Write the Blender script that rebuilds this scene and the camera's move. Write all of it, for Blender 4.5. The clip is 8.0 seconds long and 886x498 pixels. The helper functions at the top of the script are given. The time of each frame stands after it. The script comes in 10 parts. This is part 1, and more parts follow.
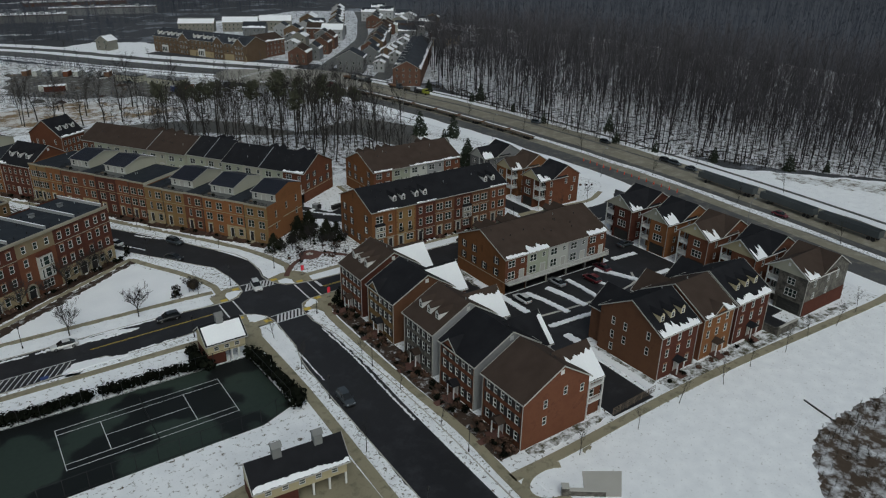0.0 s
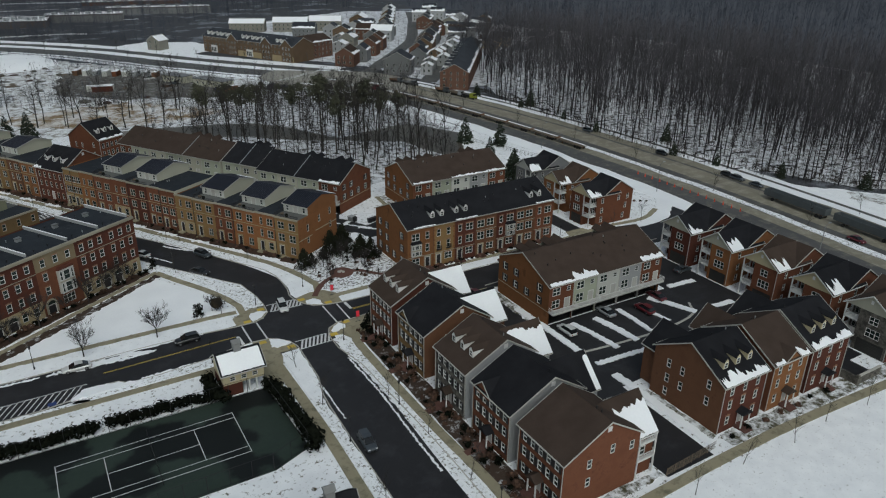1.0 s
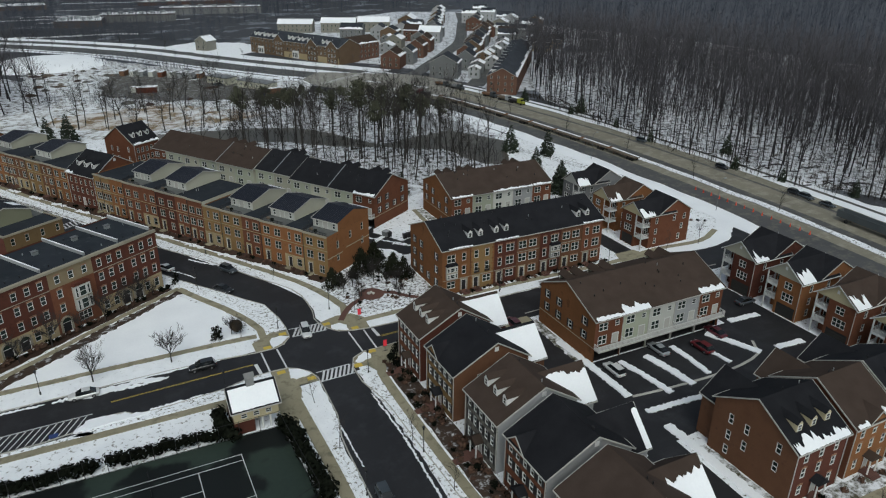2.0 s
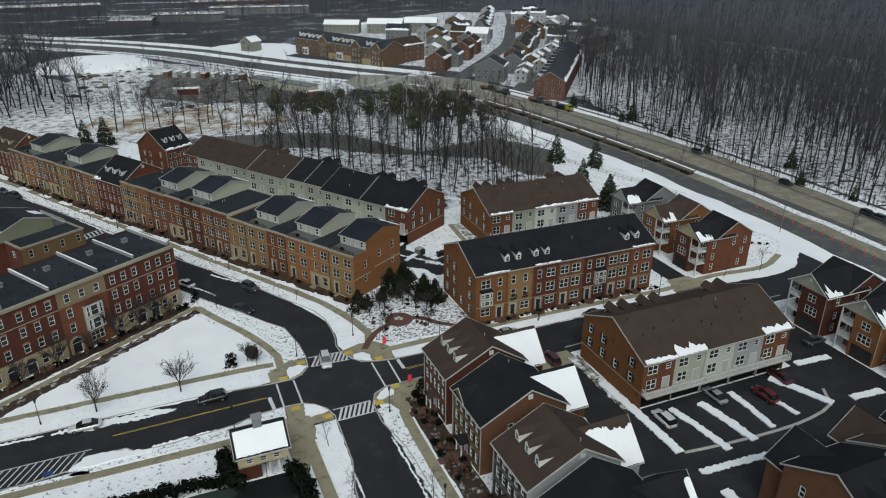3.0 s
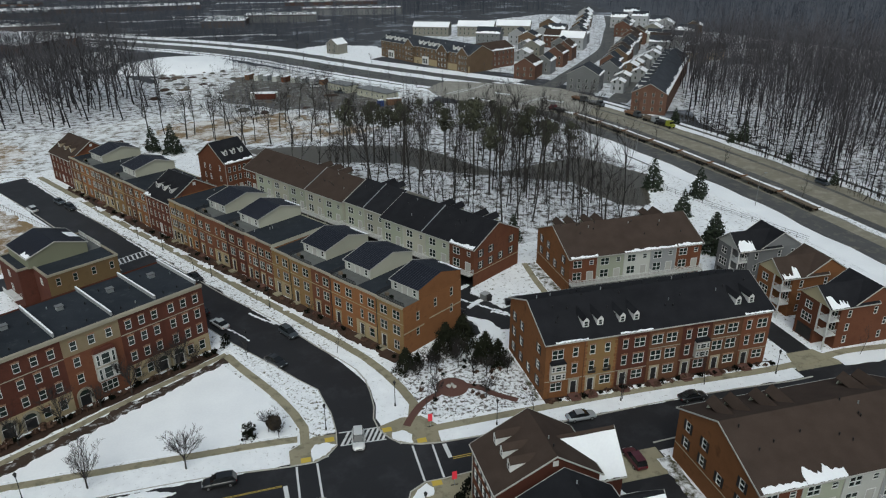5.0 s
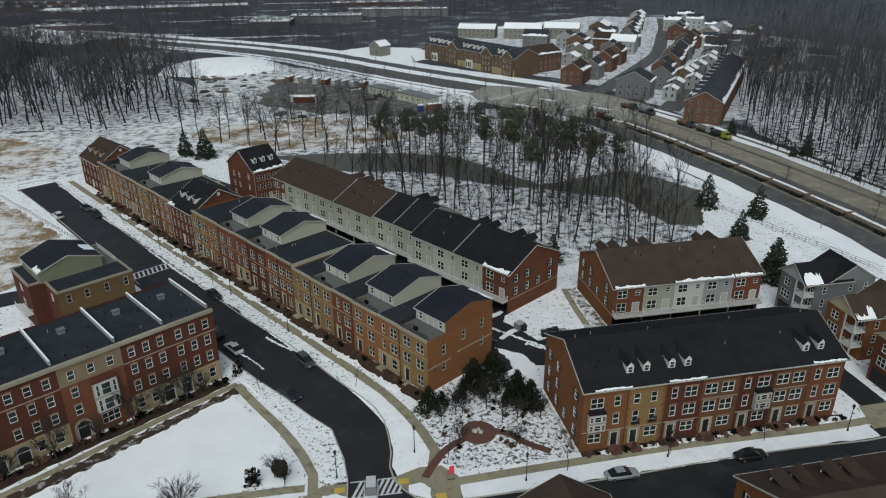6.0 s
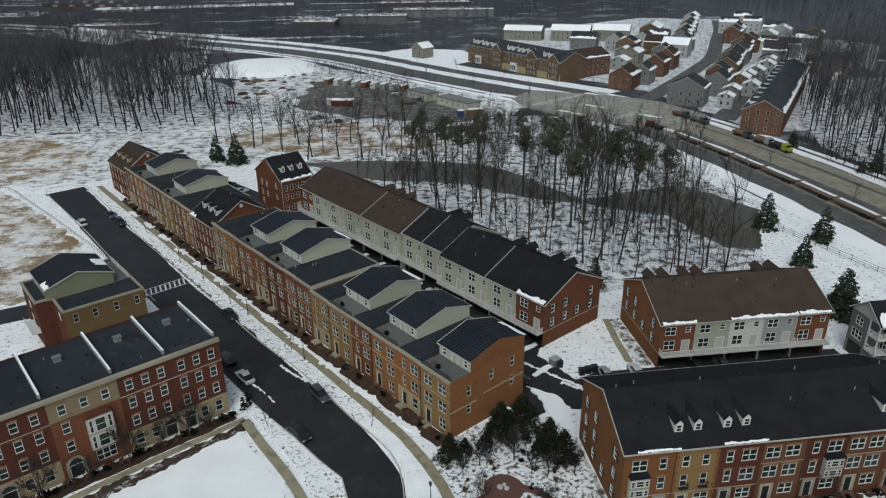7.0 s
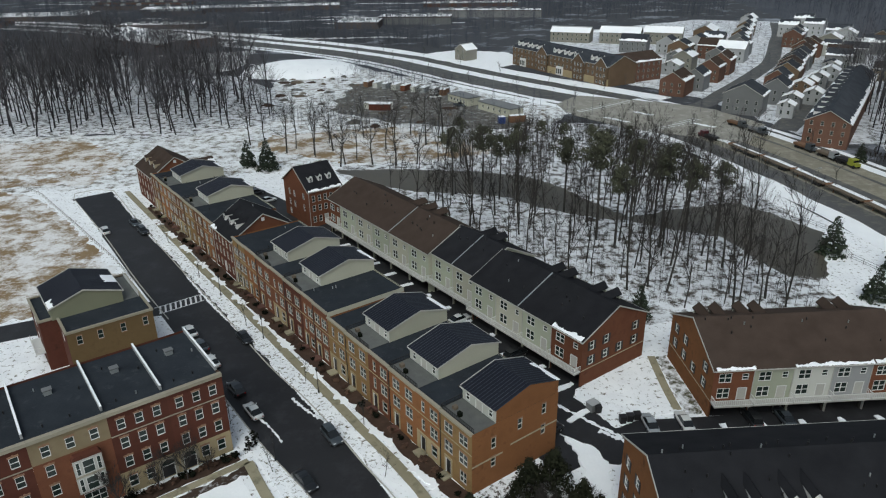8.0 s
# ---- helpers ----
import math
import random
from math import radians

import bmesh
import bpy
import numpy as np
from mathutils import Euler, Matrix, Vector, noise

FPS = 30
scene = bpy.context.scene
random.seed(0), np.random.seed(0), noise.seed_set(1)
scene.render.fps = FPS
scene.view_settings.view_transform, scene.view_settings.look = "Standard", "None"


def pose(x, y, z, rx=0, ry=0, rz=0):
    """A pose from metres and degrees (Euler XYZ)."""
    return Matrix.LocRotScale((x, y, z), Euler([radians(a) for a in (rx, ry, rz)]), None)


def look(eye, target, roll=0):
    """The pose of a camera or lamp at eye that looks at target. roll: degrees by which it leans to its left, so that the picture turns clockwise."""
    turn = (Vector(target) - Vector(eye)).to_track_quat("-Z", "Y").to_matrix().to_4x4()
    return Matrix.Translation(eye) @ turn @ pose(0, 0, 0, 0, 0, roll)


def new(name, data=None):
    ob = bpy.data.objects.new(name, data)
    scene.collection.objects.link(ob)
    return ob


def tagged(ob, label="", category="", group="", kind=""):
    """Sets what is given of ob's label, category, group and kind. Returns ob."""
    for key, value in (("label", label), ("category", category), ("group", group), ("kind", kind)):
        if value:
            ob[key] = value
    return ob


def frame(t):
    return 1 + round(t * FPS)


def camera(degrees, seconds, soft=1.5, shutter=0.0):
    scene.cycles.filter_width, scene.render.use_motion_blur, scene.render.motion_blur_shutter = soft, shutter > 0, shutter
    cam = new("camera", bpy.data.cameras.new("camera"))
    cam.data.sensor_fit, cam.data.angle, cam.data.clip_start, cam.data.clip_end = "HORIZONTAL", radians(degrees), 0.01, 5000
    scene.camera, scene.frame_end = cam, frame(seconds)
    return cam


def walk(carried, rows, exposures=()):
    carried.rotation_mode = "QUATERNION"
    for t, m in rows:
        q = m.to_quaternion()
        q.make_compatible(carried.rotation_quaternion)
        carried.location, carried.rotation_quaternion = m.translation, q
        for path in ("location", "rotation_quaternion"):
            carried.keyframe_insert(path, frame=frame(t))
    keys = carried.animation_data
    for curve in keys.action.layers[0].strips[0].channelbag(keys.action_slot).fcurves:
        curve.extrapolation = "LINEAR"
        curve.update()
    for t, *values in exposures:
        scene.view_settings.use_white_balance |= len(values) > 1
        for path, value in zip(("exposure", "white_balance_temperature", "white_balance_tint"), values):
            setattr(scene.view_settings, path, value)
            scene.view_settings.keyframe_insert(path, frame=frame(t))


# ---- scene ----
cam = camera(63.9, 8.0, soft=1.15)
METRES, EYE, TILT, LEAN, TURN = 99.1, 70.97, -0.54, -0.47, -35.0
ROWS = [
    (0.0, 0.0, 0.0, 0.0, 0.16, -23.37, -0.38),
    (0.5, 0.0092, 0.0631, -0.0014, 2.22, -23.39, -0.3),
    (1.0, 0.0161, 0.1267, -0.0025, 4.28, -23.41, -0.23),
    (1.5, 0.0209, 0.1911, -0.0042, 6.3, -23.41, -0.15),
    (3.0, 0.0271, 0.3825, -0.0087, 12.22, -23.44, 0.16),
    (3.5, 0.0246, 0.4461, -0.0107, 14.11, -23.41, 0.25),
    (4.0, 0.0203, 0.5086, -0.012, 16.02, -23.4, 0.33),
    (4.5, 0.0143, 0.5708, -0.0131, 17.9, -23.41, 0.41),
    (6.0, -0.0151, 0.7517, -0.0171, 23.55, -23.34, 0.54),
    (6.5, -0.0285, 0.8113, -0.0184, 25.43, -23.31, 0.59),
    (7.0, -0.0429, 0.8705, -0.0199, 27.28, -23.31, 0.67),
    (7.5, -0.06, 0.9287, -0.0211, 29.15, -23.29, 0.71),
    (8.0, -0.0787, 0.9869, -0.0228, 31.0, -23.29, 0.75),
]
EXPOSURES = [(0.0, -0.29, 6250, 1), (1.5, 0.05, 6250, 1), (3.5, 0.27, 6250, 1), (4.5, 0.24, 6250, 1), (6.5, 0.17, 6250, 1), (8.0, 0.36, 6250, 1)]
walk(cam, [(t, pose(0, 0, EYE, TILT, LEAN, TURN) @ pose(METRES * x, METRES * y, METRES * z, 90 + pitch, roll, yaw)) for t, x, y, z, yaw, pitch, roll in ROWS], EXPOSURES)

# ---- light: an overcast winter day ----
world = bpy.data.worlds.new("overcast_sky")
scene.world = world
world.use_nodes = True
wt = world.node_tree
sky = wt.nodes.new("ShaderNodeTexSky")
sky.sky_type, sky.sun_disc = "NISHITA", False
sky.sun_elevation, sky.sun_rotation, sky.altitude = radians(42), radians(200), 100
sky.air_density, sky.dust_density, sky.ozone_density = 1.0, 4.0, 1.0
sat = wt.nodes.new("ShaderNodeHueSaturation")
sat.inputs["Saturation"].default_value = 0.55
wt.links.new(sky.outputs[0], sat.inputs["Color"])
wt.links.new(sat.outputs[0], wt.nodes["Background"].inputs["Color"])
wt.nodes["Background"].inputs["Strength"].default_value = 0.085
sun = new("sun", bpy.data.lights.new("sun", "SUN"))
sun.data.energy, sun.data.angle, sun.data.color = 0.9, radians(40), (1.0, 0.985, 0.96)
sun.matrix_world = look((0, 0, 300), (60, 190, 0))

# ---- materials ----
def mat(name, a, b, scale=1.0, rough=0.8, big=0.12, bump=0.15, fine=18.0, c=None, cover=0.5, metal=0.0, spec=0.3, rand=0.12, sharp=0.16, frac=0.7):
    """Two tones mixed by coarse and fine noise in metres, a third tone in patches, some change from object to object."""
    m = bpy.data.materials.new(name)
    m.use_nodes = True
    t = m.node_tree
    n, l = t.nodes, t.links
    p = n["Principled BSDF"]
    geo = n.new("ShaderNodeNewGeometry")
    n1, n2 = n.new("ShaderNodeTexNoise"), n.new("ShaderNodeTexNoise")
    n1.inputs["Scale"].default_value, n1.inputs["Detail"].default_value = big * scale, 6
    n2.inputs["Scale"].default_value, n2.inputs["Detail"].default_value = fine * scale, 3
    for k in (n1, n2):
        l.new(geo.outputs["Position"], k.inputs["Vector"])
    add = n.new("ShaderNodeMath")
    add.operation = "MULTIPLY_ADD"
    add.inputs[1].default_value = 0.4
    l.new(n2.outputs[0], add.inputs[0])
    l.new(n1.outputs[0], add.inputs[2])
    ramp = n.new("ShaderNodeMapRange")
    ramp.inputs[1].default_value, ramp.inputs[2].default_value = 0.45, 0.95
    l.new(add.outputs[0], ramp.inputs[0])
    mix = n.new("ShaderNodeMix")
    mix.data_type = "RGBA"
    mix.inputs[6].default_value, mix.inputs[7].default_value = (*a, 1), (*b, 1)
    l.new(ramp.outputs[0], mix.inputs[0])
    out = mix.outputs[2]
    if c:
        n3 = n.new("ShaderNodeTexNoise")
        n3.inputs["Scale"].default_value, n3.inputs["Detail"].default_value, n3.inputs["Roughness"].default_value = 0.5 * scale, 13, frac
        l.new(geo.outputs["Position"], n3.inputs["Vector"])
        r3 = n.new("ShaderNodeMapRange")
        r3.inputs[1].default_value, r3.inputs[2].default_value = cover - sharp / 2, cover + sharp / 2
        l.new(n3.outputs[0], r3.inputs[0])
        m3 = n.new("ShaderNodeMix")
        m3.data_type = "RGBA"
        m3.inputs[7].default_value = (*c, 1)
        l.new(r3.outputs[0], m3.inputs[0])
        l.new(out, m3.inputs[6])
        out = m3.outputs[2]
    if rand:
        oi, hv, mr = n.new("ShaderNodeObjectInfo"), n.new("ShaderNodeHueSaturation"), n.new("ShaderNodeMapRange")
        mr.inputs[3].default_value, mr.inputs[4].default_value = 1 - rand, 1 + rand
        l.new(oi.outputs["Random"], mr.inputs[0])
        l.new(mr.outputs[0], hv.inputs["Value"])
        l.new(out, hv.inputs["Color"])
        out = hv.outputs[0]
    l.new(out, p.inputs["Base Color"])
    p.inputs["Roughness"].default_value, p.inputs["Metallic"].default_value = rough, metal
    p.inputs["Specular IOR Level"].default_value = spec
    if bump:
        bn = n.new("ShaderNodeBump")
        bn.inputs["Strength"].default_value, bn.inputs["Distance"].default_value = bump, 0.05
        l.new(add.outputs[0], bn.inputs["Height"])
        l.new(bn.outputs[0], p.inputs["Normal"])
    return m


SNOW = mat("snow", (0.78, 0.80, 0.84), (0.88, 0.90, 0.93), rough=0.7, bump=0.3, fine=3, rand=0)
LAWN = mat("snowy_lawn", (0.74, 0.76, 0.80), (0.87, 0.89, 0.92), rough=0.75, bump=0.4, fine=3, c=(0.075, 0.062, 0.036), cover=0.600, scale=2.4, rand=0, frac=0.68, sharp=0.07)
VERGE = mat("patchy_verge", (0.74, 0.76, 0.80), (0.87, 0.89, 0.92), rough=0.75, bump=0.4, fine=3, c=(0.074, 0.062, 0.030), cover=0.572, scale=3.6, rand=0, frac=0.72, sharp=0.07)
PARK = mat("park_ground", (0.72, 0.74, 0.78), (0.85, 0.87, 0.90), rough=0.8, bump=0.5, fine=4, c=(0.060, 0.046, 0.034), cover=0.532, scale=3.2, rand=0, frac=0.72, sharp=0.08)
FIELD = mat("snow_field", (0.77, 0.79, 0.83), (0.89, 0.91, 0.94), rough=0.7, bump=0.45, fine=3, c=(0.14, 0.125, 0.10), cover=0.635, scale=3.6, rand=0, sharp=0.10, frac=0.76)
TRODDEN = mat("trodden_snow", (0.56, 0.58, 0.63), (0.74, 0.76, 0.80), rough=0.8, bump=0.3, fine=2, c=(0.13, 0.13, 0.135), cover=0.555, scale=0.5, rand=0, frac=0.75)
THIN = mat("thin_snow", (0.66, 0.68, 0.71), (0.80, 0.82, 0.85), rough=0.75, bump=0.3, fine=3, c=(0.11, 0.090, 0.060), cover=0.535, scale=0.5, rand=0, frac=0.78, sharp=0.12)
GROUND = mat("snowy_ground", (0.20, 0.22, 0.26), (0.38, 0.40, 0.45), rough=0.85, bump=0.3, fine=2, c=(0.046, 0.048, 0.055), cover=0.41, scale=0.07, rand=0, sharp=0.12, frac=0.72)
FLOOR = mat("forest_floor", (0.58, 0.60, 0.64), (0.78, 0.80, 0.84), rough=0.9, bump=0.4, fine=2, c=(0.06, 0.050, 0.042), cover=0.525, scale=0.8, rand=0, sharp=0.10, frac=0.74)
MEADOW = mat("dry_meadow", (0.76, 0.78, 0.82), (0.60, 0.57, 0.54), rough=0.95, bump=0.5, fine=5, c=(0.215, 0.150, 0.082), cover=0.50, scale=0.2, rand=0, sharp=0.10, frac=0.80)
ASPHALT = mat("asphalt", (0.0135, 0.0136, 0.0158), (0.024, 0.0242, 0.0265), rough=0.55, bump=0.1, fine=30, c=(0.034, 0.034, 0.038), cover=0.57, scale=0.45, rand=0, spec=0.3, frac=0.72)
HIGHWAY = mat("salted_road", (0.225, 0.208, 0.160), (0.165, 0.153, 0.121), rough=0.8, bump=0.1, fine=30, c=(0.28, 0.263, 0.22), cover=0.56, scale=0.6, rand=0)
JUNCTION = mat("dry_salted_road", (0.27, 0.258, 0.225), (0.205, 0.197, 0.175), rough=0.8, bump=0.1, fine=30, c=(0.34, 0.33, 0.30), cover=0.57, scale=0.5, rand=0)
MUD = mat("muddy_yard", (0.07, 0.066, 0.060), (0.11, 0.104, 0.094), rough=0.9, bump=0.3, fine=3, c=(0.55, 0.57, 0.60), cover=0.60, scale=0.6, rand=0, frac=0.82)
HIGHWAY_DARK = mat("wet_road", (0.060, 0.061, 0.064), (0.095, 0.095, 0.095), rough=0.7, bump=0.1, fine=30, c=(0.15, 0.14, 0.12), cover=0.58, scale=0.6, rand=0)
CONCRETE = mat("concrete", (0.225, 0.203, 0.140), (0.300, 0.272, 0.192), rough=0.85, bump=0.1, fine=12, c=(0.135, 0.124, 0.088), cover=0.59, rand=0.05)
KERB = mat("kerb_concrete", (0.36, 0.35, 0.32), (0.46, 0.45, 0.42), rough=0.85, fine=12, rand=0)
PAINT_W = mat("road_paint_white", (0.55, 0.56, 0.57), (0.68, 0.69, 0.70), rough=0.7, fine=10, rand=0, c=(0.3, 0.3, 0.3), cover=0.68)
PAINT_Y = mat("road_paint_yellow", (0.42, 0.31, 0.06), (0.52, 0.40, 0.10), rough=0.7, fine=10, rand=0)
TACTILE = mat("tactile_yellow", (0.46, 0.33, 0.05), (0.55, 0.40, 0.08), rough=0.8, fine=10, rand=0.05)
RED_BRICK = mat("red_brick", (0.1150, 0.0460, 0.0262), (0.1530, 0.0640, 0.0360), rough=0.9, big=0.5, fine=9, c=(0.0841, 0.0337, 0.0217), cover=0.62, spec=0.15)
DARK_BRICK = mat("dark_red_brick", (0.0681, 0.0248, 0.0177), (0.0944, 0.0348, 0.0239), rough=0.9, big=0.5, fine=9, c=(0.0526, 0.0208, 0.0155), cover=0.62, spec=0.15)
ORANGE_BRICK = mat("orange_brick", (0.168, 0.0760, 0.0320), (0.217, 0.1000, 0.0430), rough=0.9, big=0.5, fine=9, c=(0.1070, 0.0459, 0.0214), cover=0.62, spec=0.15)
TAN_BRICK = mat("tan_brick", (0.178, 0.113, 0.050), (0.222, 0.144, 0.066), rough=0.9, big=0.5, fine=9, c=(0.155, 0.097, 0.045), cover=0.62, spec=0.15)
OCHRE_BRICK = mat("ochre_brown_brick", (0.118, 0.079, 0.037), (0.146, 0.099, 0.048), rough=0.9, big=0.5, fine=9, c=(0.105, 0.069, 0.033), cover=0.62, spec=0.15)
GREY_TAN = mat("greyish_tan_brick", (0.165, 0.130, 0.080), (0.205, 0.165, 0.105), rough=0.9, big=0.5, fine=9, c=(0.135, 0.105, 0.066), cover=0.62, spec=0.15)
BROWN_BRICK = mat("brown_brick", (0.1038, 0.0510, 0.0290), (0.1364, 0.0686, 0.0387), rough=0.9, big=0.5, fine=9, c=(0.0774, 0.0387, 0.0238), cover=0.62, spec=0.15)
STONE = mat("grey_stone", (0.0893, 0.0840, 0.0735), (0.1785, 0.1680, 0.1470), rough=0.9, big=1.2, fine=2.5, c=(0.0525, 0.0494, 0.0451), cover=0.52, scale=2.2)
CREAM_STONE = mat("cream_stone", (0.27, 0.215, 0.125), (0.33, 0.27, 0.165), rough=0.9, fine=6)
SIDING_W = mat("white_siding", (0.42, 0.43, 0.405), (0.47, 0.48, 0.45), rough=0.6, bump=0.05, fine=5)
SIDING_C = mat("cream_siding", (0.355, 0.352, 0.285), (0.405, 0.402, 0.330), rough=0.6, bump=0.05, fine=5)
SIDING_G = mat("grey_siding", (0.2700, 0.2790, 0.2880), (0.3240, 0.3330, 0.3420), rough=0.6, bump=0.05, fine=5)
SIDING_S = mat("sage_siding", (0.325, 0.350, 0.275), (0.375, 0.400, 0.318), rough=0.6, bump=0.05, fine=5)
SIDING_DG = mat("dark_grey_siding", (0.13, 0.135, 0.14), (0.17, 0.175, 0.18), rough=0.6, bump=0.05, fine=5)
SIDING_T = mat("tan_siding", (0.40, 0.35, 0.22), (0.46, 0.41, 0.27), rough=0.6, bump=0.05, fine=5)
OLIVE = mat("olive_siding", (0.19, 0.195, 0.135), (0.225, 0.23, 0.16), rough=0.6, bump=0.05, fine=5)
BROWN_ROOF = mat("brown_shingle", (0.0430, 0.0315, 0.0260), (0.0600, 0.0440, 0.0365), rough=0.9, big=0.4, fine=7, bump=0.3, rand=0.08, spec=0.06)
BLACK_ROOF = mat("black_shingle", (0.0120, 0.0124, 0.0148), (0.0200, 0.0205, 0.0238), rough=0.85, big=0.4, fine=7, bump=0.3, rand=0.08, spec=0.07)
FLAT_ROOF = mat("flat_roof_membrane", (0.0170, 0.0204, 0.0263), (0.0289, 0.0340, 0.0416), rough=0.8, big=0.3, fine=4, spec=0.12, rand=0.1, c=(0.0467, 0.0544, 0.0629), cover=0.64)
METAL_ROOF = mat("standing_seam_metal", (0.0105, 0.0120, 0.0190), (0.0150, 0.0170, 0.0255), rough=0.55, bump=0, spec=0.12, fine=4, rand=0.05)
SEAM = mat("raised_roof_seam", (0.040, 0.044, 0.056), (0.056, 0.061, 0.074), rough=0.5, bump=0, spec=0.2, fine=4, rand=0.1)
WHITE = mat("white_trim", (0.56, 0.565, 0.56), (0.62, 0.625, 0.62), rough=0.55, bump=0, fine=4, rand=0.03)
CREAM = mat("cream_trim", (0.29, 0.245, 0.17), (0.35, 0.30, 0.21), rough=0.6, bump=0, fine=4, rand=0.05)
BLACK = mat("black_paint", (0.012, 0.012, 0.013), (0.02, 0.02, 0.022), rough=0.5, bump=0, fine=4, rand=0.1)
# Piers under the rows, coloured as dark as the shade round them.
DARK = mat("dark_recess", (0.018, 0.017, 0.016), (0.03, 0.028, 0.026), rough=0.9, bump=0, rand=0)
GALV = mat("galvanised_metal", (0.30, 0.32, 0.33), (0.38, 0.40, 0.41), rough=0.45, bump=0, metal=0.5, rand=0.05)
WOOD = mat("weathered_wood", (0.10, 0.08, 0.06), (0.15, 0.12, 0.09), rough=0.9, fine=6)
RUST = mat("rusty_steel", (0.13, 0.075, 0.045), (0.18, 0.10, 0.06), rough=0.85, fine=4)
BARK = mat("bark", (0.031, 0.0285, 0.027), (0.058, 0.054, 0.050), rough=0.95, big=0.3, fine=5, rand=0.3, spec=0.1)
TWIG = mat("twigs", (0.030, 0.0275, 0.027), (0.054, 0.049, 0.047), rough=0.95, big=0.3, fine=5, rand=0.3, bump=0, spec=0.1)
FOREST_BARK = mat("grey_bark", (0.032, 0.030, 0.033), (0.060, 0.056, 0.060), rough=0.95, big=0.05, fine=3, rand=0, spec=0.1)
# Lighter and bluer than near twigs: aerial haze is mixed into these colours.
LEFT_TWIG = mat("brownish_twigs", (0.084, 0.083, 0.092), (0.120, 0.118, 0.128), rough=0.95, big=0.1, fine=1, rand=0, bump=0, spec=0.1)
FOREST_TWIG = mat("forest_twigs", (0.070, 0.068, 0.077), (0.112, 0.108, 0.118), rough=0.95, big=0.1, fine=1, rand=0, bump=0, spec=0.1)
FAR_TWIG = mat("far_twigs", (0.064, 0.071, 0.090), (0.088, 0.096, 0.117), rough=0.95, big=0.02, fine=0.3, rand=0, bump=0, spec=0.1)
NEEDLE = mat("needles", (0.022, 0.031, 0.020), (0.042, 0.054, 0.034), rough=0.9, big=0.6, fine=3, rand=0.2)
PINE = mat("pine_needles", (0.050, 0.053, 0.034), (0.078, 0.080, 0.053), rough=0.9, big=0.6, fine=3, rand=0.2)
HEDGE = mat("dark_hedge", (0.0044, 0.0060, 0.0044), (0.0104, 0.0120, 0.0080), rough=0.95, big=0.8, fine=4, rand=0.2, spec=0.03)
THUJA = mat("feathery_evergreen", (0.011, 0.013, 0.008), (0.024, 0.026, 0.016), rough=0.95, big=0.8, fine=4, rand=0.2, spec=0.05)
SHRUB = mat("winter_shrub", (0.060, 0.034, 0.024), (0.10, 0.058, 0.040), rough=0.95, big=0.8, fine=5, rand=0.3)
MULCH = mat("mulch", (0.035, 0.020, 0.014), (0.060, 0.036, 0.025), rough=0.95, big=0.8, fine=5, rand=0.1)
COURT = mat("court_green", (0.022, 0.034, 0.028), (0.034, 0.048, 0.039), rough=0.55, big=0.3, fine=8, c=(0.0085, 0.0105, 0.0105), cover=0.50, scale=0.17, rand=0, spec=0.2, frac=0.5, sharp=0.05)
POND = mat("murky_water", (0.060, 0.053, 0.042), (0.082, 0.073, 0.058), rough=0.42, big=0.05, fine=0.6, bump=0.02, rand=0, spec=0.35)
# Shade under the far trees and bluish haze are mixed into this colour.
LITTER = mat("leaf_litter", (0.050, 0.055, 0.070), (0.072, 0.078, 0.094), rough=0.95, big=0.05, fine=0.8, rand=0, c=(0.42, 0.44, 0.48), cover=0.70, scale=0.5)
STEEL_BLUE = mat("grey_blue_steel", (0.055, 0.065, 0.072), (0.085, 0.095, 0.10), rough=0.6, fine=3, bump=0.05)
THICKET = mat("dense_brown_shrub", (0.022, 0.018, 0.013), (0.042, 0.034, 0.025), rough=0.95, big=0.8, fine=4, rand=0.25, spec=0.1)
ARCH = mat("gauged_brick_arch", (0.20, 0.115, 0.075), (0.26, 0.155, 0.10), rough=0.9, big=0.5, fine=9, rand=0.1, spec=0.15)
CORNICE = mat("grey_tan_cornice", (0.245, 0.222, 0.172), (0.30, 0.275, 0.215), rough=0.6, bump=0, fine=4, rand=0.05)
# Twigs of the farthest woods, bluish haze set into their base colour.
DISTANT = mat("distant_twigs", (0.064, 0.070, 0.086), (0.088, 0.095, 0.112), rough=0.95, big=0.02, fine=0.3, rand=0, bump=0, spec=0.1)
DECK = mat("grey_terrace_deck", (0.085, 0.088, 0.086), (0.125, 0.128, 0.124), rough=0.85, big=0.6, fine=6, rand=0.1)
RAKE = mat("dull_white_board", (0.36, 0.355, 0.335), (0.43, 0.425, 0.40), rough=0.6, bump=0, fine=4, rand=0.05)
FAR_CREAM = mat("weathered_cream_siding", (0.17, 0.165, 0.14), (0.21, 0.205, 0.175), rough=0.7, bump=0.05, fine=3)
# Near-black in place of the shade under balconies and in open carports.
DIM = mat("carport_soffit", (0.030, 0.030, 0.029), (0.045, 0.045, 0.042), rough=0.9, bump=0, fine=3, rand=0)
PAVER = mat("brick_paver", (0.088, 0.042, 0.034), (0.125, 0.064, 0.052), rough=0.9, fine=8, rand=0)


def gloss(name, col, rough=0.3, metal=0.0, coat=0.0, trans=0.0):
    m = bpy.data.materials.new(name)
    m.use_nodes = True
    p = m.node_tree.nodes["Principled BSDF"]
    p.inputs["Base Color"].default_value = (*col, 1)
    p.inputs["Roughness"].default_value, p.inputs["Metallic"].default_value = rough, metal
    p.inputs["Coat Weight"].default_value, p.inputs["Transmission Weight"].default_value = coat, trans
    return m


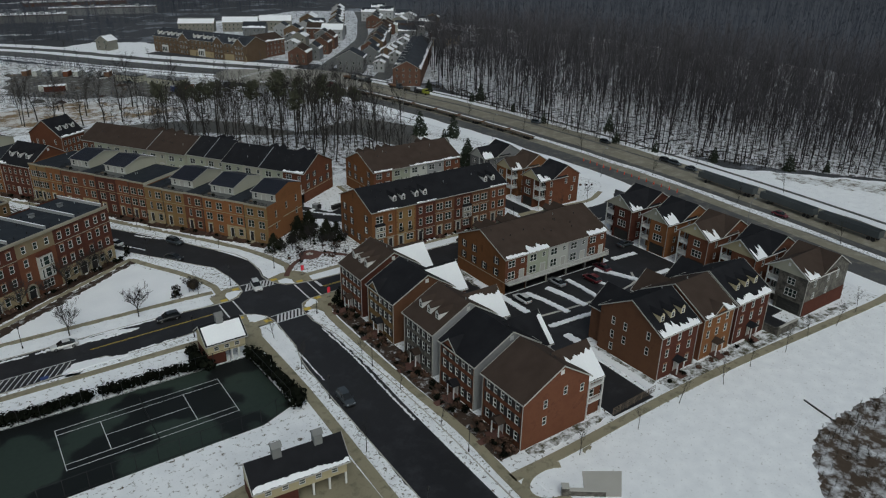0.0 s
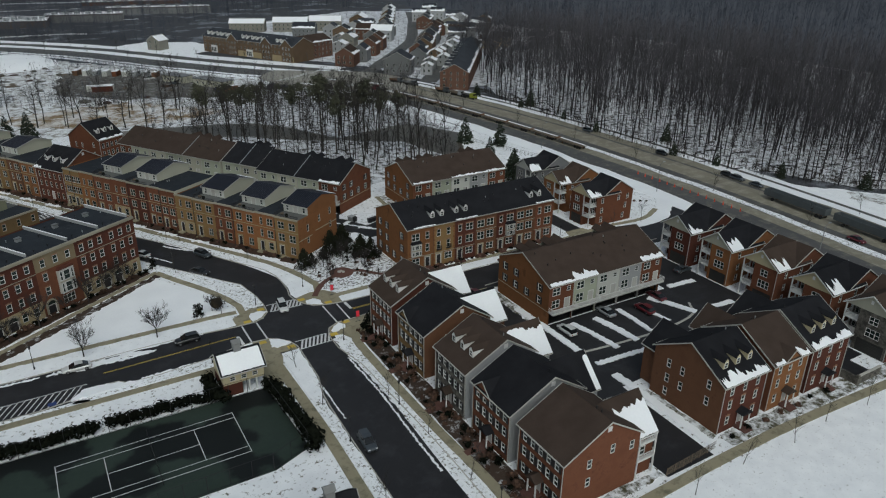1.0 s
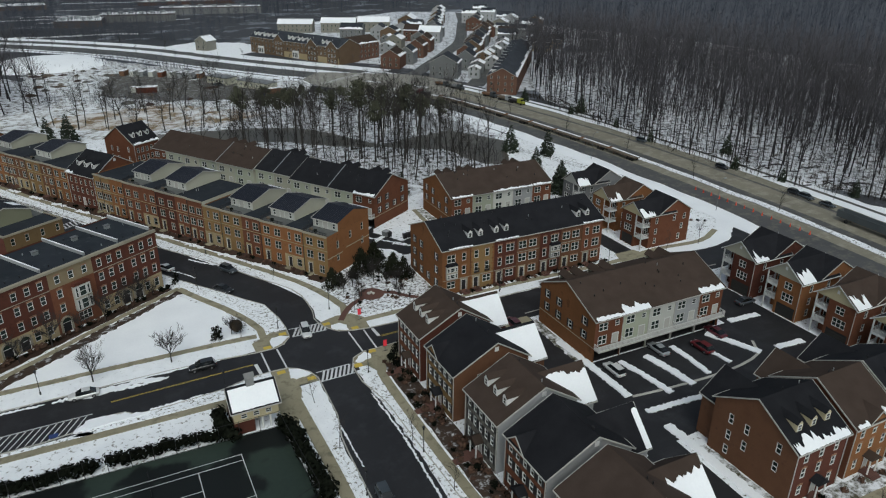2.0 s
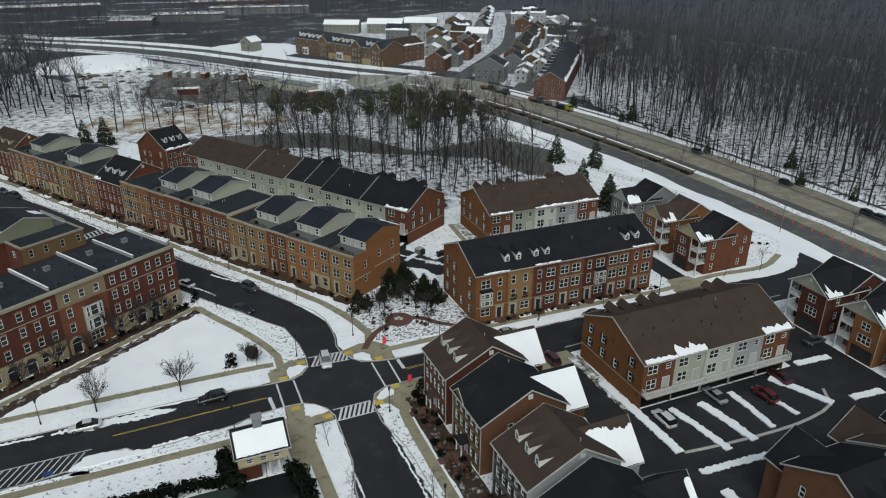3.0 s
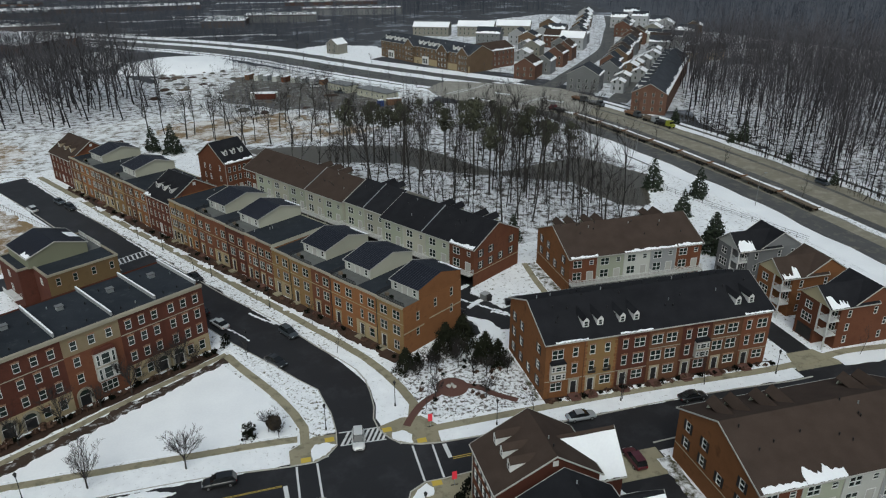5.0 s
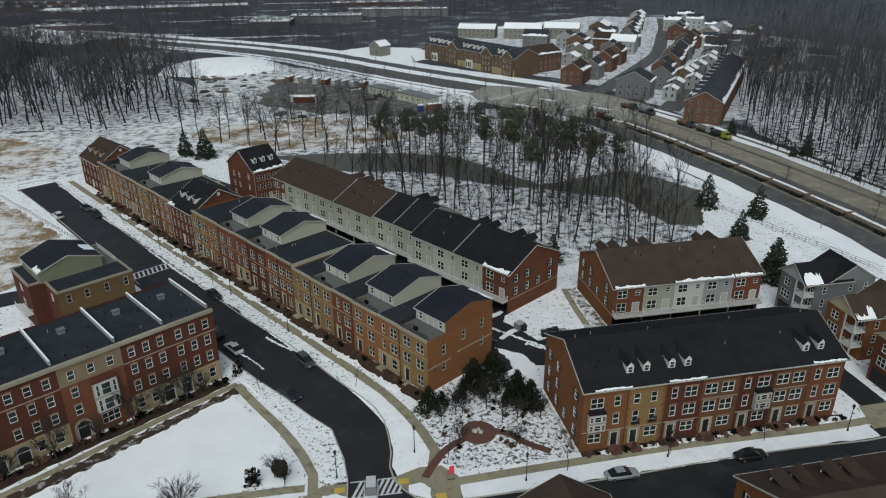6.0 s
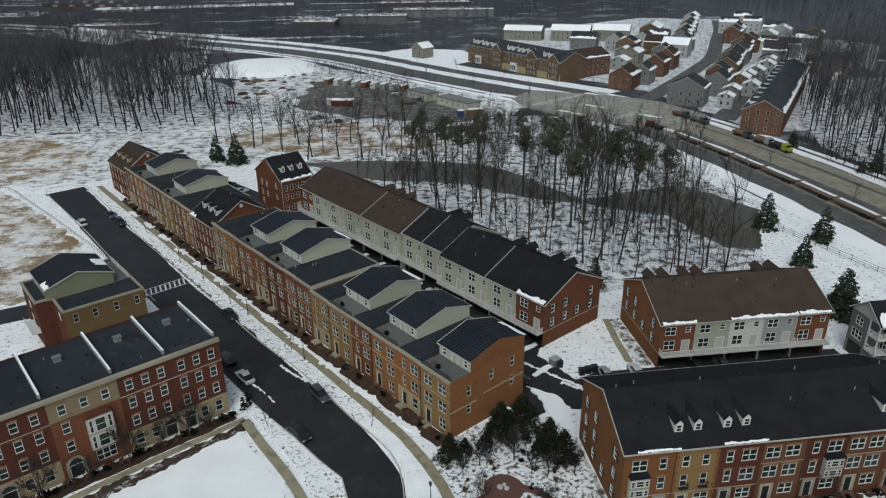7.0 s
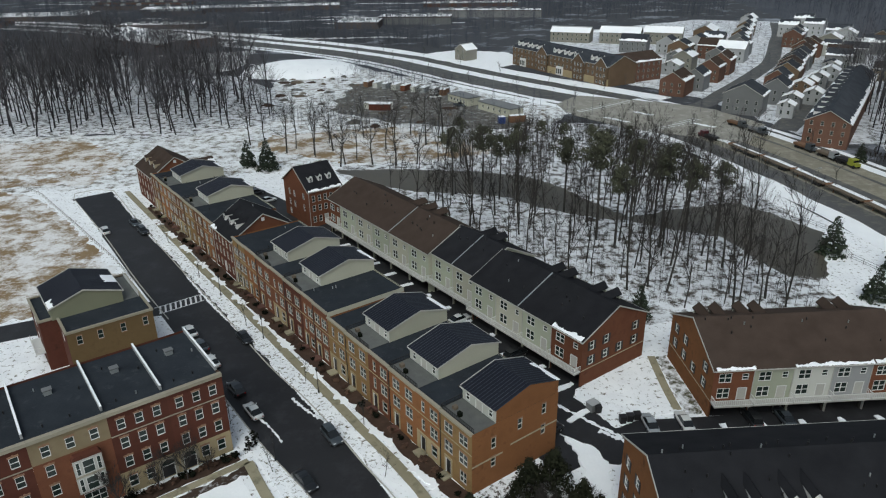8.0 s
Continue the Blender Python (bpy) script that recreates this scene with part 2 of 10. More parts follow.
GLASS = gloss("window_glass", (0.016, 0.026, 0.023), 0.05)
GLASS.node_tree.nodes["Principled BSDF"].inputs["Specular IOR Level"].default_value = 0.38
CAR_GLASS = gloss("car_glass", (0.012, 0.014, 0.016), 0.08)
TYRE = gloss("tyre_rubber", (0.012, 0.012, 0.012), 0.8)
RIM = gloss("alloy_rim", (0.4, 0.4, 0.42), 0.3, 0.9)
HEADLIGHT = gloss("headlight", (0.6, 0.62, 0.65), 0.15)
TAILLIGHT = gloss("taillight", (0.25, 0.01, 0.01), 0.25)
ORANGE = gloss("safety_orange", (0.65, 0.07, 0.03), 0.6)
PINK = gloss("safety_pink", (0.75, 0.04, 0.07), 0.6)
LIME = gloss("lime_paint", (0.24, 0.26, 0.03), 0.5)
BLUE = gloss("blue_tarp", (0.02, 0.045, 0.16), 0.5)
CAR_PAINT = {k: gloss("car_paint_" + k, v, 0.3, 0.2, 0.6) for k, v in dict(white=(0.62, 0.63, 0.63), black=(0.012, 0.013, 0.015), grey=(0.05, 0.06, 0.07), silver=(0.30, 0.32, 0.34), red=(0.11, 0.010, 0.016), blue=(0.03, 0.045, 0.075), maroon=(0.08, 0.012, 0.02)).items()}

# ---- building helpers ----
def thing(name, m, label="", category="", group="", kind=""):
    ob = new(name)
    ob.empty_display_size = 0.5
    ob.matrix_world = m
    return tagged(ob, label, category, group, kind)


def mesh_of(name, bm, *mats):
    me = bpy.data.meshes.new(name)
    bm.normal_update()
    bm.to_mesh(me)
    bm.free()
    for k in mats:
        me.materials.append(k)
    return me


def part(name, bm, material, parent=None, label="", m=None):
    """One mesh object under a thing or a part, or on its own."""
    me = bm if isinstance(bm, bpy.types.Mesh) else mesh_of(name, bm, *(material if isinstance(material, (list, tuple)) else [material]))
    ob = new(name, me)
    if parent:
        ob.parent = parent
    if m is not None:
        ob.matrix_basis = m
    if label:
        ob["label"] = label
    return ob


def hexa(bm, c, mi=0):
    """A solid from eight corners: four below, four above, each counter-clockwise from above."""
    v = [bm.verts.new(p) for p in c]
    for f in ((3, 2, 1, 0), (4, 5, 6, 7), (0, 1, 5, 4), (1, 2, 6, 5), (2, 3, 7, 6), (3, 0, 4, 7)):
        bm.faces.new([v[i] for i in f]).material_index = mi


def box(bm, x0, x1, y0, y1, z0, z1, mi=0, tx=0.0, ty=0.0):
    hexa(bm, [(x0, y0, z0), (x1, y0, z0), (x1, y1, z0), (x0, y1, z0), (x0 + tx, y0 + ty, z1), (x1 - tx, y0 + ty, z1), (x1 - tx, y1 - ty, z1), (x0 + tx, y1 - ty, z1)], mi)


def boxes(*bs):
    bm = bmesh.new()
    for b in bs:
        box(bm, *b)
    return bm


def beam(bm, p, q, w, h, mi=0):
    """A bar from p to q, w wide and h high, its top centre on the line."""
    p, q = Vector(p), Vector(q)
    d = (q - p).normalized()
    s = d.cross(Vector((0, 0, 1)))
    s = (s.normalized() if s.length > 1e-3 else Vector((1, 0, 0))) * (w / 2)
    u = s.cross(d).normalized() * h
    hexa(bm, [p - s - u, p + s - u, q + s - u, q - s - u, p - s, p + s, q + s, q - s], mi)


def tube(bm, pts, radii, n=6, mi=0):
    rings = []
    for i, (p, r) in enumerate(zip(pts, radii)):
        p = Vector(p)
        d = (Vector(pts[min(i + 1, len(pts) - 1)]) - Vector(pts[max(i - 1, 0)])).normalized()
        a = d.orthogonal().normalized()
        b = d.cross(a)
        rings.append([bm.verts.new(p + r * (math.cos(k * math.tau / n) * a + math.sin(k * math.tau / n) * b)) for k in range(n)])
    for r0, r1 in zip(rings, rings[1:]):
        for k in range(n):
            bm.faces.new((r0[k], r0[(k + 1) % n], r1[(k + 1) % n], r1[k])).material_index = mi
    if n > 3:
        bm.faces.new(rings[0][::-1]).material_index = mi
        bm.faces.new(rings[-1]).material_index = mi


def prism(bm, poly, z0, z1, mi=0):
    """An upright slab over a counter-clockwise outline."""
    lo, hi = [bm.verts.new((x, y, z0)) for x, y in poly], [bm.verts.new((x, y, z1)) for x, y in poly]
    n = len(poly)
    for f in [hi, lo[::-1]] + [(lo[i], lo[(i + 1) % n], hi[(i + 1) % n], hi[i]) for i in range(n)]:
        bm.faces.new(f).material_index = mi


def gable_prism(bm, x0, x1, y0, y1, z0, z1, mi=0):
    """A triangular block with its ridge along x."""
    ym = (y0 + y1) / 2
    v = [bm.verts.new(p) for p in ((x0, y0, z0), (x0, y1, z0), (x0, ym, z1), (x1, y0, z0), (x1, y1, z0), (x1, ym, z1))]
    for f in ((0, 2, 1), (3, 4, 5), (0, 3, 5, 2), (1, 2, 5, 4), (0, 1, 4, 3)):
        bm.faces.new([v[i] for i in f]).material_index = mi


def lattice(bm, xs, zs, hole, y0, y1, mi=0, place=None):
    """One welded slab in the x, z plane from y0 to y1, with the cells left out for which hole(i, j) is true."""
    vs = {}

    def vert(i, j, k):
        if (i, j, k) not in vs:
            p = (xs[i], y1 if k else y0, zs[j])
            vs[i, j, k] = bm.verts.new(place(*p) if place else p)
        return vs[i, j, k]

    def solid(i, j):
        return 0 <= i < len(xs) - 1 and 0 <= j < len(zs) - 1 and not hole(i, j)

    for i in range(len(xs) - 1):
        for j in range(len(zs) - 1):
            if not solid(i, j):
                continue
            fs = [(vert(i, j, 0), vert(i + 1, j, 0), vert(i + 1, j + 1, 0), vert(i, j + 1, 0)), (vert(i, j + 1, 1), vert(i + 1, j + 1, 1), vert(i + 1, j, 1), vert(i, j, 1))]
            if not solid(i - 1, j):
                fs.append((vert(i, j, 1), vert(i, j, 0), vert(i, j + 1, 0), vert(i, j + 1, 1)))
            if not solid(i + 1, j):
                fs.append((vert(i + 1, j, 0), vert(i + 1, j, 1), vert(i + 1, j + 1, 1), vert(i + 1, j + 1, 0)))
            if not solid(i, j - 1):
                fs.append((vert(i, j, 0), vert(i, j, 1), vert(i + 1, j, 1), vert(i + 1, j, 0)))
            if not solid(i, j + 1):
                fs.append((vert(i, j + 1, 1), vert(i, j + 1, 0), vert(i + 1, j + 1, 0), vert(i + 1, j + 1, 1)))
            for f in fs:
                bm.faces.new(f).material_index = mi


def sash(f, w, h, n, b=0.06, y0=-0.03, y1=0.12, mi=0):
    """A window frame: n lights wide, two high."""
    xs = [-w / 2]
    for k in range(n):
        a = -w / 2 + k * w / n
        xs += [a + (b if k == 0 else 0.04), a + w / n - (b if k == n - 1 else 0.04)]
    xs.append(w / 2)
    zs = [0, b, h / 2 - 0.025, h / 2 + 0.025, h - b, h]
    lattice(f, xs, zs, lambda i, j: i % 2 == 1 and j % 2 == 1, y0, y1, mi)


# windows: one frame mesh per size and style, with panes of their own
PROTO = {}


def window_meshes(w, h, style):
    key = (round(w, 2), round(h, 2), style)
    if key not in PROTO:
        f, g, x = bmesh.new(), bmesh.new(), None
        b = 0.06
        trim = CREAM if "c" in style else RAKE if "i" in style else WHITE
        n = 3 if w > 2.4 else 2 if w > 1.35 else 1
        sash(f, w, h, n)
        box(g, -w / 2 + b, w / 2 - b, 0.09, 0.10, b, h - b)
        if "l" in style:
            x = bmesh.new()
            lattice(x, [-w / 2 - 0.12, -0.11, 0.11, w / 2 + 0.12], [h + 0.003, h + 0.27, h + 0.38], lambda i, j: j == 1 and i != 1, -0.05, 0.06)
            x = mesh_of("lintel", x, ARCH)
        if "i" in style:
            x = bmesh.new()
            lattice(x, [-w / 2 - 0.05, -w / 2, w / 2, w / 2 + 0.05], [-0.12, 0, h, h + 0.2], lambda i, j: i == 1 and j == 1, -0.05, 0.05)
            x = mesh_of("surround", x, ARCH)
        sh = None
        if "s" in style:
            q = bmesh.new()
            box(q, -0.22, 0.22, -0.05, 0.0, 0, h)
            sh = mesh_of("shutter", q, BLACK)
        PROTO[key] = (mesh_of("window_frame", f, trim), mesh_of("pane", g, GLASS), x, sh)
    return PROTO[key]


def place_opening(house, m, w, h, style):
    """A window, door or garage door at the foot of an opening; m stands at its middle, y into the wall."""
    if style[0] == "v":
        return
    if style[0] == "d":
        ob = part("door", boxes((-w / 2 + 0.1, w / 2 - 0.1, 0.06, 0.12, 0.02, h - 0.12)), BLACK if "k" in style else RAKE, house, m=m)
        fr = bmesh.new()
        lattice(fr, [-w / 2, -w / 2 + 0.1, w / 2 - 0.1, w / 2], [0, h - 0.12, h], lambda i, j: i == 1 and j == 0, -0.04, 0.14)
        part("door_frame", fr, WHITE, ob)
        part("handle", boxes((w / 2 - 0.22, w / 2 - 0.17, 0.01, 0.06, 1.0, 1.12)), GALV, ob)
        return
    if style[0] == "o":
        q = bmesh.new()
        lattice(q, [-w / 2, -w / 2 + 0.08, -0.04, 0.04, w / 2 - 0.08, w / 2], sorted([k * h / 4 for k in range(5)] + [k * h / 4 + 0.06 for k in range(4)]), lambda i, j: i in (1, 3) and j % 2 == 1, 0.12, 0.16)
        # Style g stands for an open carport, its shade given as dark colour.
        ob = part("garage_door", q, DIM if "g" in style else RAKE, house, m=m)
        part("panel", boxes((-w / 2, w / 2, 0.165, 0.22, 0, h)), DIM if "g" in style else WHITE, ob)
        return
    fr, pane, lint, sh = window_meshes(w, h, style)
    ob = part("window", fr, None, house, m=m)
    part("pane", pane, None, ob)
    if lint:
        part(lint.name.split(".")[0], lint, None, ob)
    if sh:
        for s in (-1, 1):
            part("shutter", sh, None, ob, m=pose(s * (w / 2 + 0.24), 0, 0))


def arch(parent, x, w, z, ring, material, inner):
    """A round-headed surround of stones on a front wall, over a dark glazed head; x: its middle, z: the springing."""
    b, g = bmesh.new(), bmesh.new()
    n, r0, r1 = 12, w / 2, w / 2 + ring
    ins = [(x + r0, 0.05), (x + r0, z)] + [(x + r0 * math.cos(math.pi * k / n), z + r0 * math.sin(math.pi * k / n)) for k in range(1, n)] + [(x - r0, z), (x - r0, 0.05)]
    out = [(x + r1, 0.05), (x + r1, z)] + [(x + r1 * math.cos(math.pi * k / n), z + r1 * math.sin(math.pi * k / n)) for k in range(1, n)] + [(x - r1, z), (x - r1, 0.05)]
    rows = [[b.verts.new((p[0], yy, p[1])) for p, yy in ((i, -0.003), (i, -0.16), (o, -0.16), (o, -0.003))] for i, o in zip(ins, out)]
    for p, q in zip(rows, rows[1:]):
        for k in range(3):
            b.faces.new((p[k], p[k + 1], q[k + 1], q[k]))
    b.faces.new(rows[0])
    b.faces.new(rows[-1][::-1])
    bmesh.ops.recalc_face_normals(b, faces=b.faces)
    ob = part("door_surround", b, material, parent)
    lo, hi = [[g.verts.new((x + r0 * math.cos(math.pi * k / n), yy, z + r0 * math.sin(math.pi * k / n))) for k in range(n + 1)] for yy in (-0.05, -0.004)]
    g.faces.new(lo[::-1])
    for k in range(n):
        g.faces.new((lo[k], lo[k + 1], hi[k + 1], hi[k]))
    part("fanlight", g, inner, ob)
    return ob


def wall(house, x, y, ang, length, z0, z1, openings, material, gable=0.0, at=0.5, thick=0.25, name="wall", label=""):
    """A wall that starts at x, y and runs at ang degrees, its outer face to the right of that way, with real openings
    (s, z, w, h, style); gable: a pointed top of that height, its peak at that part of the length."""
    d = Vector((math.cos(radians(ang)), math.sin(radians(ang)), 0))
    o, n = Vector((x, y, 0)), Vector((d.y, -d.x, 0))
    ss, zs = {0.0, length}, {z0, z1}
    for s, z, w, h, st in openings:
        ss |= {round(s - w / 2, 3), round(s + w / 2, 3)}
        zs |= {round(z, 3), round(z + h, 3)}
    ss, zs = sorted(ss), sorted(zs)
    bm = bmesh.new()
    cache = {}

    def vert(i, j, k):
        if (i, j, k) not in cache:
            cache[i, j, k] = bm.verts.new(o + ss[i] * d + Vector((0, 0, zs[j])) - k * thick * n)
        return cache[i, j, k]

    def kept(i, j):
        if not (0 <= i < len(ss) - 1 and 0 <= j < len(zs) - 1):
            return None
        cs, cz = (ss[i] + ss[i + 1]) / 2, (zs[j] + zs[j + 1]) / 2
        return not any(abs(cs - s) < w / 2 and z < cz < z + h for s, z, w, h, st in openings)

    for i in range(len(ss) - 1):
        for j in range(len(zs) - 1):
            if kept(i, j):
                bm.faces.new((vert(i, j, 0), vert(i + 1, j, 0), vert(i + 1, j + 1, 0), vert(i, j + 1, 0)))
                bm.faces.new((vert(i, j + 1, 1), vert(i + 1, j + 1, 1), vert(i + 1, j, 1), vert(i, j, 1)))
                if kept(i - 1, j) is False:
                    bm.faces.new((vert(i, j, 1), vert(i, j, 0), vert(i, j + 1, 0), vert(i, j + 1, 1)))
                if kept(i + 1, j) is False:
                    bm.faces.new((vert(i + 1, j, 0), vert(i + 1, j, 1), vert(i + 1, j + 1, 1), vert(i + 1, j + 1, 0)))
                if kept(i, j - 1) is False:
                    bm.faces.new((vert(i, j, 0), vert(i, j, 1), vert(i + 1, j, 1), vert(i + 1, j, 0)))
                if kept(i, j + 1) is False:
                    bm.faces.new((vert(i, j + 1, 1), vert(i, j + 1, 0), vert(i + 1, j + 1, 0), vert(i + 1, j + 1, 1)))
    if gable:
        a, b, c = o + Vector((0, 0, z1)), o + length * d + Vector((0, 0, z1)), o + at * length * d + Vector((0, 0, z1 + gable))
        v = [bm.verts.new(p - k * thick * n) for k in (0, 1) for p in (a, b, c)]
        bm.faces.new(v[:3])
        bm.faces.new(v[5:2:-1])
        bm.faces.new((v[1], v[4], v[5], v[2]))
        bm.faces.new((v[0], v[2], v[5], v[3]))
    part(name, bm, material, house, label)
    for s, z, w, h, st in openings:
        q = o + s * d
        place_opening(house, pose(q.x, q.y, z, 0, 0, ang), w, h, st)


def shell(house, x0, x1, y0, y1, z0, z1, mats, opens, gables=None):
    """Four walls; mats and opens by side: f (front, low y), r (x1), b (y1), l (x0)."""
    gables = gables or {}
    for k, (x, y, a, n) in dict(f=(x0, y0, 0, x1 - x0), r=(x1, y0, 90, y1 - y0), b=(x1, y1, 180, x1 - x0), l=(x0, y1, 270, y1 - y0)).items():
        if mats.get(k) is None:
            continue
        g, at = gables.get(k, (0, 0.5))
        wall(house, x, y, a, n, z0, z1, opens.get(k, []), mats[k], g, at)


def gable_roof(house, x0, x1, y0, y1, ze, zr, material, axis="x", ridge=None, over=0.35, thick=0.2, trim=RAKE, ends=(1, 1), name="roof", eaves=(1, 1)):
    """Two slabs that meet at a ridge along axis; fascia boards along rakes and eaves."""
    sw = (lambda a, b, c: (a, b, c)) if axis == "x" else (lambda a, b, c: (b, a, c))
    if axis == "y":
        x0, x1, y0, y1 = y0, y1, x0, x1
    ym = ridge if ridge is not None else (y0 + y1) / 2
    xa, xb = x0 - over * ends[0], x1 + over * ends[1]
    ka, kb = (zr - ze) / (ym - y0), (zr - ze) / (y1 - ym)
    prof = [(y0 - over, ze - over * ka), (ym, zr), (y1 + over, ze - over * kb)]
    bm = bmesh.new()
    rings = []
    for xx in (xa, xb):
        rings.append([bm.verts.new(sw(xx, y, z)) for y, z in prof] + [bm.verts.new(sw(xx, y, z + thick)) for y, z in prof[::-1]])
    for k in range(6):
        bm.faces.new((rings[0][k], rings[0][(k + 1) % 6], rings[1][(k + 1) % 6], rings[1][k]))
    for r in rings:
        bm.faces.new((r[0], r[1], r[4], r[5]))
        bm.faces.new((r[1], r[2], r[3], r[4]))
    bmesh.ops.recalc_face_normals(bm, faces=bm.faces)
    ob = part(name, bm, material, house)
    for xx, en in ((xa, ends[0]), (xb, ends[1])):
        if en:
            fb = bmesh.new()
            d = 0.04
            q = [[(y, z + o) for (y, z), o in zip(prof, (0.225, 0.225, 0.225))] + [(y, z + o) for (y, z), o in zip(prof[::-1], (0.0, 0.0, 0.0))]]
            v0, v1 = [[fb.verts.new(sw(x_, y, z)) for y, z in q[0]] for x_ in (xx - abs(d), xx + abs(d))]
            for k in range(6):
                fb.faces.new((v0[k], v0[(k + 1) % 6], v1[(k + 1) % 6], v1[k]))
            for r in (v0, v1):
                fb.faces.new((r[0], r[1], r[4], r[5]))
                fb.faces.new((r[1], r[2], r[3], r[4]))
            bmesh.ops.recalc_face_normals(fb, faces=fb.faces)
            part("fascia", fb, trim, ob)
    for (y, z), s, en in ((prof[0], -1, eaves[0]), (prof[2], 1, eaves[1])):
        if en:
            gb = bmesh.new()
            beam(gb, sw(xa, y + s * 0.06, z + thick * 0.8), sw(xb, y + s * 0.06, z + thick * 0.8), 0.14, 0.16)
            part("gutter", gb, trim, ob)
    return ob


def snow_patch(parent, o, ex, ey, a, b, lo=0.0, ragged=0.35, seed=0, thick=0.07, full=False):
    """Snow left on a slope: from the eave line at o along ex for a metres, reaching up ey to b metres with a ragged melt line."""
    rnd = random.Random(seed)
    o, ex, ey = Vector(o), Vector(ex).normalized(), Vector(ey).normalized()
    n = ex.cross(ey).normalized()
    bm = bmesh.new()
    cols = max(3, int(a / 0.22))
    tops, bots = [], []
    v = 0.6
    for i in range(cols + 1):
        v = min(1, max(0.05, v + rnd.uniform(-ragged, ragged)))
        hi = b * (1 - ragged * (1 - v) * (0.06 if full else 1.6))
        tops.append(max(lo + 0.1, hi))
        bots.append(lo + rnd.uniform(-0.06, 0.06))
    rows = []
    for i in range(cols + 1):
        p = o + ex * (a * i / cols)
        rows.append([bm.verts.new(p + ey * bots[i] + n * 0.01), bm.verts.new(p + ey * (bots[i] + 0.06) + n * thick), bm.verts.new(p + ey * (tops[i] - 0.05) + n * thick), bm.verts.new(p + ey * tops[i] + n * 0.01)])
    for r0, r1 in zip(rows, rows[1:]):
        for k in range(3):
            bm.faces.new((r0[k], r1[k], r1[k + 1], r0[k + 1]))
    bm.faces.new(rows[0])
    bm.faces.new(rows[-1][::-1])
    return part("snow_patch", bm, SNOW, parent)


def railing(parent, x0, y0, x1, y1, z, h=1.0, step=0.5, material=WHITE, name="railing"):
    d = Vector((x1 - x0, y1 - y0, 0))
    n, L = max(2, int(d.length / step)), d.length
    e = d / L
    s = Vector((-e.y, e.x, 0))
    xs = [0.0]
    for k in range(n):
        w = 0.05 if k % 5 == 0 else 0.03
        xs += [L * k / n + w, L * (k + 1) / n - 0.02]
    xs = xs[:-1] + [L - 0.05, L]
    bm = bmesh.new()
    lattice(bm, xs, [z, z + 0.08, z + 0.16, z + h - 0.09, z + h], lambda i, j: i % 2 == 1 and j in (0, 2), -0.03, 0.03, 0, lambda a, b, c: Vector((x0, y0, 0)) + e * a + s * b + Vector((0, 0, c)))
    return part(name, bm, material, parent)


def dormer(roof, x, y, z, w=1.5, h=1.5, slope=0.5, material=BLACK_ROOF, cheek=CREAM, ang=0):
    """A gabled dormer whose face stands at x, y, z on a roof that rises along its y."""
    ob = part("dormer", bmesh.new(), cheek, roof, m=pose(x, y, z, 0, 0, ang))
    me = bmesh.new()
    dep = (h + 0.35) / slope
    gh = w * 0.55
    box(me, -w / 2, w / 2, 0, dep * 0.7, -0.15, h)
    gable_prism_y(me, -w / 2, w / 2, 0.0, dep, h, h + gh)
    ob.data = mesh_of("dormer", me, cheek)
    r = bmesh.new()
    for s in (-1, 1):
        e = w / 2 + 0.08
        lo = [(s * e, -0.08, h - 0.06), (0, -0.08, h + gh + 0.03), (0, dep + 0.5, h + gh + 0.03), (s * e, dep * 0.8, h - 0.06)]
        hexa(r, [Vector(p) for p in lo] + [Vector(p) + Vector((0, 0, 0.1)) for p in lo])
    bmesh.ops.recalc_face_normals(r, faces=r.faces)
    part("roof", r, material, ob)
    q = bmesh.new()
    sash(q, 0.72, 1.0, 1, 0.08, -0.05, 0.0)
    box(q, -0.29, 0.29, -0.012, -0.002, 0.07, 0.93, 1)
    part("window", mesh_of("window", q, WHITE, GLASS), None, ob, m=pose(0, -0.004, h - 1.08))
    return ob


def back_gable(h, x, y, z, w, hh, d, roofm, wallm):
    """A dormer of the far slope whose ridge stands a little above the main one."""
    b = bmesh.new()
    gable_prism_y(b, x - w / 2, x + w / 2, y + d - 0.3, y + d - 0.1, z - 1.6, z + hh - 0.1)
    ob = part("dormer", b, wallm, h)
    r = bmesh.new()
    for s in (-1, 1):
        e = w / 2 + 0.2
        lo = [(x + s * e, y + 0.5, z - 0.8), (x, y - 0.4, z + hh - 0.1), (x, y + d, z + hh - 0.1), (x + s * e, y + d, z - 0.75)]
        hexa(r, [Vector(p) for p in lo] + [Vector(p) + Vector((0, 0, 0.12)) for p in lo])
    bmesh.ops.recalc_face_normals(r, faces=r.faces)
    part("roof", r, roofm, ob)


def gable_prism_y(bm, x0, x1, y0, y1, z0, z1, mi=0):
    xm = (x0 + x1) / 2
    v = [bm.verts.new(p) for p in ((x0, y0, z0), (x1, y0, z0), (xm, y0, z1), (x0, y1, z0), (x1, y1, z0), (xm, y1, z1))]
    for f in ((0, 1, 2), (3, 5, 4), (1, 4, 5, 2), (0, 2, 5, 3), (0, 3, 4, 1)):
        bm.faces.new([v[i] for i in f]).material_index = mi


def cols(n, length, margin=1.2):
    return [margin + (length - 2 * margin) * (k + 0.5) / n for k in range(n)]


def grid(cs, zs, w, h, style):
    return [(s, z, w, h, style) for z in zs for s in cs]

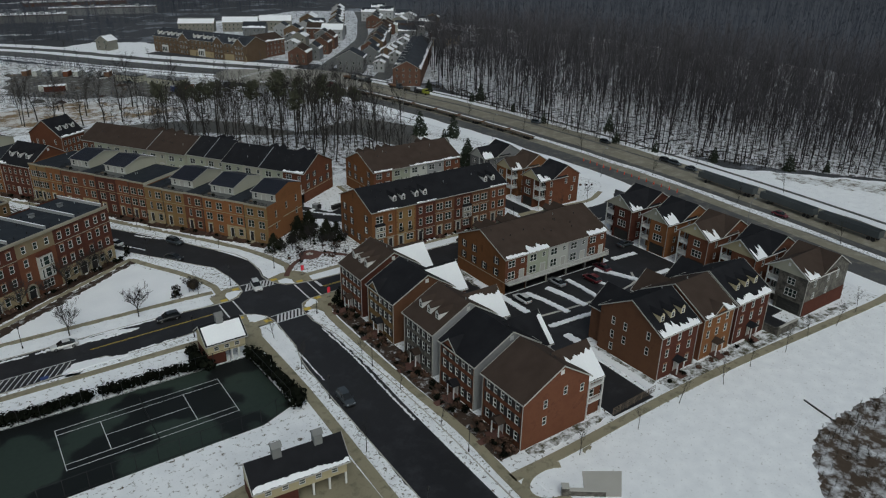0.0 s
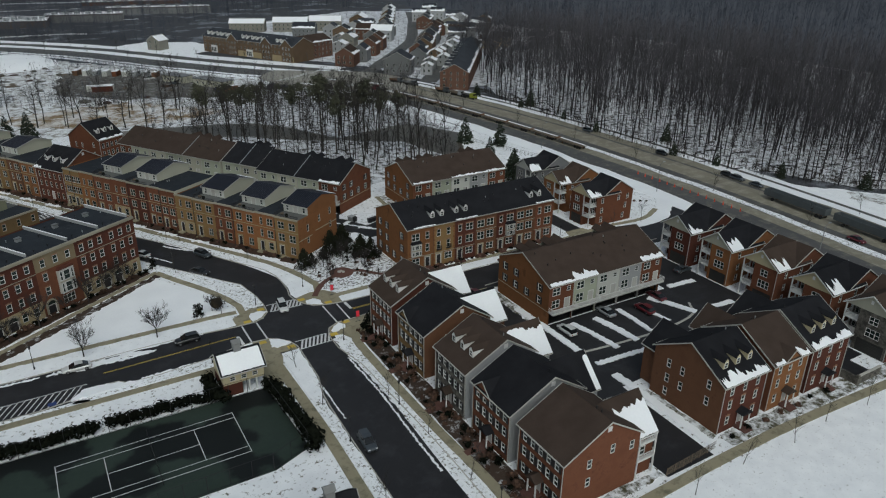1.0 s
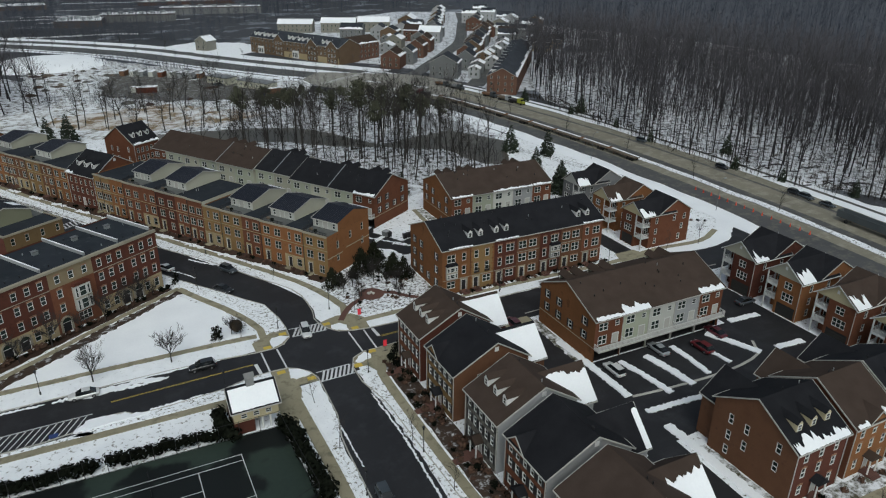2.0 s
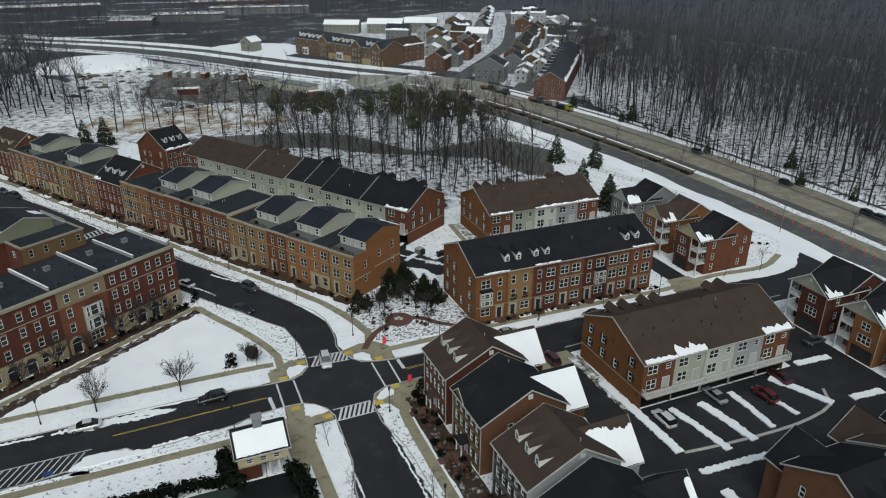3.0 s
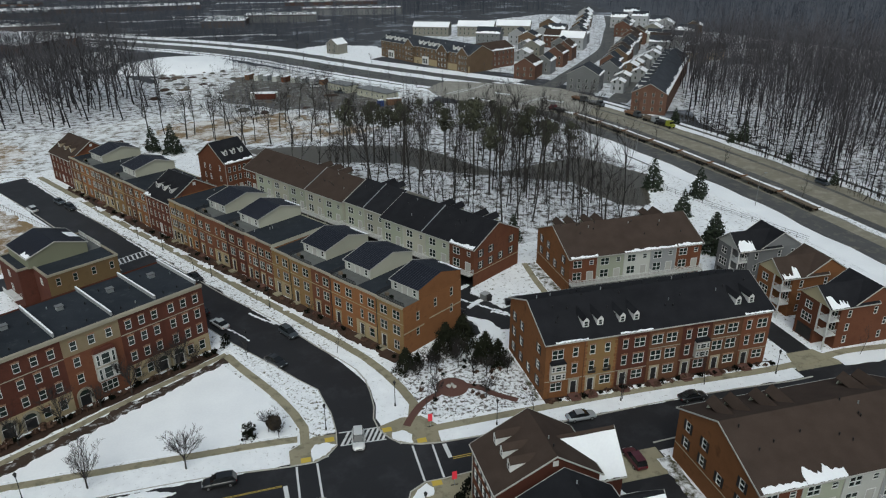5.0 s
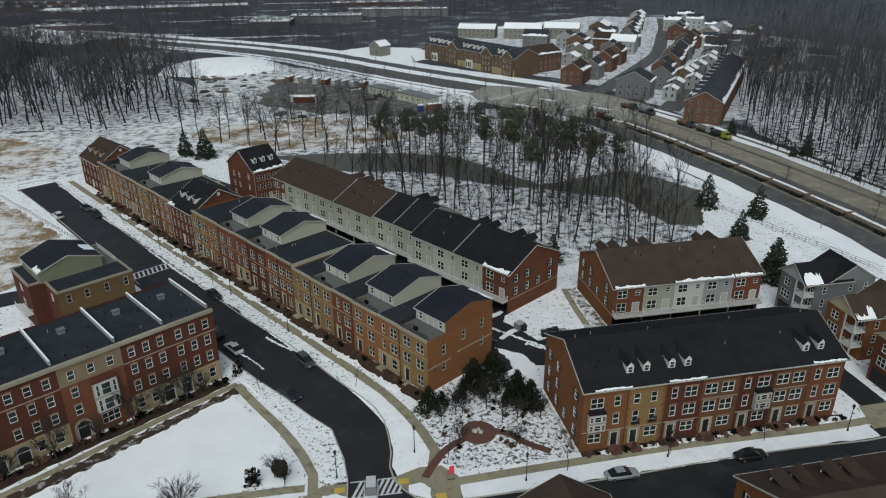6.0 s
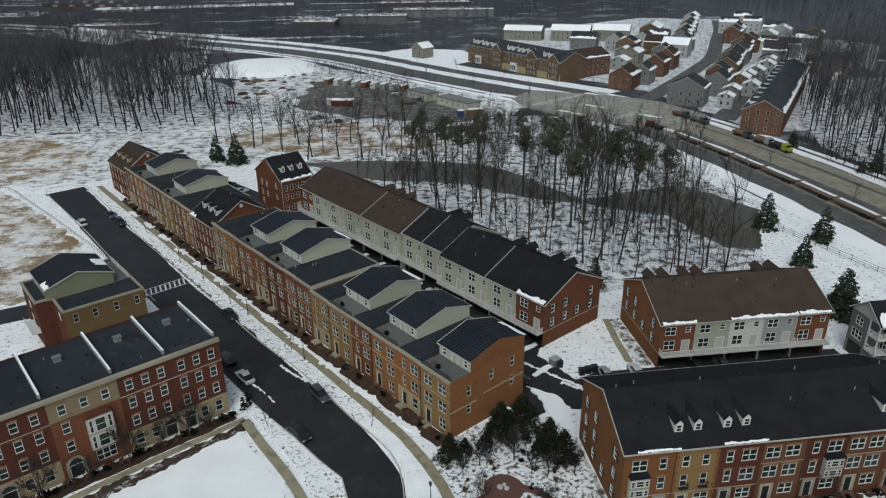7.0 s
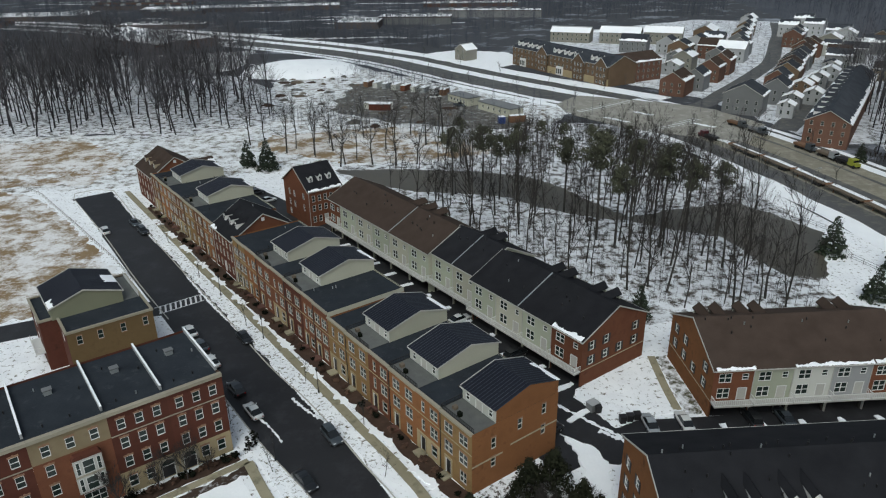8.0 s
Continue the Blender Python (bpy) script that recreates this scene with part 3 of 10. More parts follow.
# ---- ground, roads, pavements ----
def smooth(pts, step=3.0):
    """A Catmull-Rom line through the points."""
    P = [Vector(p) for p in pts]
    P = [2 * P[0] - P[1]] + P + [2 * P[-1] - P[-2]]
    out = []
    for a, b, c, d in zip(P, P[1:], P[2:], P[3:]):
        n = max(1, int((c - b).length / step))
        for k in range(n):
            t = k / n
            out.append(0.5 * ((2 * b) + (c - a) * t + (2 * a - 5 * b + 4 * c - d) * t * t + (3 * b - a - 3 * c + d) * t ** 3))
    out.append(P[-2])
    return out


def offsets(line, off):
    out = []
    for i, p in enumerate(line):
        d = (line[min(i + 1, len(line) - 1)] - line[max(i - 1, 0)]).normalized()
        out.append(p + Vector((-d.y, d.x)) * off)
    return out


def ribbon(name, line, left, right, z0, z1, material, parent=None, wob=0.0, seed=0, kind="", label="", category=""):
    """A slab along a line, from its left offset to its right one (left is positive)."""
    rnd = random.Random(seed)
    f = lambda o: [o + (rnd.uniform(-wob, wob) if wob else 0) for _ in line]
    L = [a for a in line]
    lo, ro = f(left), f(right)
    bm = bmesh.new()
    rows = []
    for i, p in enumerate(L):
        d = (L[min(i + 1, len(L) - 1)] - L[max(i - 1, 0)]).normalized()
        n = Vector((-d.y, d.x))
        a, b = p + n * lo[i], p + n * ro[i]
        rows.append([bm.verts.new((a.x, a.y, z0)), bm.verts.new((a.x, a.y, z1)), bm.verts.new((b.x, b.y, z1)), bm.verts.new((b.x, b.y, z0))])
    for r0, r1 in zip(rows, rows[1:]):
        for k in range(3):
            bm.faces.new((r0[k], r0[k + 1], r1[k + 1], r1[k]))
    bm.faces.new(rows[0][::-1])
    bm.faces.new(rows[-1])
    bmesh.ops.recalc_face_normals(bm, faces=bm.faces)
    ob = part(name, bm, material, parent)
    if kind or label:
        tagged(ob, label, category, "", kind)
    return ob


def slab(name, poly, z0, z1, material, label="", category="", kind="structure", wob=0.0, seed=0, fine=1.5):
    """A flat slab over an outline, its edge broken up where wob is given."""
    if wob:
        rnd = random.Random(seed)
        P = [Vector(p) for p in poly]
        out = []
        for a, b in zip(P, P[1:] + P[:1]):
            n = max(1, int((b - a).length / fine))
            e = (b - a).normalized()
            for k in range(n):
                q = a + (b - a) * k / n
                out.append(q + Vector((e.y, -e.x)) * rnd.uniform(-wob, wob))
        poly = out
    bm = bmesh.new()
    prism(bm, [(p[0], p[1]) for p in poly], z0, z1)
    return tagged(part(name, bm, material), label, category, "", kind)


def rect(x0, x1, y0, y1):
    return [(x0, y0), (x1, y0), (x1, y1), (x0, y1)]


bm = bmesh.new()
prism(bm, rect(-2600, 2600, -400, 3400), -2.0, 0.0)
tagged(part("ground", bm, GROUND), "open ground under patchy snow with dead grass", "ground", "", "structure")

U = Vector((-0.5417, 0.8406))     # the way of the rotated rows, to the north-west
V = Vector((0.8406, 0.5417))      # across them, to the north-east
ROW = Vector((57.8, 156.4))       # the near front corner of the front row


def rowxy(v, w):
    p = ROW + U * v + V * w
    return p.x, p.y


AX = smooth([(-90, 127.6), (-40, 127.8), (0, 128.0), (30, 128.0), (46, 128.2), (60, 128.2), (90, 128.8), (120, 129.3), (150, 129.2)], 4)
BX = smooth([(46.2, 126), (46.6, 117), (46.8, 100), (46.0, 80), (45.6, 60), (45.2, 40), (44.5, 10), (41, -200)], 4)
CX = smooth([(46.8, 130), (46.8, 138), (45.6, 146), (42.0, 155), (36.6, 165), (30.8, 175), (22.6, 187.5), (8.5, 210), (-3.0, 228), (-19, 254), (-38, 283.5)], 4)
HX = smooth([(170, -60), (178, 0), (182, 60), (186, 110), (187.5, 150), (187, 190), (185, 222), (180, 262), (172, 305), (160, 345), (140, 380), (110, 418), (80, 460), (48, 507), (12, 546), (-34, 584), (-110, 640), (-240, 715), (-420, 790)], 8)
JX = smooth([(150, 368), (176, 373), (200, 400), (216, 419), (240, 449), (263, 481), (300, 548), (322, 588), (352, 650)], 6)
J2 = smooth([(192, 332), (203, 345), (228, 373), (247, 397), (268, 425), (292, 456)], 6)
SX = smooth([(6, 214), (-10, 210), (-28, 204), (-60, 188), (-110, 160)], 4)

ribbon("road", AX, 5.4, -6.6, 0.0, 0.020, ASPHALT, kind="structure", label="black asphalt main street with parked cars", category="road")
ribbon("road", BX, 4.8, -6.2, 0.0, 0.026, ASPHALT, kind="structure", label="black asphalt side street, worn and wet", category="road")
ribbon("road", CX, 5.2, -5.4, 0.0, 0.032, ASPHALT, kind="structure", label="black asphalt street curving past brick rows", category="road")
ribbon("road", SX, 3.4, -3.4, 0.0, 0.014, ASPHALT, kind="structure", label="black asphalt side lane", category="road")
HXS, HXN = [p for p in HX if p.y < 386], [p for p in HX if p.y > 370]
ribbon("highway", HXS, 2.6, -16.0, 0.0, 0.020, HIGHWAY, kind="structure", label="salt-stained pale highway carriageway", category="road")
ribbon("highway", HXS, 9.5, 5.0, 0.0, 0.020, HIGHWAY, kind="structure", label="salt-stained pale strip of the closed lane", category="road")
ribbon("highway", HXS, 17.5, 9.5, 0.0, 0.024, HIGHWAY_DARK, kind="structure", label="darker highway carriageway under works", category="road")
ribbon("highway", HXN, 9.8, -6.0, 0.0, 0.028, HIGHWAY_DARK, kind="structure", label="grey damp highway carriageway", category="road")
ribbon("highway", HXN, -13.0, -22.5, 0.0, 0.028, HIGHWAY_DARK, kind="structure", label="grey damp highway carriageway", category="road")
ribbon("road", J2, 5.0, -4.5, 0.0, 0.03, HIGHWAY_DARK, kind="structure", label="grey alley between far houses", category="road")
ribbon("road", JX, 4.2, -4.2, 0.0, 0.026, HIGHWAY_DARK, kind="structure", label="grey asphalt road into the far estate", category="road")

# zones of the estate, from the ground up
slab("lawn", [(-420, -300), (150, -300), (162, 20), (164, 120), (168, 150), (163, 210), (150, 300), (100, 300), (40, 306), (-40, 330), (-110, 330), (-420, 330)], -0.2, 0.008, LAWN, "snow-covered lawns between the houses", "lawn")
slab("lawn", [(146, -200), (152, 20), (153, 60), (57, 57.6), (57, 20), (53, -200)], 0.0, 0.05, FIELD, "smooth untouched snow field", "snow", wob=0.3, seed=2)
slab("lawn", [(26.5, 162.6), (33.0, 151.5), (36.4, 143.0), (36.6, 140.2), (33, 140), (-90, 140.4), (-90, 120 + 33)] + [(-40 + 0.0, 121.8 + 3.5), (-4.2, 142.3)], 0.0, 0.06, SNOW, "smooth snow on the corner lawn", "snow", wob=0.25, seed=3)
slab("meadow", [(-110, 300), (-66, 289), (-55, 285), (-34, 259.5), (-13, 231), (-8, 225), (-23, 211.5), (-60, 194), (-110, 168)], 0.0, 0.06, MEADOW, "dry brown meadow grass through snow", "meadow", wob=1.0, seed=4)
slab("meadow", [(-140, 345), (-63, 345), (-37, 316), (-42, 294), (-68, 293), (-140, 300)], 0.0, 0.05, MEADOW, "dry brown reeds and snow", "meadow", wob=1.5, seed=5)
slab("meadow", [(0, 330), (4, 345), (50, 353), (84, 316), (70, 305), (31, 308)], 0.0, 0.05, MEADOW, "band of brown reeds before the woods", "meadow", wob=1.5, seed=6)
slab("forest_floor", [(205, 290), (208, 211), (209, 160), (220, 133), (246, 97), (300, 50), (420, -60), (480, -60), (440, 200), (420, 400), (362, 560), (330, 480), (318, 400), (284, 400), (222, 330)], -0.2, 0.012, FLOOR, "woodland floor of snow and dead leaves", "forest floor", wob=2.0, seed=7, fine=6)
slab("forest_floor", [(92, 200), (128, 190), (140, 212), (152, 245), (146, 300), (140, 345), (110, 352), (84, 335), (60, 310), (30, 302), (38, 272), (58, 240), (78, 210)], 0.0, 0.03, FLOOR, "woodland floor of snow and dead leaves", "forest floor", wob=1.5, seed=8, fine=4)
slab("forest_floor", [(480, -60), (1800, -200), (2500, 2500), (500, 1500), (420, 900), (372, 690), (362, 560), (420, 400), (440, 200)], -0.2, 0.012, LITTER, "leaf-strewn far forest floor coloured for tree shade and haze", "forest floor", wob=4.0, seed=17, fine=12)
slab("lawn", [(64, 528), (84, 500), (104, 478), (122, 486), (128, 500), (120, 530), (90, 545)], 0.0, 0.05, FIELD, "open snow round the small square house", "snow", wob=1.5, seed=19, fine=3)
slab("thin_snow", [(-420, 480), (-200, 470), (-60, 470), (-34, 496), (-40, 560), (-110, 545), (-190, 610), (-420, 640)], -0.2, 0.03, THIN, "thin snow among distant trees", "snow", wob=3.0, seed=27, fine=5)
slab("lawn", [(118, 500), (165, 420), (186, 384), (196, 312), (214, 310), (300, 410), (372, 480), (400, 640), (300, 680), (180, 620)], -0.2, 0.010, TRODDEN, "trodden snowy ground of the far estate", "lawn", wob=1.5, seed=18, fine=6)
slab("pond", [(30, 300), (51, 299), (71, 295), (87, 289), (95, 280), (102, 265), (109, 252), (104, 250), (94, 256.5), (86.8, 262), (80, 270), (68.6, 274.5), (55, 277), (41.8, 285.5)], 0.0, 0.05, POND, "murky brown detention pond", "pond", wob=0.5, seed=9)
slab("pond", [(108.5, 251.7), (125, 257), (141, 260), (147, 249), (152.5, 237.5), (140, 214), (132, 214.8), (129, 225.8), (127, 237.8), (116.6, 242.8), (109, 248.4)], 0.0, 0.05, POND, "murky brown detention pond behind a fence", "pond", wob=0.5, seed=10)
slab("yard", [(22, 384), (50, 358), (92, 344), (104, 350), (88, 395), (62, 432), (30, 440)], 0.0, 0.04, MUD, "muddy gravel yard with thin snow", "yard", wob=2.0, seed=11, fine=4)

slab("thin_snow", [(-150, 296), (-60, 288), (-40, 290), (30, 304), (90, 318), (104, 345), (60, 372), (10, 385), (-40, 352), (-150, 354)], 0.0, 0.018, THIN, "thin snow over dead grass before the woods", "snow", wob=2.0, seed=12, fine=4)
slab("thin_snow", [(-4, 386), (40, 352), (108, 346), (124, 372), (70, 440), (20, 500), (-12, 450)], 0.0, 0.024, THIN, "thin trodden snow round the yard", "snow", wob=2.0, seed=13, fine=4)
slab("forest_floor", [(-160, 350), (-60, 354), (-38, 342), (0, 362), (8, 386), (-8, 430), (-30, 468), (-120, 500), (-200, 470)], 0.0, 0.034, FLOOR, "woodland floor of snow and dead leaves", "forest floor", wob=2.0, seed=14, fine=4)

# alleys and courts of asphalt
slab("driveway", [(77.4, 60.8), (87.0, 60.8), (87.5, 80.5), (121.0, 82.5), (121.0, 66.0), (133.8, 66.0), (134.0, 124.2), (121.8, 124.2), (121.8, 103.38), (88.4, 103.38), (88.2, 124.2), (77.4, 124.2)], 0.0, 0.016, ASPHALT, "black asphalt parking court behind the houses", "driveway")
slab("driveway", [rowxy(-3.5, 15.6), rowxy(-8, 20), rowxy(-6, 27.5), rowxy(6, 29.5), rowxy(95, 33), rowxy(140, 28), rowxy(140, 15.4)], 0.0, 0.016, ASPHALT, "black asphalt alley between the rows", "driveway")
slab("driveway", [(76.5, 166.5), (80.5, 158.5), (124.0, 157.0), (124.0, 133), (128.8, 133), (128.8, 171), (94.5, 170.0), (84, 170.0), (80, 170)], 0.0, 0.022, ASPHALT, "black asphalt parking court", "driveway")
slab("driveway", [(141, 124), (160, 128), (172, 140), (172, 147), (158, 136), (141, 134)], 0.0, 0.023, ASPHALT, "black asphalt junction mouth", "driveway")


def kerb(pts, w=0.18, h=0.16, step=3.0):
    ribbon("kerb", smooth(pts, step), w, 0.0, 0.0, h, KERB, kind="structure", label="concrete kerb", category="kerb")


def walkway(pts, w, label="pale concrete pavement", z=0.145, step=3.0):
    """A pavement with its joints: slabs laid along a line."""
    line = smooth(pts, step)
    ob = ribbon("pavement", line, w / 2, -w / 2, 0.0, z, CONCRETE, kind="structure", label=label, category="pavement")
    return ob


def verge(pts, a, b, z=0.13, wob=0.22, seed=0, material=None, step=1.2):
    return ribbon("verge", smooth(pts, step), a, b, 0.0, z, material or VERGE, wob=wob, seed=seed, kind="structure", label="snowy verge with bare patches", category="verge")


A_N = [(-90, 132.9), (-40, 133.0), (0, 133.2), (16, 133.6), (24, 133.6), (30, 133.3), (36, 132.8), (39.8, 132.8), (41.6, 133.7), (43.2, 135.6), (43.5, 139)]
A_S = [(-90, 121.4), (1.5, 121.8), (7.0, 122.6), (9.0, 124.6), (13.4, 124.5), (15.0, 123.0), (20, 123.1), (28.7, 123.9), (33, 125.2), (37.2, 125.6), (40, 125.4), (41.5, 124.4), (43.1, 122.6), (43.8, 120.4), (43.6, 114), (43.4, 109), (42.2, 103.6), (41.8, 96), (41.5, 85), (41.1, 60), (40.6, 40), (40, 10), (36.5, -200)]
C_W = [(43.5, 139), (43.3, 143.5), (42.6, 147), (42.0, 150.4), (40.6, 152.2), (38.9, 154.4), (35.5, 159.5), (33.7, 161.9), (28.9, 168.5), (23.6, 176.6), (18.4, 185.0), (12.5, 195.5)]
C_W2 = [(4.5, 208), (-7.0, 225.6), (-23.0, 251.8), (-42.0, 281.2), (-43.5, 285.5), (-38.5, 288.5), (-33, 287)]
C_E = [(52.4, 133.6), (50.9, 135.5), (49.8, 137.8), (49.5, 140.5), (50.1, 143.4), (50.2, 147.4), (50.0, 151.1), (49.0, 154.6), (46.8, 158.5), (43.5, 163.6), (39.0, 171.4), (33.4, 180.2), (26.4, 190), (12.6, 212.4), (1.0, 230.6), (-14.8, 256.2), (-33, 287)]
AE_N = [(52.4, 133.6), (55.1, 132.6), (58, 132.2), (78, 131.9), (94, 132.3), (108, 132.2), (119, 131.6), (123, 131.8)]
AE_S = [(88.2, 123.8), (100, 124.2), (120, 124.4), (141, 124.2)]
B_E = [(78, 124.3), (64, 125.7), (60.6, 125.2), (56.6, 124.9), (53.8, 124.9), (51.4, 123.6), (50.3, 121), (50.2, 116), (51.6, 109), (51.9, 100), (52.4, 86), (52.4, 74), (52.0, 62), (51.4, 40), (50.6, 10), (47.1, -200)]
for k in (A_N, A_S, C_W, C_W2, C_E, AE_N, AE_S, B_E):
    kerb(k)
verge([(-90, 135.5), (0, 135.6), (36, 135.5)], 2.4, -2.2, seed=1, material=FIELD, wob=0.3)
slab("verge", [(39.2, 138.4), (43.4, 138.8), (43.2, 143.5), (42.5, 147), (41.9, 150.3), (40.5, 152.1), (38.8, 154.3), (35.4, 159.4), (33.6, 161.8), (28.8, 168.4), (23.5, 176.5), (18.3, 184.9), (12.4, 195.4), (10.6, 194.2), (16.6, 184.0), (22.4, 174.6), (27.9, 166.6), (31.6, 160.2), (34.8, 155.0), (37.0, 150.7), (38.2, 146.9), (39.1, 142.4)], 0.0, 0.124, VERGE, "snowy verge with bare patches", "verge", wob=0.1, seed=102, fine=1.2)
verge([(-90, 120.9), (0, 121.2), (6.5, 121.6)], 0.5, -0.5, seed=3)
slab("verge", [(6.4, 121.0), (7.0, 122.5), (9.0, 124.5), (13.4, 124.4), (15.0, 122.9), (20, 123.0), (28.7, 123.8), (33, 125.1), (36.9, 125.5), (36.9, 121.4), (28, 121.1), (14, 121.2)], 0.0, 0.126, VERGE, "patchy snow and grass on the kerb build-out", "verge", wob=0.12, seed=103, fine=1.0)
verge([(41.2, 104), (40.8, 98), (40.4, 80), (40.0, 60), (39.4, 38), (38.9, 10), (35.4, -200)], 1.0, -0.9, seed=4)
slab("verge", [(40.0, 119.2), (43.7, 119.4), (43.5, 114), (43.3, 109), (42.1, 103.6), (40.0, 103.6), (40.0, 112)], 0.0, 0.135, FIELD, "snow on the kerb build-out", "verge", wob=0.1, seed=104, fine=1.0)
verge([(52.2, 119.4), (52.2, 114), (52.7, 107), (52.8, 100), (52.9, 86), (52.7, 74), (52.4, 62.5)], 0.9, -1.5, seed=5)
slab("verge", [(50.2, 138.5), (53.3, 138.7), (55.2, 142.8), (54.4, 147), (52.9, 151.5), (50.3, 157.5), (46.3, 164), (44.0, 163.4), (47.0, 158.6), (49.2, 154.7), (50.2, 151.1), (50.4, 147.4), (50.3, 143.4), (49.7, 140.5)], 0.0, 0.122, FIELD, "snow on the kerb build-out", "verge", wob=0.1, seed=105, fine=1.0)
verge([(45.8, 163.2), (42.0, 169.4), (36.2, 178.4), (28.0, 190.8), (14.0, 213.2), (2.4, 231.4), (-13.3, 257), (-30, 283)], 1.4, -1.3, seed=6, wob=0.35)
verge([(58.2, 134.2), (78, 134.0), (94, 134.2), (121.5, 134.0)], 1.6, -1.8, seed=7, material=FIELD)
slab("verge", [(61.0, 122.6), (61.2, 125.1), (64, 125.6), (77.8, 124.2), (77.8, 122.0)], 0.0, 0.120, FIELD, "snowy verge beside the corner house", "verge", wob=0.12, seed=106, fine=1.0)
verge([(131, 135.3), (150, 134.4), (158, 138), (166, 147), (163, 158), (156, 170)], 2.2, -2.0, seed=8, material=SNOW)
walkway([(-90, 138.9), (0, 138.9), (30, 138.9), (37.6, 138.6)], 1.25)
walkway([(38.6, 136.4), (38.8, 141), (37.6, 145.0), (34.6, 151.8), (30.4, 159.2), (27.2, 165.3)], 1.4)
walkway([(27.2, 165.6), (10.2, 154.3), (-4.0, 144.2), (-45, 117.5)], 1.1, "damp pavement along the apartment block")
walkway([(-90, 119.8), (0, 120.1), (30, 120.2), (36.8, 120.6)], 1.4)
walkway([(38.6, 122), (38.7, 112), (38.9, 95), (38.5, 80), (38.0, 64), (37.4, 40), (36.8, 10), (33.3, -200)], 1.8)
walkway([(56.2, 121.8), (54.3, 117), (54.0, 100), (54.2, 85), (54.8, 72), (54.0, 60.5), (53.6, 50), (53.0, 20), (49.5, -200)], 1.6)
walkway([(54.4, 59.0), (66, 58.9), (89, 59.5), (109, 59.2), (150.7, 57.0), (160, 57)], 1.7, "pale footpath along the snow field")
walkway([(54.9, 137.6), (56.3, 142.6), (55.3, 147.1), (53.7, 151.8), (51.0, 157.8), (47.2, 164.5), (42.8, 171.3), (38.4, 178.6), (30, 191.8), (16, 214.2), (4.4, 232.2), (-11.4, 257.8), (-29, 286)], 1.5)
walkway([(55.8, 135.6), (73, 136.0), (93, 136.2), (119.7, 135.6), (134, 137.0), (148, 136.2), (157, 140)], 1.5)
slab("plaza", [(37.2, 109), (40.4, 118.2), (40.2, 122.5), (36.5, 122.4), (26, 119.0), (26, 117.6), (35.4, 117.4), (35.6, 109.5)], 0.0, 0.142, CONCRETE, "pale concrete forecourt of the pavilion", "pavement")
slab("plaza", [(53.8, 118.0), (52.9, 120.3), (50.6, 120.6), (51.5, 123.4), (53.9, 124.7), (56.6, 124.7), (61.0, 125.1), (61, 122.8), (58.8, 119.8)][::-1], 0.0, 0.141, CONCRETE, "pale concrete corner pavement", "pavement")
slab("plaza", [(50.0, 138.3), (49.95, 137.8), (51.0, 135.6), (52.5, 133.8), (55.1, 132.75), (58, 132.35), (58.5, 136.6), (56.6, 139.2), (53.5, 139.5)], 0.0, 0.141, CONCRETE, "pale concrete corner pavement", "pavement")
slab("plaza", [(36.2, 136.2), (36.2, 132.95), (39.8, 132.95), (41.5, 133.8), (43.1, 135.7), (43.35, 138.3), (40.0, 138.5)], 0.0, 0.139, CONCRETE, "pale concrete corner pavement", "pavement")
slab("plaza", [(36.95, 120.0), (43.6, 119.5), (43.7, 120.4), (43.0, 122.5), (41.4, 124.3), (40, 125.25), (37.0, 125.45)], 0.0, 0.139, CONCRETE, "pale concrete corner pavement", "pavement")
for i, p in enumerate(([(39.3, 133.1), (41.3, 133.9), (43.1, 135.8), (41.8, 136.4), (40.0, 136.5), (39.3, 135.5)], [(39.6, 122.2), (40.4, 121.5), (42.7, 121.6), (43.3, 122.0), (41.7, 124.2), (40.1, 125.0)], [(51.3, 134.9), (52.5, 134.0), (54.0, 133.2), (54.3, 135.0), (53.1, 136.3), (51.4, 136.2)], [(51.6, 121.4), (54.4, 122.1), (54.5, 123.3), (53.9, 124.4), (52.4, 123.5), (51.5, 122.2)])):
    slab("snow_bank", p, 0.0, 0.27, SNOW, "snow left on the corner island between the ramps", "snow", wob=0.15, seed=110 + i, fine=0.5)
slab("plaza", [(78.0, 123.0), (88.0, 123.0), (88.0, 117.5), (78.0, 117.5)], 0.0, 0.03, CONCRETE, "concrete drive apron", "pavement")
slab("plaza", [(123.6, 139.2), (129.2, 139.2), (131.5, 133.9), (121.8, 133.9)], 0.0, 0.034, CONCRETE, "concrete drive apron", "pavement")
slab("plaza", [(15, 62), (37.0, 62), (37.2, 80.5), (33, 81.0), (15, 77.5)], 0.0, 0.10, CONCRETE, "damp concrete terrace round the pavilion", "pavement")
slab("plaza", [(60.4, 50.6), (64.6, 47.7), (68.5, 51.2), (63.7, 54.4)], 0.0, 0.15, KERB, "pale concrete deck", "pavement")
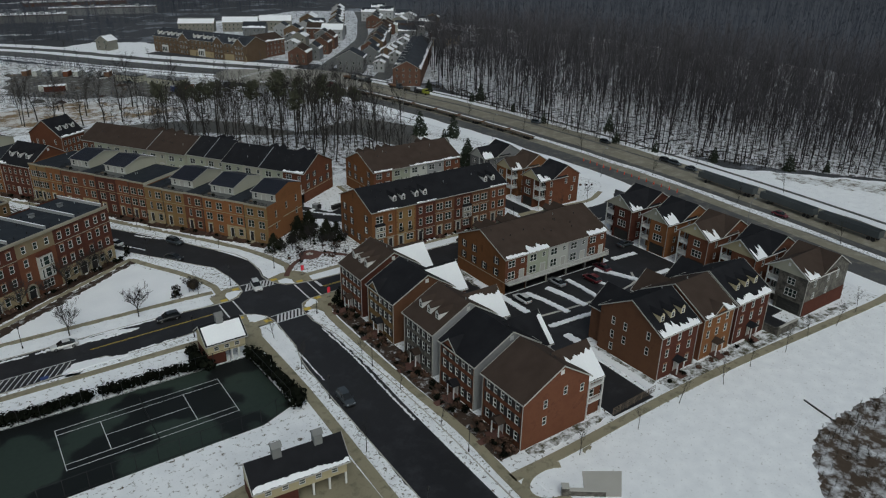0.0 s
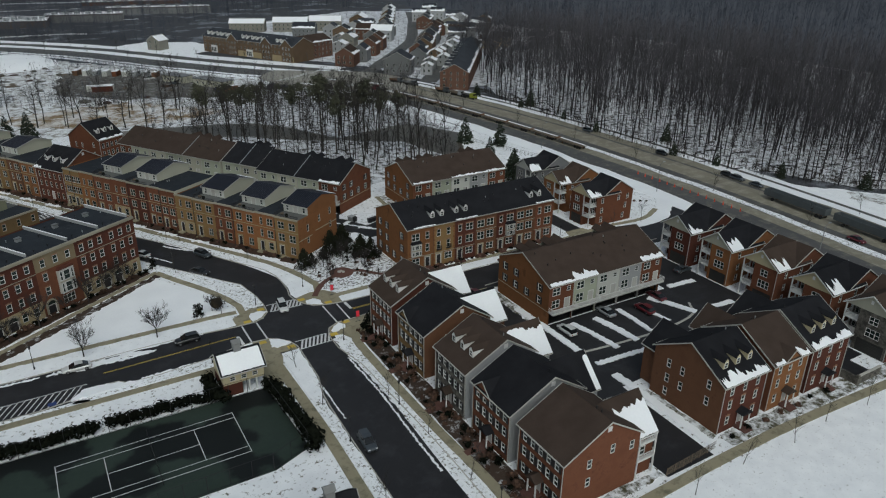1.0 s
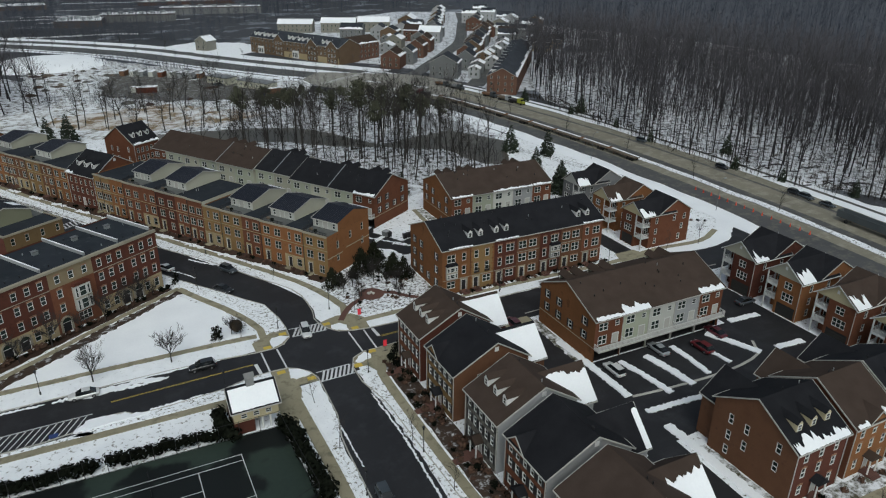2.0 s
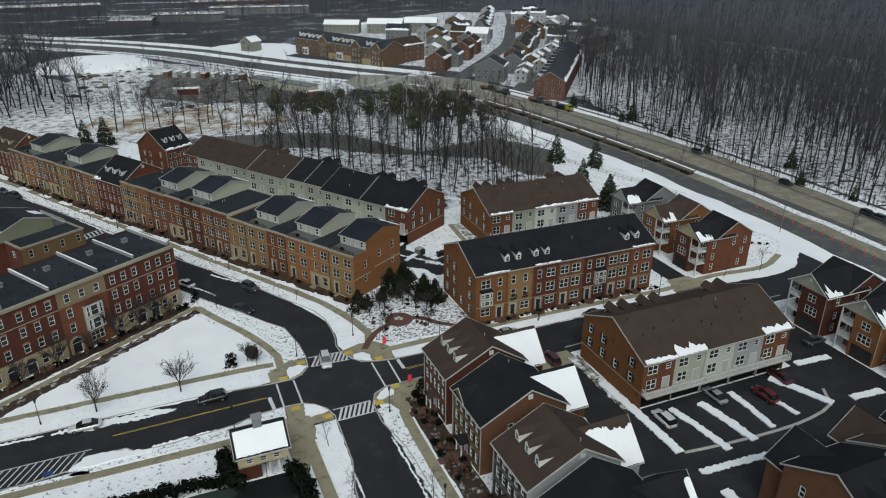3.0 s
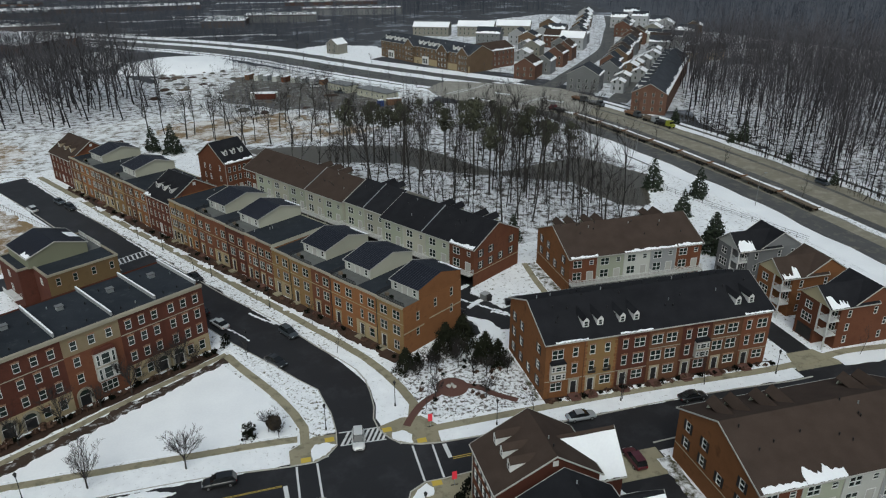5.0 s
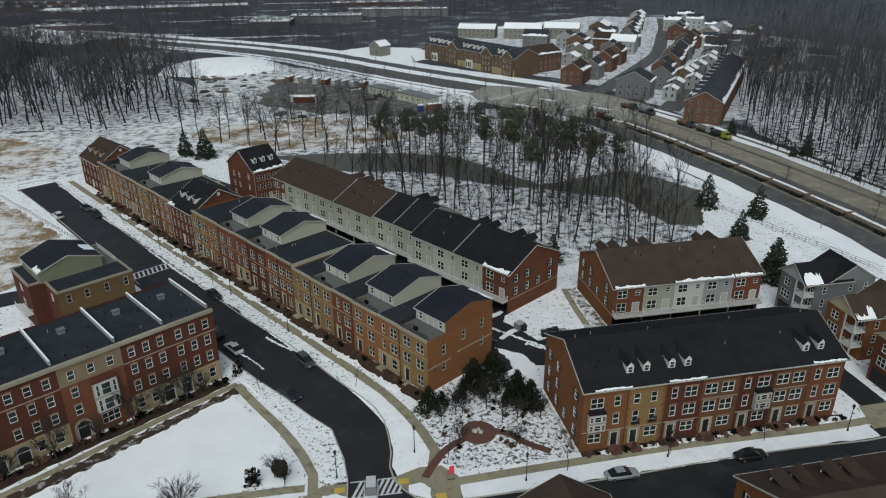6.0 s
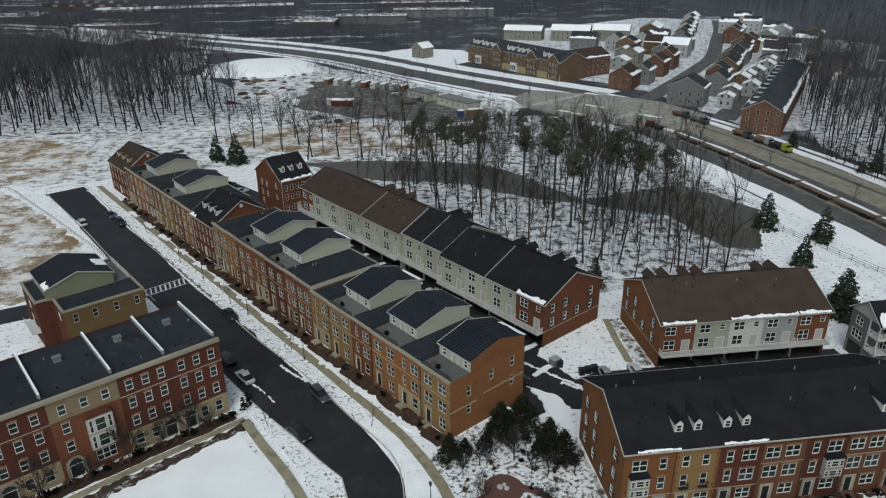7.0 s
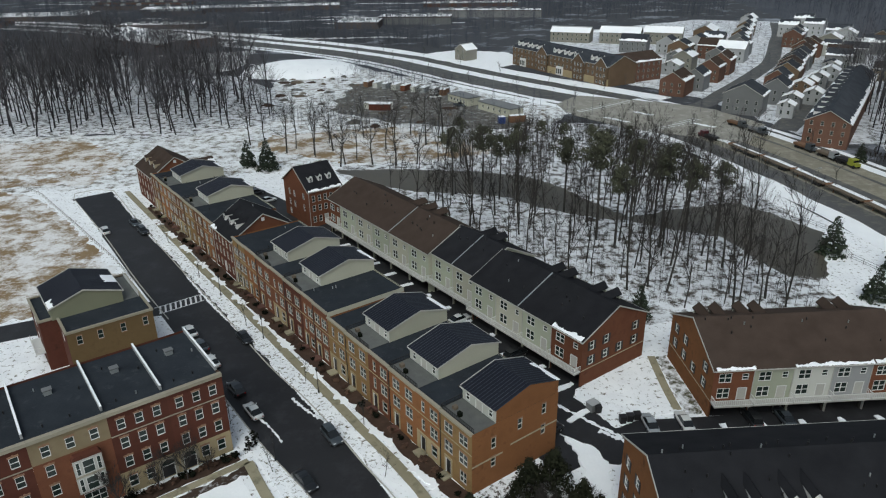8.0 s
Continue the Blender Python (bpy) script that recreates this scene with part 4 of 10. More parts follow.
# the small park with its ring path
for pts in ([(53.9, 137.3), (55.9, 140.2), (58.2, 142.6), (61.5, 144.4)], [(65.7, 145.2), (68.0, 143.7), (69.6, 141.5), (72.6, 138.9)]):
    ribbon("pavement", smooth(pts, 0.8), 0.6, -0.6, 0.0, 0.152, PAVER, kind="structure", label="brick-paved park path", category="pavement")
ring = bmesh.new()
prism(ring, [(63.4 + 2.7 * math.cos(a * math.tau / 24), 145.2 + 2.7 * math.sin(a * math.tau / 24)) for a in range(24)], 0, 0.16)
tagged(part("plaza", ring, PAVER), "round brick-paved centre of the park", "pavement", "", "structure")
for i, (dx, dy, r) in enumerate(((-0.5, 0.1, 0.42), (0.35, -0.25, 0.36), (0.15, 0.5, 0.3))):
    st = bmesh.new()
    bmesh.ops.create_icosphere(st, subdivisions=2, radius=r)
    for v in st.verts:
        v.co *= 1 + 0.25 * noise.noise(v.co * 3 + Vector((i, 0, 0)))
        v.co.z *= 0.7
    tagged(part("boulder", st, KERB, None, m=pose(63.4 + dx, 145.2 + dy, 0.16 + r * 0.5)), "pale boulder in the middle of the paved circle", "boulder", "boulders in the park")

slab("lawn", [(54.2, 152.5), (56.2, 147.2), (57.2, 142.4), (56.8, 139.6), (59.5, 137.9), (74, 137.3), (75.6, 138.2), (75.8, 153.4), (68, 161.5), (62, 158.6), (57.4, 155.2)], 0.0, 0.118, PARK, "snow over leaves and low plants in the small park", "lawn", wob=0.25, seed=120, fine=0.8)
# snow strips on the parking court and the roofless edges
for i, (a, b, w) in enumerate([((88.0, 112), (88.4, 92.5), 0.8), ((94.0, 101.6), (95.6, 90.2), 0.7), ((99.4, 101.0), (100.8, 90.4), 0.85), ((106.0, 101.4), (105.6, 91.6), 0.6), ((110.8, 97.5), (111.8, 92.6), 0.5), ((115.2, 102.0), (119.5, 92.6), 0.9), ((123.0, 103.5), (130.5, 103.0), 0.7), ((123.5, 92.5), (130, 92.0), 0.7), ((123.0, 82.0), (130.5, 81.8), 0.8), ((122.6, 114.5), (131, 114.0), 0.8), ((88.3, 88.0), (100, 87.2), 0.6), ((79.5, 80), (84.8, 88.8), 1.6), ((88.6, 62.4), (88.9, 84), 0.9), ((78.2, 119), (79.5, 104), 0.5)]):
    ribbon("snow_strip", smooth([a, ((a[0] + b[0]) / 2 + 0.2, (a[1] + b[1]) / 2), b], 0.32), w * 0.9, -w * 0.9, 0.0, 0.2, SNOW, wob=0.17, seed=30 + i, kind="stuff", label="ploughed strip of snow on the asphalt", category="snow")
for i in range(13):
    a, b = Vector(rowxy(3 + 6.6 * i, 21.2 + 0.4 * (i % 3))), Vector(rowxy(3 + 6.6 * i, 29.0))
    ribbon("snow_strip", smooth([tuple(a), tuple((a + b) / 2 + U * 0.25), tuple(b)], 0.4), 0.45, -0.45, 0.0, 0.2, SNOW, wob=0.16, seed=60 + i, kind="stuff", label="ploughed strip of snow on the asphalt", category="snow")
for i in range(5):
    ribbon("snow_strip", smooth([(97.5 + 6.0 * i, 160.8), (97.2 + 6 * i, 164), (96.8 + 6.0 * i, 168.0)], 0.8), 0.4, -0.4, 0.0, 0.2, SNOW, wob=0.2, seed=80 + i, kind="stuff", label="ploughed strip of snow on the asphalt", category="snow")
kerb([(89.0, 92.0), (96, 91.2), (106, 90.6), (113, 90.9), (119, 92.4), (121.5, 96)], 0.5, 0.1)

# markings
def stripe(a, b, w, material=PAINT_W, z=0.042):
    a, b = Vector(a), Vector(b)
    d = (b - a).normalized()
    n = Vector((-d.y, d.x)) * w / 2
    bm = bmesh.new()
    prism(bm, [tuple(a - n), tuple(b - n), tuple(b + n), tuple(a + n)], 0.01, z)
    return tagged(part("road_marking", bm, material), "painted road line" if material == PAINT_W else "yellow centre line", "road marking", "", "structure")


def zebra(a, b, width, n, slant=0.8):
    a, b = Vector(a), Vector(b)
    d = (b - a).normalized()
    s = Vector((-d.y, d.x)) * width
    stripe(a, b, 0.2)
    stripe(a + s, b + s, 0.2)
    for k in range(n):
        p = a + (b - a) * (k + 0.3) / n
        stripe(p + s * 0.03, p + s * 0.97 + d * slant, 0.36)


zebra((43.6, 135.5), (50.4, 135.2), 3.0, 9, 1.3)
zebra((44.0, 119.0), (50.2, 119.1), 3.0, 8, 1.3)
zebra((2.0, 210.3), (9.6, 215.4), 3.0, 9)
for k in range(15):
    stripe((-9.0 + k * 1.05, 122.3), (-6.8 + k * 1.05, 126.1), 0.16)
stripe((-10, 126.1), (8.8, 126.4), 0.14)
tagged(part("road_marking", boxes((2.6, 3.9, 122.6, 123.6, 0.01, 0.044)), BLUE), "blue painted parking symbol panel", "road marking", "", "structure")
slab("snow_bank", [(6.6, 122.8), (8.3, 124.9), (11, 124.6), (14.4, 123.5), (17, 122.9), (17, 122.3), (6, 122.2)], 0.0, 0.3, SNOW, "heap of ploughed snow at the kerb", "snow", wob=0.25, seed=91, fine=0.6)
for a, b in (((36.95, 125.8), (37.0, 132.6)), ((39.9, 125.6), (39.9, 132.6)), ((53.8, 125.1), (53.8, 132.7)), ((56.55, 125.1), (56.7, 132.2))):
    stripe(a, b, 0.3)
stripe((35.4, 125.8), (35.2, 129.2), 0.6)
stripe((58.5, 128.8), (58.4, 131.9), 0.6)
for o in (-0.18, 0.18):
    stripe((11.6, 128.5 + o * 0.55), (34.8, 129.3 + o * 0.55), 0.07, PAINT_Y)
    stripe((58.8, 128.6 + o), (64, 128.7 + o), 0.12, PAINT_Y)
for x0, y0 in ((38.4, 133.6), (42.2, 137.2), (38.6, 124.6), (42.8, 120.6), (51.4, 120.9), (55.3, 124.2), (50.9, 137.2), (55.4, 133.4)):
    tagged(part("tactile_plate", boxes((x0 - 0.7, x0 + 0.7, y0 - 0.5, y0 + 0.5, 0.05, 0.165)), TACTILE), "yellow tactile plate at the crossing", "tactile plate", "kerb ramps", "structure")

# highway edges
ribbon("verge", HXS, 5.0, 2.6, 0.0, 0.16, VERGE, wob=0.5, seed=21, kind="structure", label="snowy central reservation", category="verge")
ribbon("verge", HXS, -16.0, -24.0, 0.0, 0.10, SNOW, wob=0.7, seed=22, kind="structure", label="snowbank along the highway", category="verge")
ribbon("verge", HXS, 24.0, 17.5, 0.0, 0.10, SNOW, wob=0.7, seed=23, kind="structure", label="snowbank along the highway", category="verge")
ribbon("verge", HXN, -6.0, -13.0, 0.0, 0.16, SNOW, wob=0.6, seed=24, kind="structure", label="snowy central reservation", category="verge")
ribbon("verge", HXN, 19.0, 9.8, 0.0, 0.10, FIELD, wob=0.8, seed=25, kind="structure", label="broad snowbank along the highway", category="verge")
ribbon("verge", HXN, -22.5, -32.0, 0.0, 0.10, SNOW, wob=0.8, seed=26, kind="structure", label="snowbank along the highway", category="verge")
ribbon("pavement", HXS, -19.6, -21.2, 0.02, 0.13, HIGHWAY_DARK, kind="structure", label="cleared footway beside the highway", category="pavement")
ribbon("pavement", HXN, 14.6, 13.2, 0.02, 0.13, HIGHWAY_DARK, kind="structure", label="cleared footway beside the highway", category="pavement")
slab("junction", [(118, 383), (121, 364), (136, 340), (160, 323), (172, 318), (189, 340), (181, 366), (166, 380), (150, 390), (132, 400)], 0.0, 0.18, JUNCTION, "salt-stained highway junction", "road", wob=0.5, seed=31, fine=3)
for a, c in (((124.4, 368.5), (152.7, 387.0)), ((140.5, 333.5), (168.0, 351.7))):
    for q in range(12):
        p = Vector(a).lerp(Vector(c), (q + 0.5) / 12)
        stripe((p.x - 1.2, p.y + 1.6), (p.x + 1.2, p.y - 1.6), 0.7, PAINT_W, 0.20)
for x0, y0, w0, s0 in ((112.5, 392, 1.6, 32), (136, 353, 2.0, 33), (150, 362, 1.6, 34), (166, 341, 1.8, 35)):
    slab("snow_island", [(x0 - w0 * 2.2, y0 + w0 * 2.4), (x0 - w0, y0 + w0 * 2.4), (x0 + w0 * 2, y0 - w0 * 1.6), (x0 + w0, y0 - w0 * 2)], 0.0, 0.3, SNOW, "snowy traffic island in the junction", "snow", wob=0.5, seed=s0)

ribbon("wheel_track", HXS, 2.5, -0.9, 0.0, 0.026, HIGHWAY_DARK, wob=0.15, seed=41, kind="structure", label="dark wet wheel track on the carriageway", category="road")
ribbon("wheel_track", HXS, -9.6, -11.0, 0.0, 0.026, HIGHWAY_DARK, wob=0.25, seed=42, kind="structure", label="dark wet wheel track on the carriageway", category="road")

# drifts of ploughed snow left on the streets
def drift(pts, w, seed, z=0.09):
    ribbon("snow_drift", smooth(pts, 0.3), w * 0.6, -w * 0.5, 0.0, z, SNOW, wob=w * 0.5, seed=seed, kind="stuff", label="ragged drift of ploughed snow on the asphalt", category="snow")


for i, (pts, w) in enumerate([
    ([(31.4, 180.0), (33.0, 178.0), (34.4, 176.4), (36.2, 174.6), (37.8, 173.7)], 0.42), ([(48.6, 154.6), (47.4, 157.2), (46.0, 159.4)], 0.3), ([(26.8, 175.4), (28.2, 174.0), (29.4, 172.4), (31.4, 169.3)], 0.26),
    ([(3.0, 132.2), (8.5, 132.6), (12.0, 131.9), (17.5, 131.3)], 0.7), ([(-30, 132.4), (-10, 132.6), (2, 132.4)], 0.45), ([(17, 123.4), (24, 123.6), (30, 123.5)], 0.5), ([(-20, 123.3), (-8, 123.4)], 0.4),
    ([(62, 132.6), (70, 133.1), (76, 133.0)], 0.35), ([(84, 133.2), (92, 133.3), (97, 133.2)], 0.3), ([(104, 133.4), (113, 133.3), (119, 133.4)], 0.4), ([(42.9, 112), (43.0, 104), (42.9, 96)], 0.22), ([(50.5, 112), (50.8, 100), (50.4, 90), (50.0, 78)], 0.28),
    ([(38, 172.4), (33, 180.4), (27, 190)], 0.35), ([(20, 200.6), (11, 214), (2.5, 228)], 0.35), ([(-6, 242), (-15, 256), (-27, 276)], 0.4), ([(-24, 252.5), (-32, 265), (-41, 279)], 0.35), ([(78, 168), (84, 163), (88, 159.5)], 0.5), ([(70, 178.5), (76, 171.5), (81, 166.2)], 0.4)]):
    drift(pts, w, 500 + i)
for i in range(12):
    a, c = rowxy(4 + 10.8 * i, -3.0), rowxy(9.0 + 10.8 * i, -3.4)
    ribbon("snow_drift", smooth([a, c], 0.5), 0.5, -0.7, 0.0, 0.22, SNOW, wob=0.4, seed=540 + i, kind="stuff", label="patch of old snow in the planting bed", category="snow")
for i in range(7):
    ribbon("snow_drift", smooth([(79 + 6 * i, 137.0), (82.4 + 6 * i, 137.0)], 0.5), 0.35, -0.35, 0.0, 0.3, SNOW, wob=0.2, seed=560 + i, kind="stuff", label="patch of old snow in the planting bed", category="snow")
ringp = [(58.8 + 4.6 * math.cos(a * math.tau / 24), 55.0 + 3.2 * math.sin(a * math.tau / 24)) for a in range(3, 19)]
ribbon("pavement", smooth(ringp, 1.0), 0.6, -0.6, 0.0, 0.14, CONCRETE, kind="structure", label="pale curved path round a snowy bed", category="pavement")

BEDS = mat("brown_bed", (0.034, 0.022, 0.016), (0.056, 0.038, 0.028), rough=0.95, bump=0.4, fine=4, c=(0.70, 0.72, 0.76), cover=0.61, scale=1.3, rand=0, frac=0.74)
# dormant grass and beds at the foot of the end walls
DORMANT = mat("dormant_grass", (0.058, 0.055, 0.030), (0.085, 0.078, 0.045), rough=0.95, bump=0.4, fine=4, c=(0.74, 0.76, 0.80), cover=0.50, scale=1.3, rand=0, frac=0.7)
for i, p in enumerate(([(86.9, 104.0), (89.0, 104.0), (89.0, 120.6), (86.9, 120.6)], [(92.4, 170.8), (95.0, 170.8), (95.0, 187), (93.0, 187)], [(74.2, 138.0), (76.4, 138.0), (76.4, 154), (74.6, 154)], [(91.2, 60.6), (150, 59.0), (150, 60.2), (123, 63.2), (91.2, 63.4)], [(88.8, 63.6), (90.8, 63.6), (90.8, 78), (88.8, 78)], [(69.0, 61.0), (77.0, 61.2), (77.0, 62.6), (60, 62.5), (60, 60.6)])):
    slab("lawn", p, 0.0, 0.075, DORMANT, "dormant grass with old snow along the wall", "lawn", wob=0.3, seed=600 + i, fine=0.8)

slab("snow_bank", [(72.0, 167.6), (76.3, 164.6), (77.5, 161.0), (76.0, 154.2), (73.1, 153.9), (73.7, 160.8), (73.4, 164.3)], 0.0, 0.26, SNOW, "bank of ploughed snow beside the alley", "snow", wob=0.35, seed=92, fine=0.7)
slab("driveway", [(67.2, 164.0), (71.2, 168.4), (73.2, 164.2), (73.4, 160.6), (70.6, 159.2)], 0.0, 0.03, ASPHALT, "asphalt parking pad at the row's end", "driveway")
slab("driveway", [(123.6, 61.6), (129.6, 61.6), (129.6, 80.0), (123.6, 80.0)], 0.0, 0.09, ASPHALT, "asphalt drive behind the low wall", "driveway")

slab("lawn", [(77.2, 178.4), (76.2, 176.5), (80.6, 168.4), (84.0, 169.9), (91.0, 171.4), (92, 186.5)], 0.0, 0.1, LAWN, "trampled snow beside the row's brick end", "lawn", wob=0.25, seed=93, fine=0.8)

slab("meadow", [(219, 122), (229, 109), (242, 94), (258, 62), (248, 56), (233, 84), (222, 104), (214, 118)], 0.0, 0.11, THIN, "strip of dead grass before the forest", "meadow", wob=1.2, seed=94, fine=2)
slab("lawn", [(206, 160), (212, 132), (222, 122), (243, 96), (264, 60), (240, 20), (205, 20), (206, 100)], 0.0, 0.06, FIELD, "open snow before the forest", "snow", wob=1.0, seed=95, fine=2)

slab("planting_bed", [(29.0, 164.2), (28.2, 165.2), (10.6, 153.6), (-4.0, 143.4), (-45, 116.8), (-44, 115.0), (-3.0, 141.0), (11.6, 151.6)], 0.0, 0.105, BEDS, "brown shrub bed with old snow beside the path", "planting bed", wob=0.4, seed=97, fine=0.7)
slab("snow_bank", [(7.6, 131.2), (9.0, 132.8), (17.8, 132.9), (21, 131.6), (18.4, 131.2), (15.5, 132.2), (13.6, 131.4)], 0.0, 0.22, SNOW, "snow ploughed up round a parked car", "snow", wob=0.25, seed=98, fine=0.5)

# ---- buildings ----
def row_pose(v, w=0.0):
    """Stands at distance v along the rotated rows; x runs back to the south-east, y into the row."""
    x, y = rowxy(v, w)
    return pose(x, y, 0, 0, 0, -57.2)


def downpipe(h, x, y, z, dx=0.0, dy=-0.08, material=RAKE):
    part("downpipe", boxes((x - 0.05 + dx, x + 0.05 + dx, y - 0.05 + dy, y + 0.05 + dy, 0.05, z)), material, h)


def vents(h, pts):
    for x, y, z in pts:
        b = bmesh.new()
        tube(b, [(x, y, z - 0.3), (x, y, z + 0.45)], [0.09, 0.09], 6)
        part("vent_pipe", b, BLACK if int(x * 7) % 5 else GALV, h)


def bay_window(h, x, w, z0, z1, roofm):
    """A pale boxed bay with tall windows and a small hipped roof on a front wall."""
    d = 0.7
    b = part("bay", boxes((x - w / 2, x + w / 2, -d, -0.004, z0, z1)), RAKE, h)
    part("band", boxes((x - w / 2 - 0.06, x + w / 2 + 0.06, -d - 0.06, -d + 0.02, (z0 + z1) / 2 - 0.12, (z0 + z1) / 2 + 0.1)), CORNICE, b)
    rb = bmesh.new()
    box(rb, x - w / 2 - 0.12, x + w / 2 + 0.12, -d - 0.12, -0.004, z1, z1 + 0.55, 0, 0.35, 0.0)
    part("roof", rb, roofm, b)
    n = 2
    for k in range(n):
        zz = z0 + 0.25 + k * (z1 - z0) / n
        hh = (z1 - z0) / n - 0.6
        for sx, ww in ((-w * 0.36, 0.5), (0, w * 0.4), (w * 0.36, 0.5)):
            q = bmesh.new()
            sash(q, ww, hh, 1, 0.07, -0.05, 0.0)
            box(q, -ww / 2 + 0.06, ww / 2 - 0.06, -0.02, -0.004, 0.06, hh - 0.06, 1)
            part("window", mesh_of("window", q, WHITE, GLASS), None, b, m=pose(x + sx, -d - 0.002, zz))


def portico(h, x, w=2.0, hgt=3.0, d=1.3, roofm=BLACK_ROOF, steps=4):
    p = part("portico", boxes((x - w / 2, x + w / 2, -d, -0.004, 0, 0.45)), PAVER, h)
    rb = bmesh.new()
    gable_prism_y(rb, x - w / 2 - 0.2, x + w / 2 + 0.2, -d - 0.2, -0.004, hgt, hgt + 0.8)
    part("roof", rb, roofm, p)
    for s in (-1, 1):
        cb = bmesh.new()
        tube(cb, [(x + s * (w / 2 - 0.15), -d + 0.15, 0.45), (x + s * (w / 2 - 0.15), -d + 0.15, hgt)], [0.13, 0.11], 8)
        part("column", cb, WHITE, p)
    for k in range(steps):
        part("step", boxes((x - w / 2 + 0.1, x + w / 2 - 0.1, -d - 0.3 * (k + 1), -d - 0.3 * k - 0.003, 0, 0.45 - 0.11 * k - 0.05)), PAVER, p)


def gable_row(m, length, depth, ze, zr, units, roof, ends, label, ridge=None, balcony=0.0, group="", dormers=(), rear=(), snow=(), back=None, seed=0, bays=(), split=(), endwin="ws"):
    """A row of joined houses under one gabled roof. units: (width, wall material, window style)."""
    rnd = random.Random(seed)
    h = thing("townhouse_row", m, label, "townhouse row", group)
    rg = ridge if ridge is not None else depth / 2
    k = (zr - ze) / rg
    x = 0.0
    for i, (w, mt, st) in enumerate(units):
        if balcony:
            op = [(w / 2, 0.0, w - 0.16, 2.5, "v"), (w * 0.29, 6.2, 1.9, 1.6, st), (w * 0.79, 6.6, 0.95, 1.05, st), (w * 0.29, 3.4, 1.9, 1.8, st), (w * 0.76, 3.0, 1.5, 2.2, "d")]
        else:
            f, g = (w * 0.31, w * 0.77) if i == 0 else (w * 0.70, w * 0.25)
            two, nar = i in (3, 5), i == 1
            wf = 0.95 if nar else 1.95
            op = [(f, 7.3, wf, 1.75, st), (g, 7.3, 1.95 if two else 0.95, 1.75, st), (g, 4.2, 1.95 if two else 0.95, 1.9, st), (g, 0.5, 1.2, 2.4, "dk")]
            op += [(f, 1.3, 1.95, 1.65, st)] + ([] if i in bays else [(f, 4.2, wf, 1.9, st)])
            if i in bays:
                bay_window(h, x + f, 2.5, 3.75, 6.75, BLACK_ROOF)
            sb = bmesh.new()
            lattice(sb, [x + g - 0.9, x + g - 0.62, x + g + 0.62, x + g + 0.9], [0.5, 2.92, 3.2], lambda a_, b_: a_ == 1 and b_ == 0, -0.1, -0.003)
            part("door_surround", sb, CREAM if i % 2 else CORNICE, h)
            if nar:
                for j in range(int(ze / 0.62)):
                    for xq, dx in ((x + 0.02, 0.34 if j % 2 else 0.5), (x + w - 0.02, -0.34 if j % 2 else -0.5)):
                        part("quoin", boxes((min(xq, xq + dx), max(xq, xq + dx), -0.05, -0.003, 0.1 + j * 0.62, 0.1 + j * 0.62 + 0.5)), ORANGE_BRICK, h)
                for xq in (f, g):
                    rl = part("balconet", boxes((x + xq - 0.6, x + xq + 0.6, -0.45, -0.004, 4.02, 4.1)), BLACK, h)
                    railing(rl, x + xq - 0.6, -0.42, x + xq + 0.6, -0.42, 4.1, 0.9, 0.2, BLACK)
            part("string_course", boxes((x + 0.02, x + w - 0.02, -0.06, -0.003, 3.27, 3.39) if not two else (x + 0.02, x + w - 0.02, -0.06, -0.003, 6.5, 6.62)), CORNICE, h)
            part("door_step", boxes((x + g - 0.9, x + g + 0.9, -1.5, -0.004, 0, 0.42)), PAVER, h)
            part("step", boxes((x + g - 0.8, x + g + 0.8, -1.85, -1.503, 0, 0.22)), PAVER, h)
        wall(h, x, 0, 0, w - 0.002, 0, ze, op, mt)
        if i:
            downpipe(h, x, 0, ze - 0.2, 0.0, -0.08, BROWN_BRICK if not balcony else RAKE)
        x += w
    bm_ = back or units[0][1]
    zs = (1.2, 4.2, 7.2) if not balcony else (3.6, 6.3)
    eo = grid([depth * f for f in (0.14, 0.36, 0.58, 0.82)], zs, 0.95, 1.6, endwin) if endwin else []
    eo = [o for j, o in enumerate(eo) if j % 4 != 2 or j < 4]
    wall(h, length, 0, 90, depth, 0, ze, eo, ends, zr - ze, rg / depth)
    wall(h, length, depth, 180, length, 0, ze, [], bm_)
    if balcony:
        # Undercroft shade is put into the colour of piers, ceiling and back wall.
        for i in range(int(length / 6) + 1):
            part("pier", boxes((0.02 + i * (length - 0.5) / int(length / 6), 0.42 + i * (length - 0.5) / int(length / 6), 0.3, 0.7, 0, 2.55)), DARK, h)
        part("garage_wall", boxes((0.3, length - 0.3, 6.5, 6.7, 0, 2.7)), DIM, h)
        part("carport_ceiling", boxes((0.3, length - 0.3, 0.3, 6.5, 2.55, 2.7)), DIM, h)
        part("carport_floor", boxes((0.32, length - 0.32, 0.32, 6.49, 0.0, 0.06)), ASPHALT, h)
    wall(h, 0, depth, 270, depth, 0, ze, eo, ends, zr - ze, 1 - rg / depth)
    if balcony and ends in (RED_BRICK, ORANGE_BRICK):
        part("string_course", boxes((-0.05, -0.003, 0.02, depth - 0.02, 2.9, 3.05)), CREAM, h)
        part("string_course", boxes((length + 0.003, length + 0.05, 0.02, depth - 0.02, 2.9, 3.05)), CREAM, h)
    r = gable_roof(h, 0, length, 0, depth, ze, zr, roof, ridge=rg)
    for xs in split:
        sb = bmesh.new()
        beam(sb, (xs, -0.3, ze - 0.3 * k + 0.3), (xs, rg, zr + 0.3), 0.22, 0.14)
        part("roof_joint", sb, GALV, r)
    for a, b, up in snow:
        snow_patch(r, (a, -0.35, ze - 0.35 * k + 0.2), (1, 0, 0), (0, 1, k), b - a, up, seed=seed + int(a * 10))
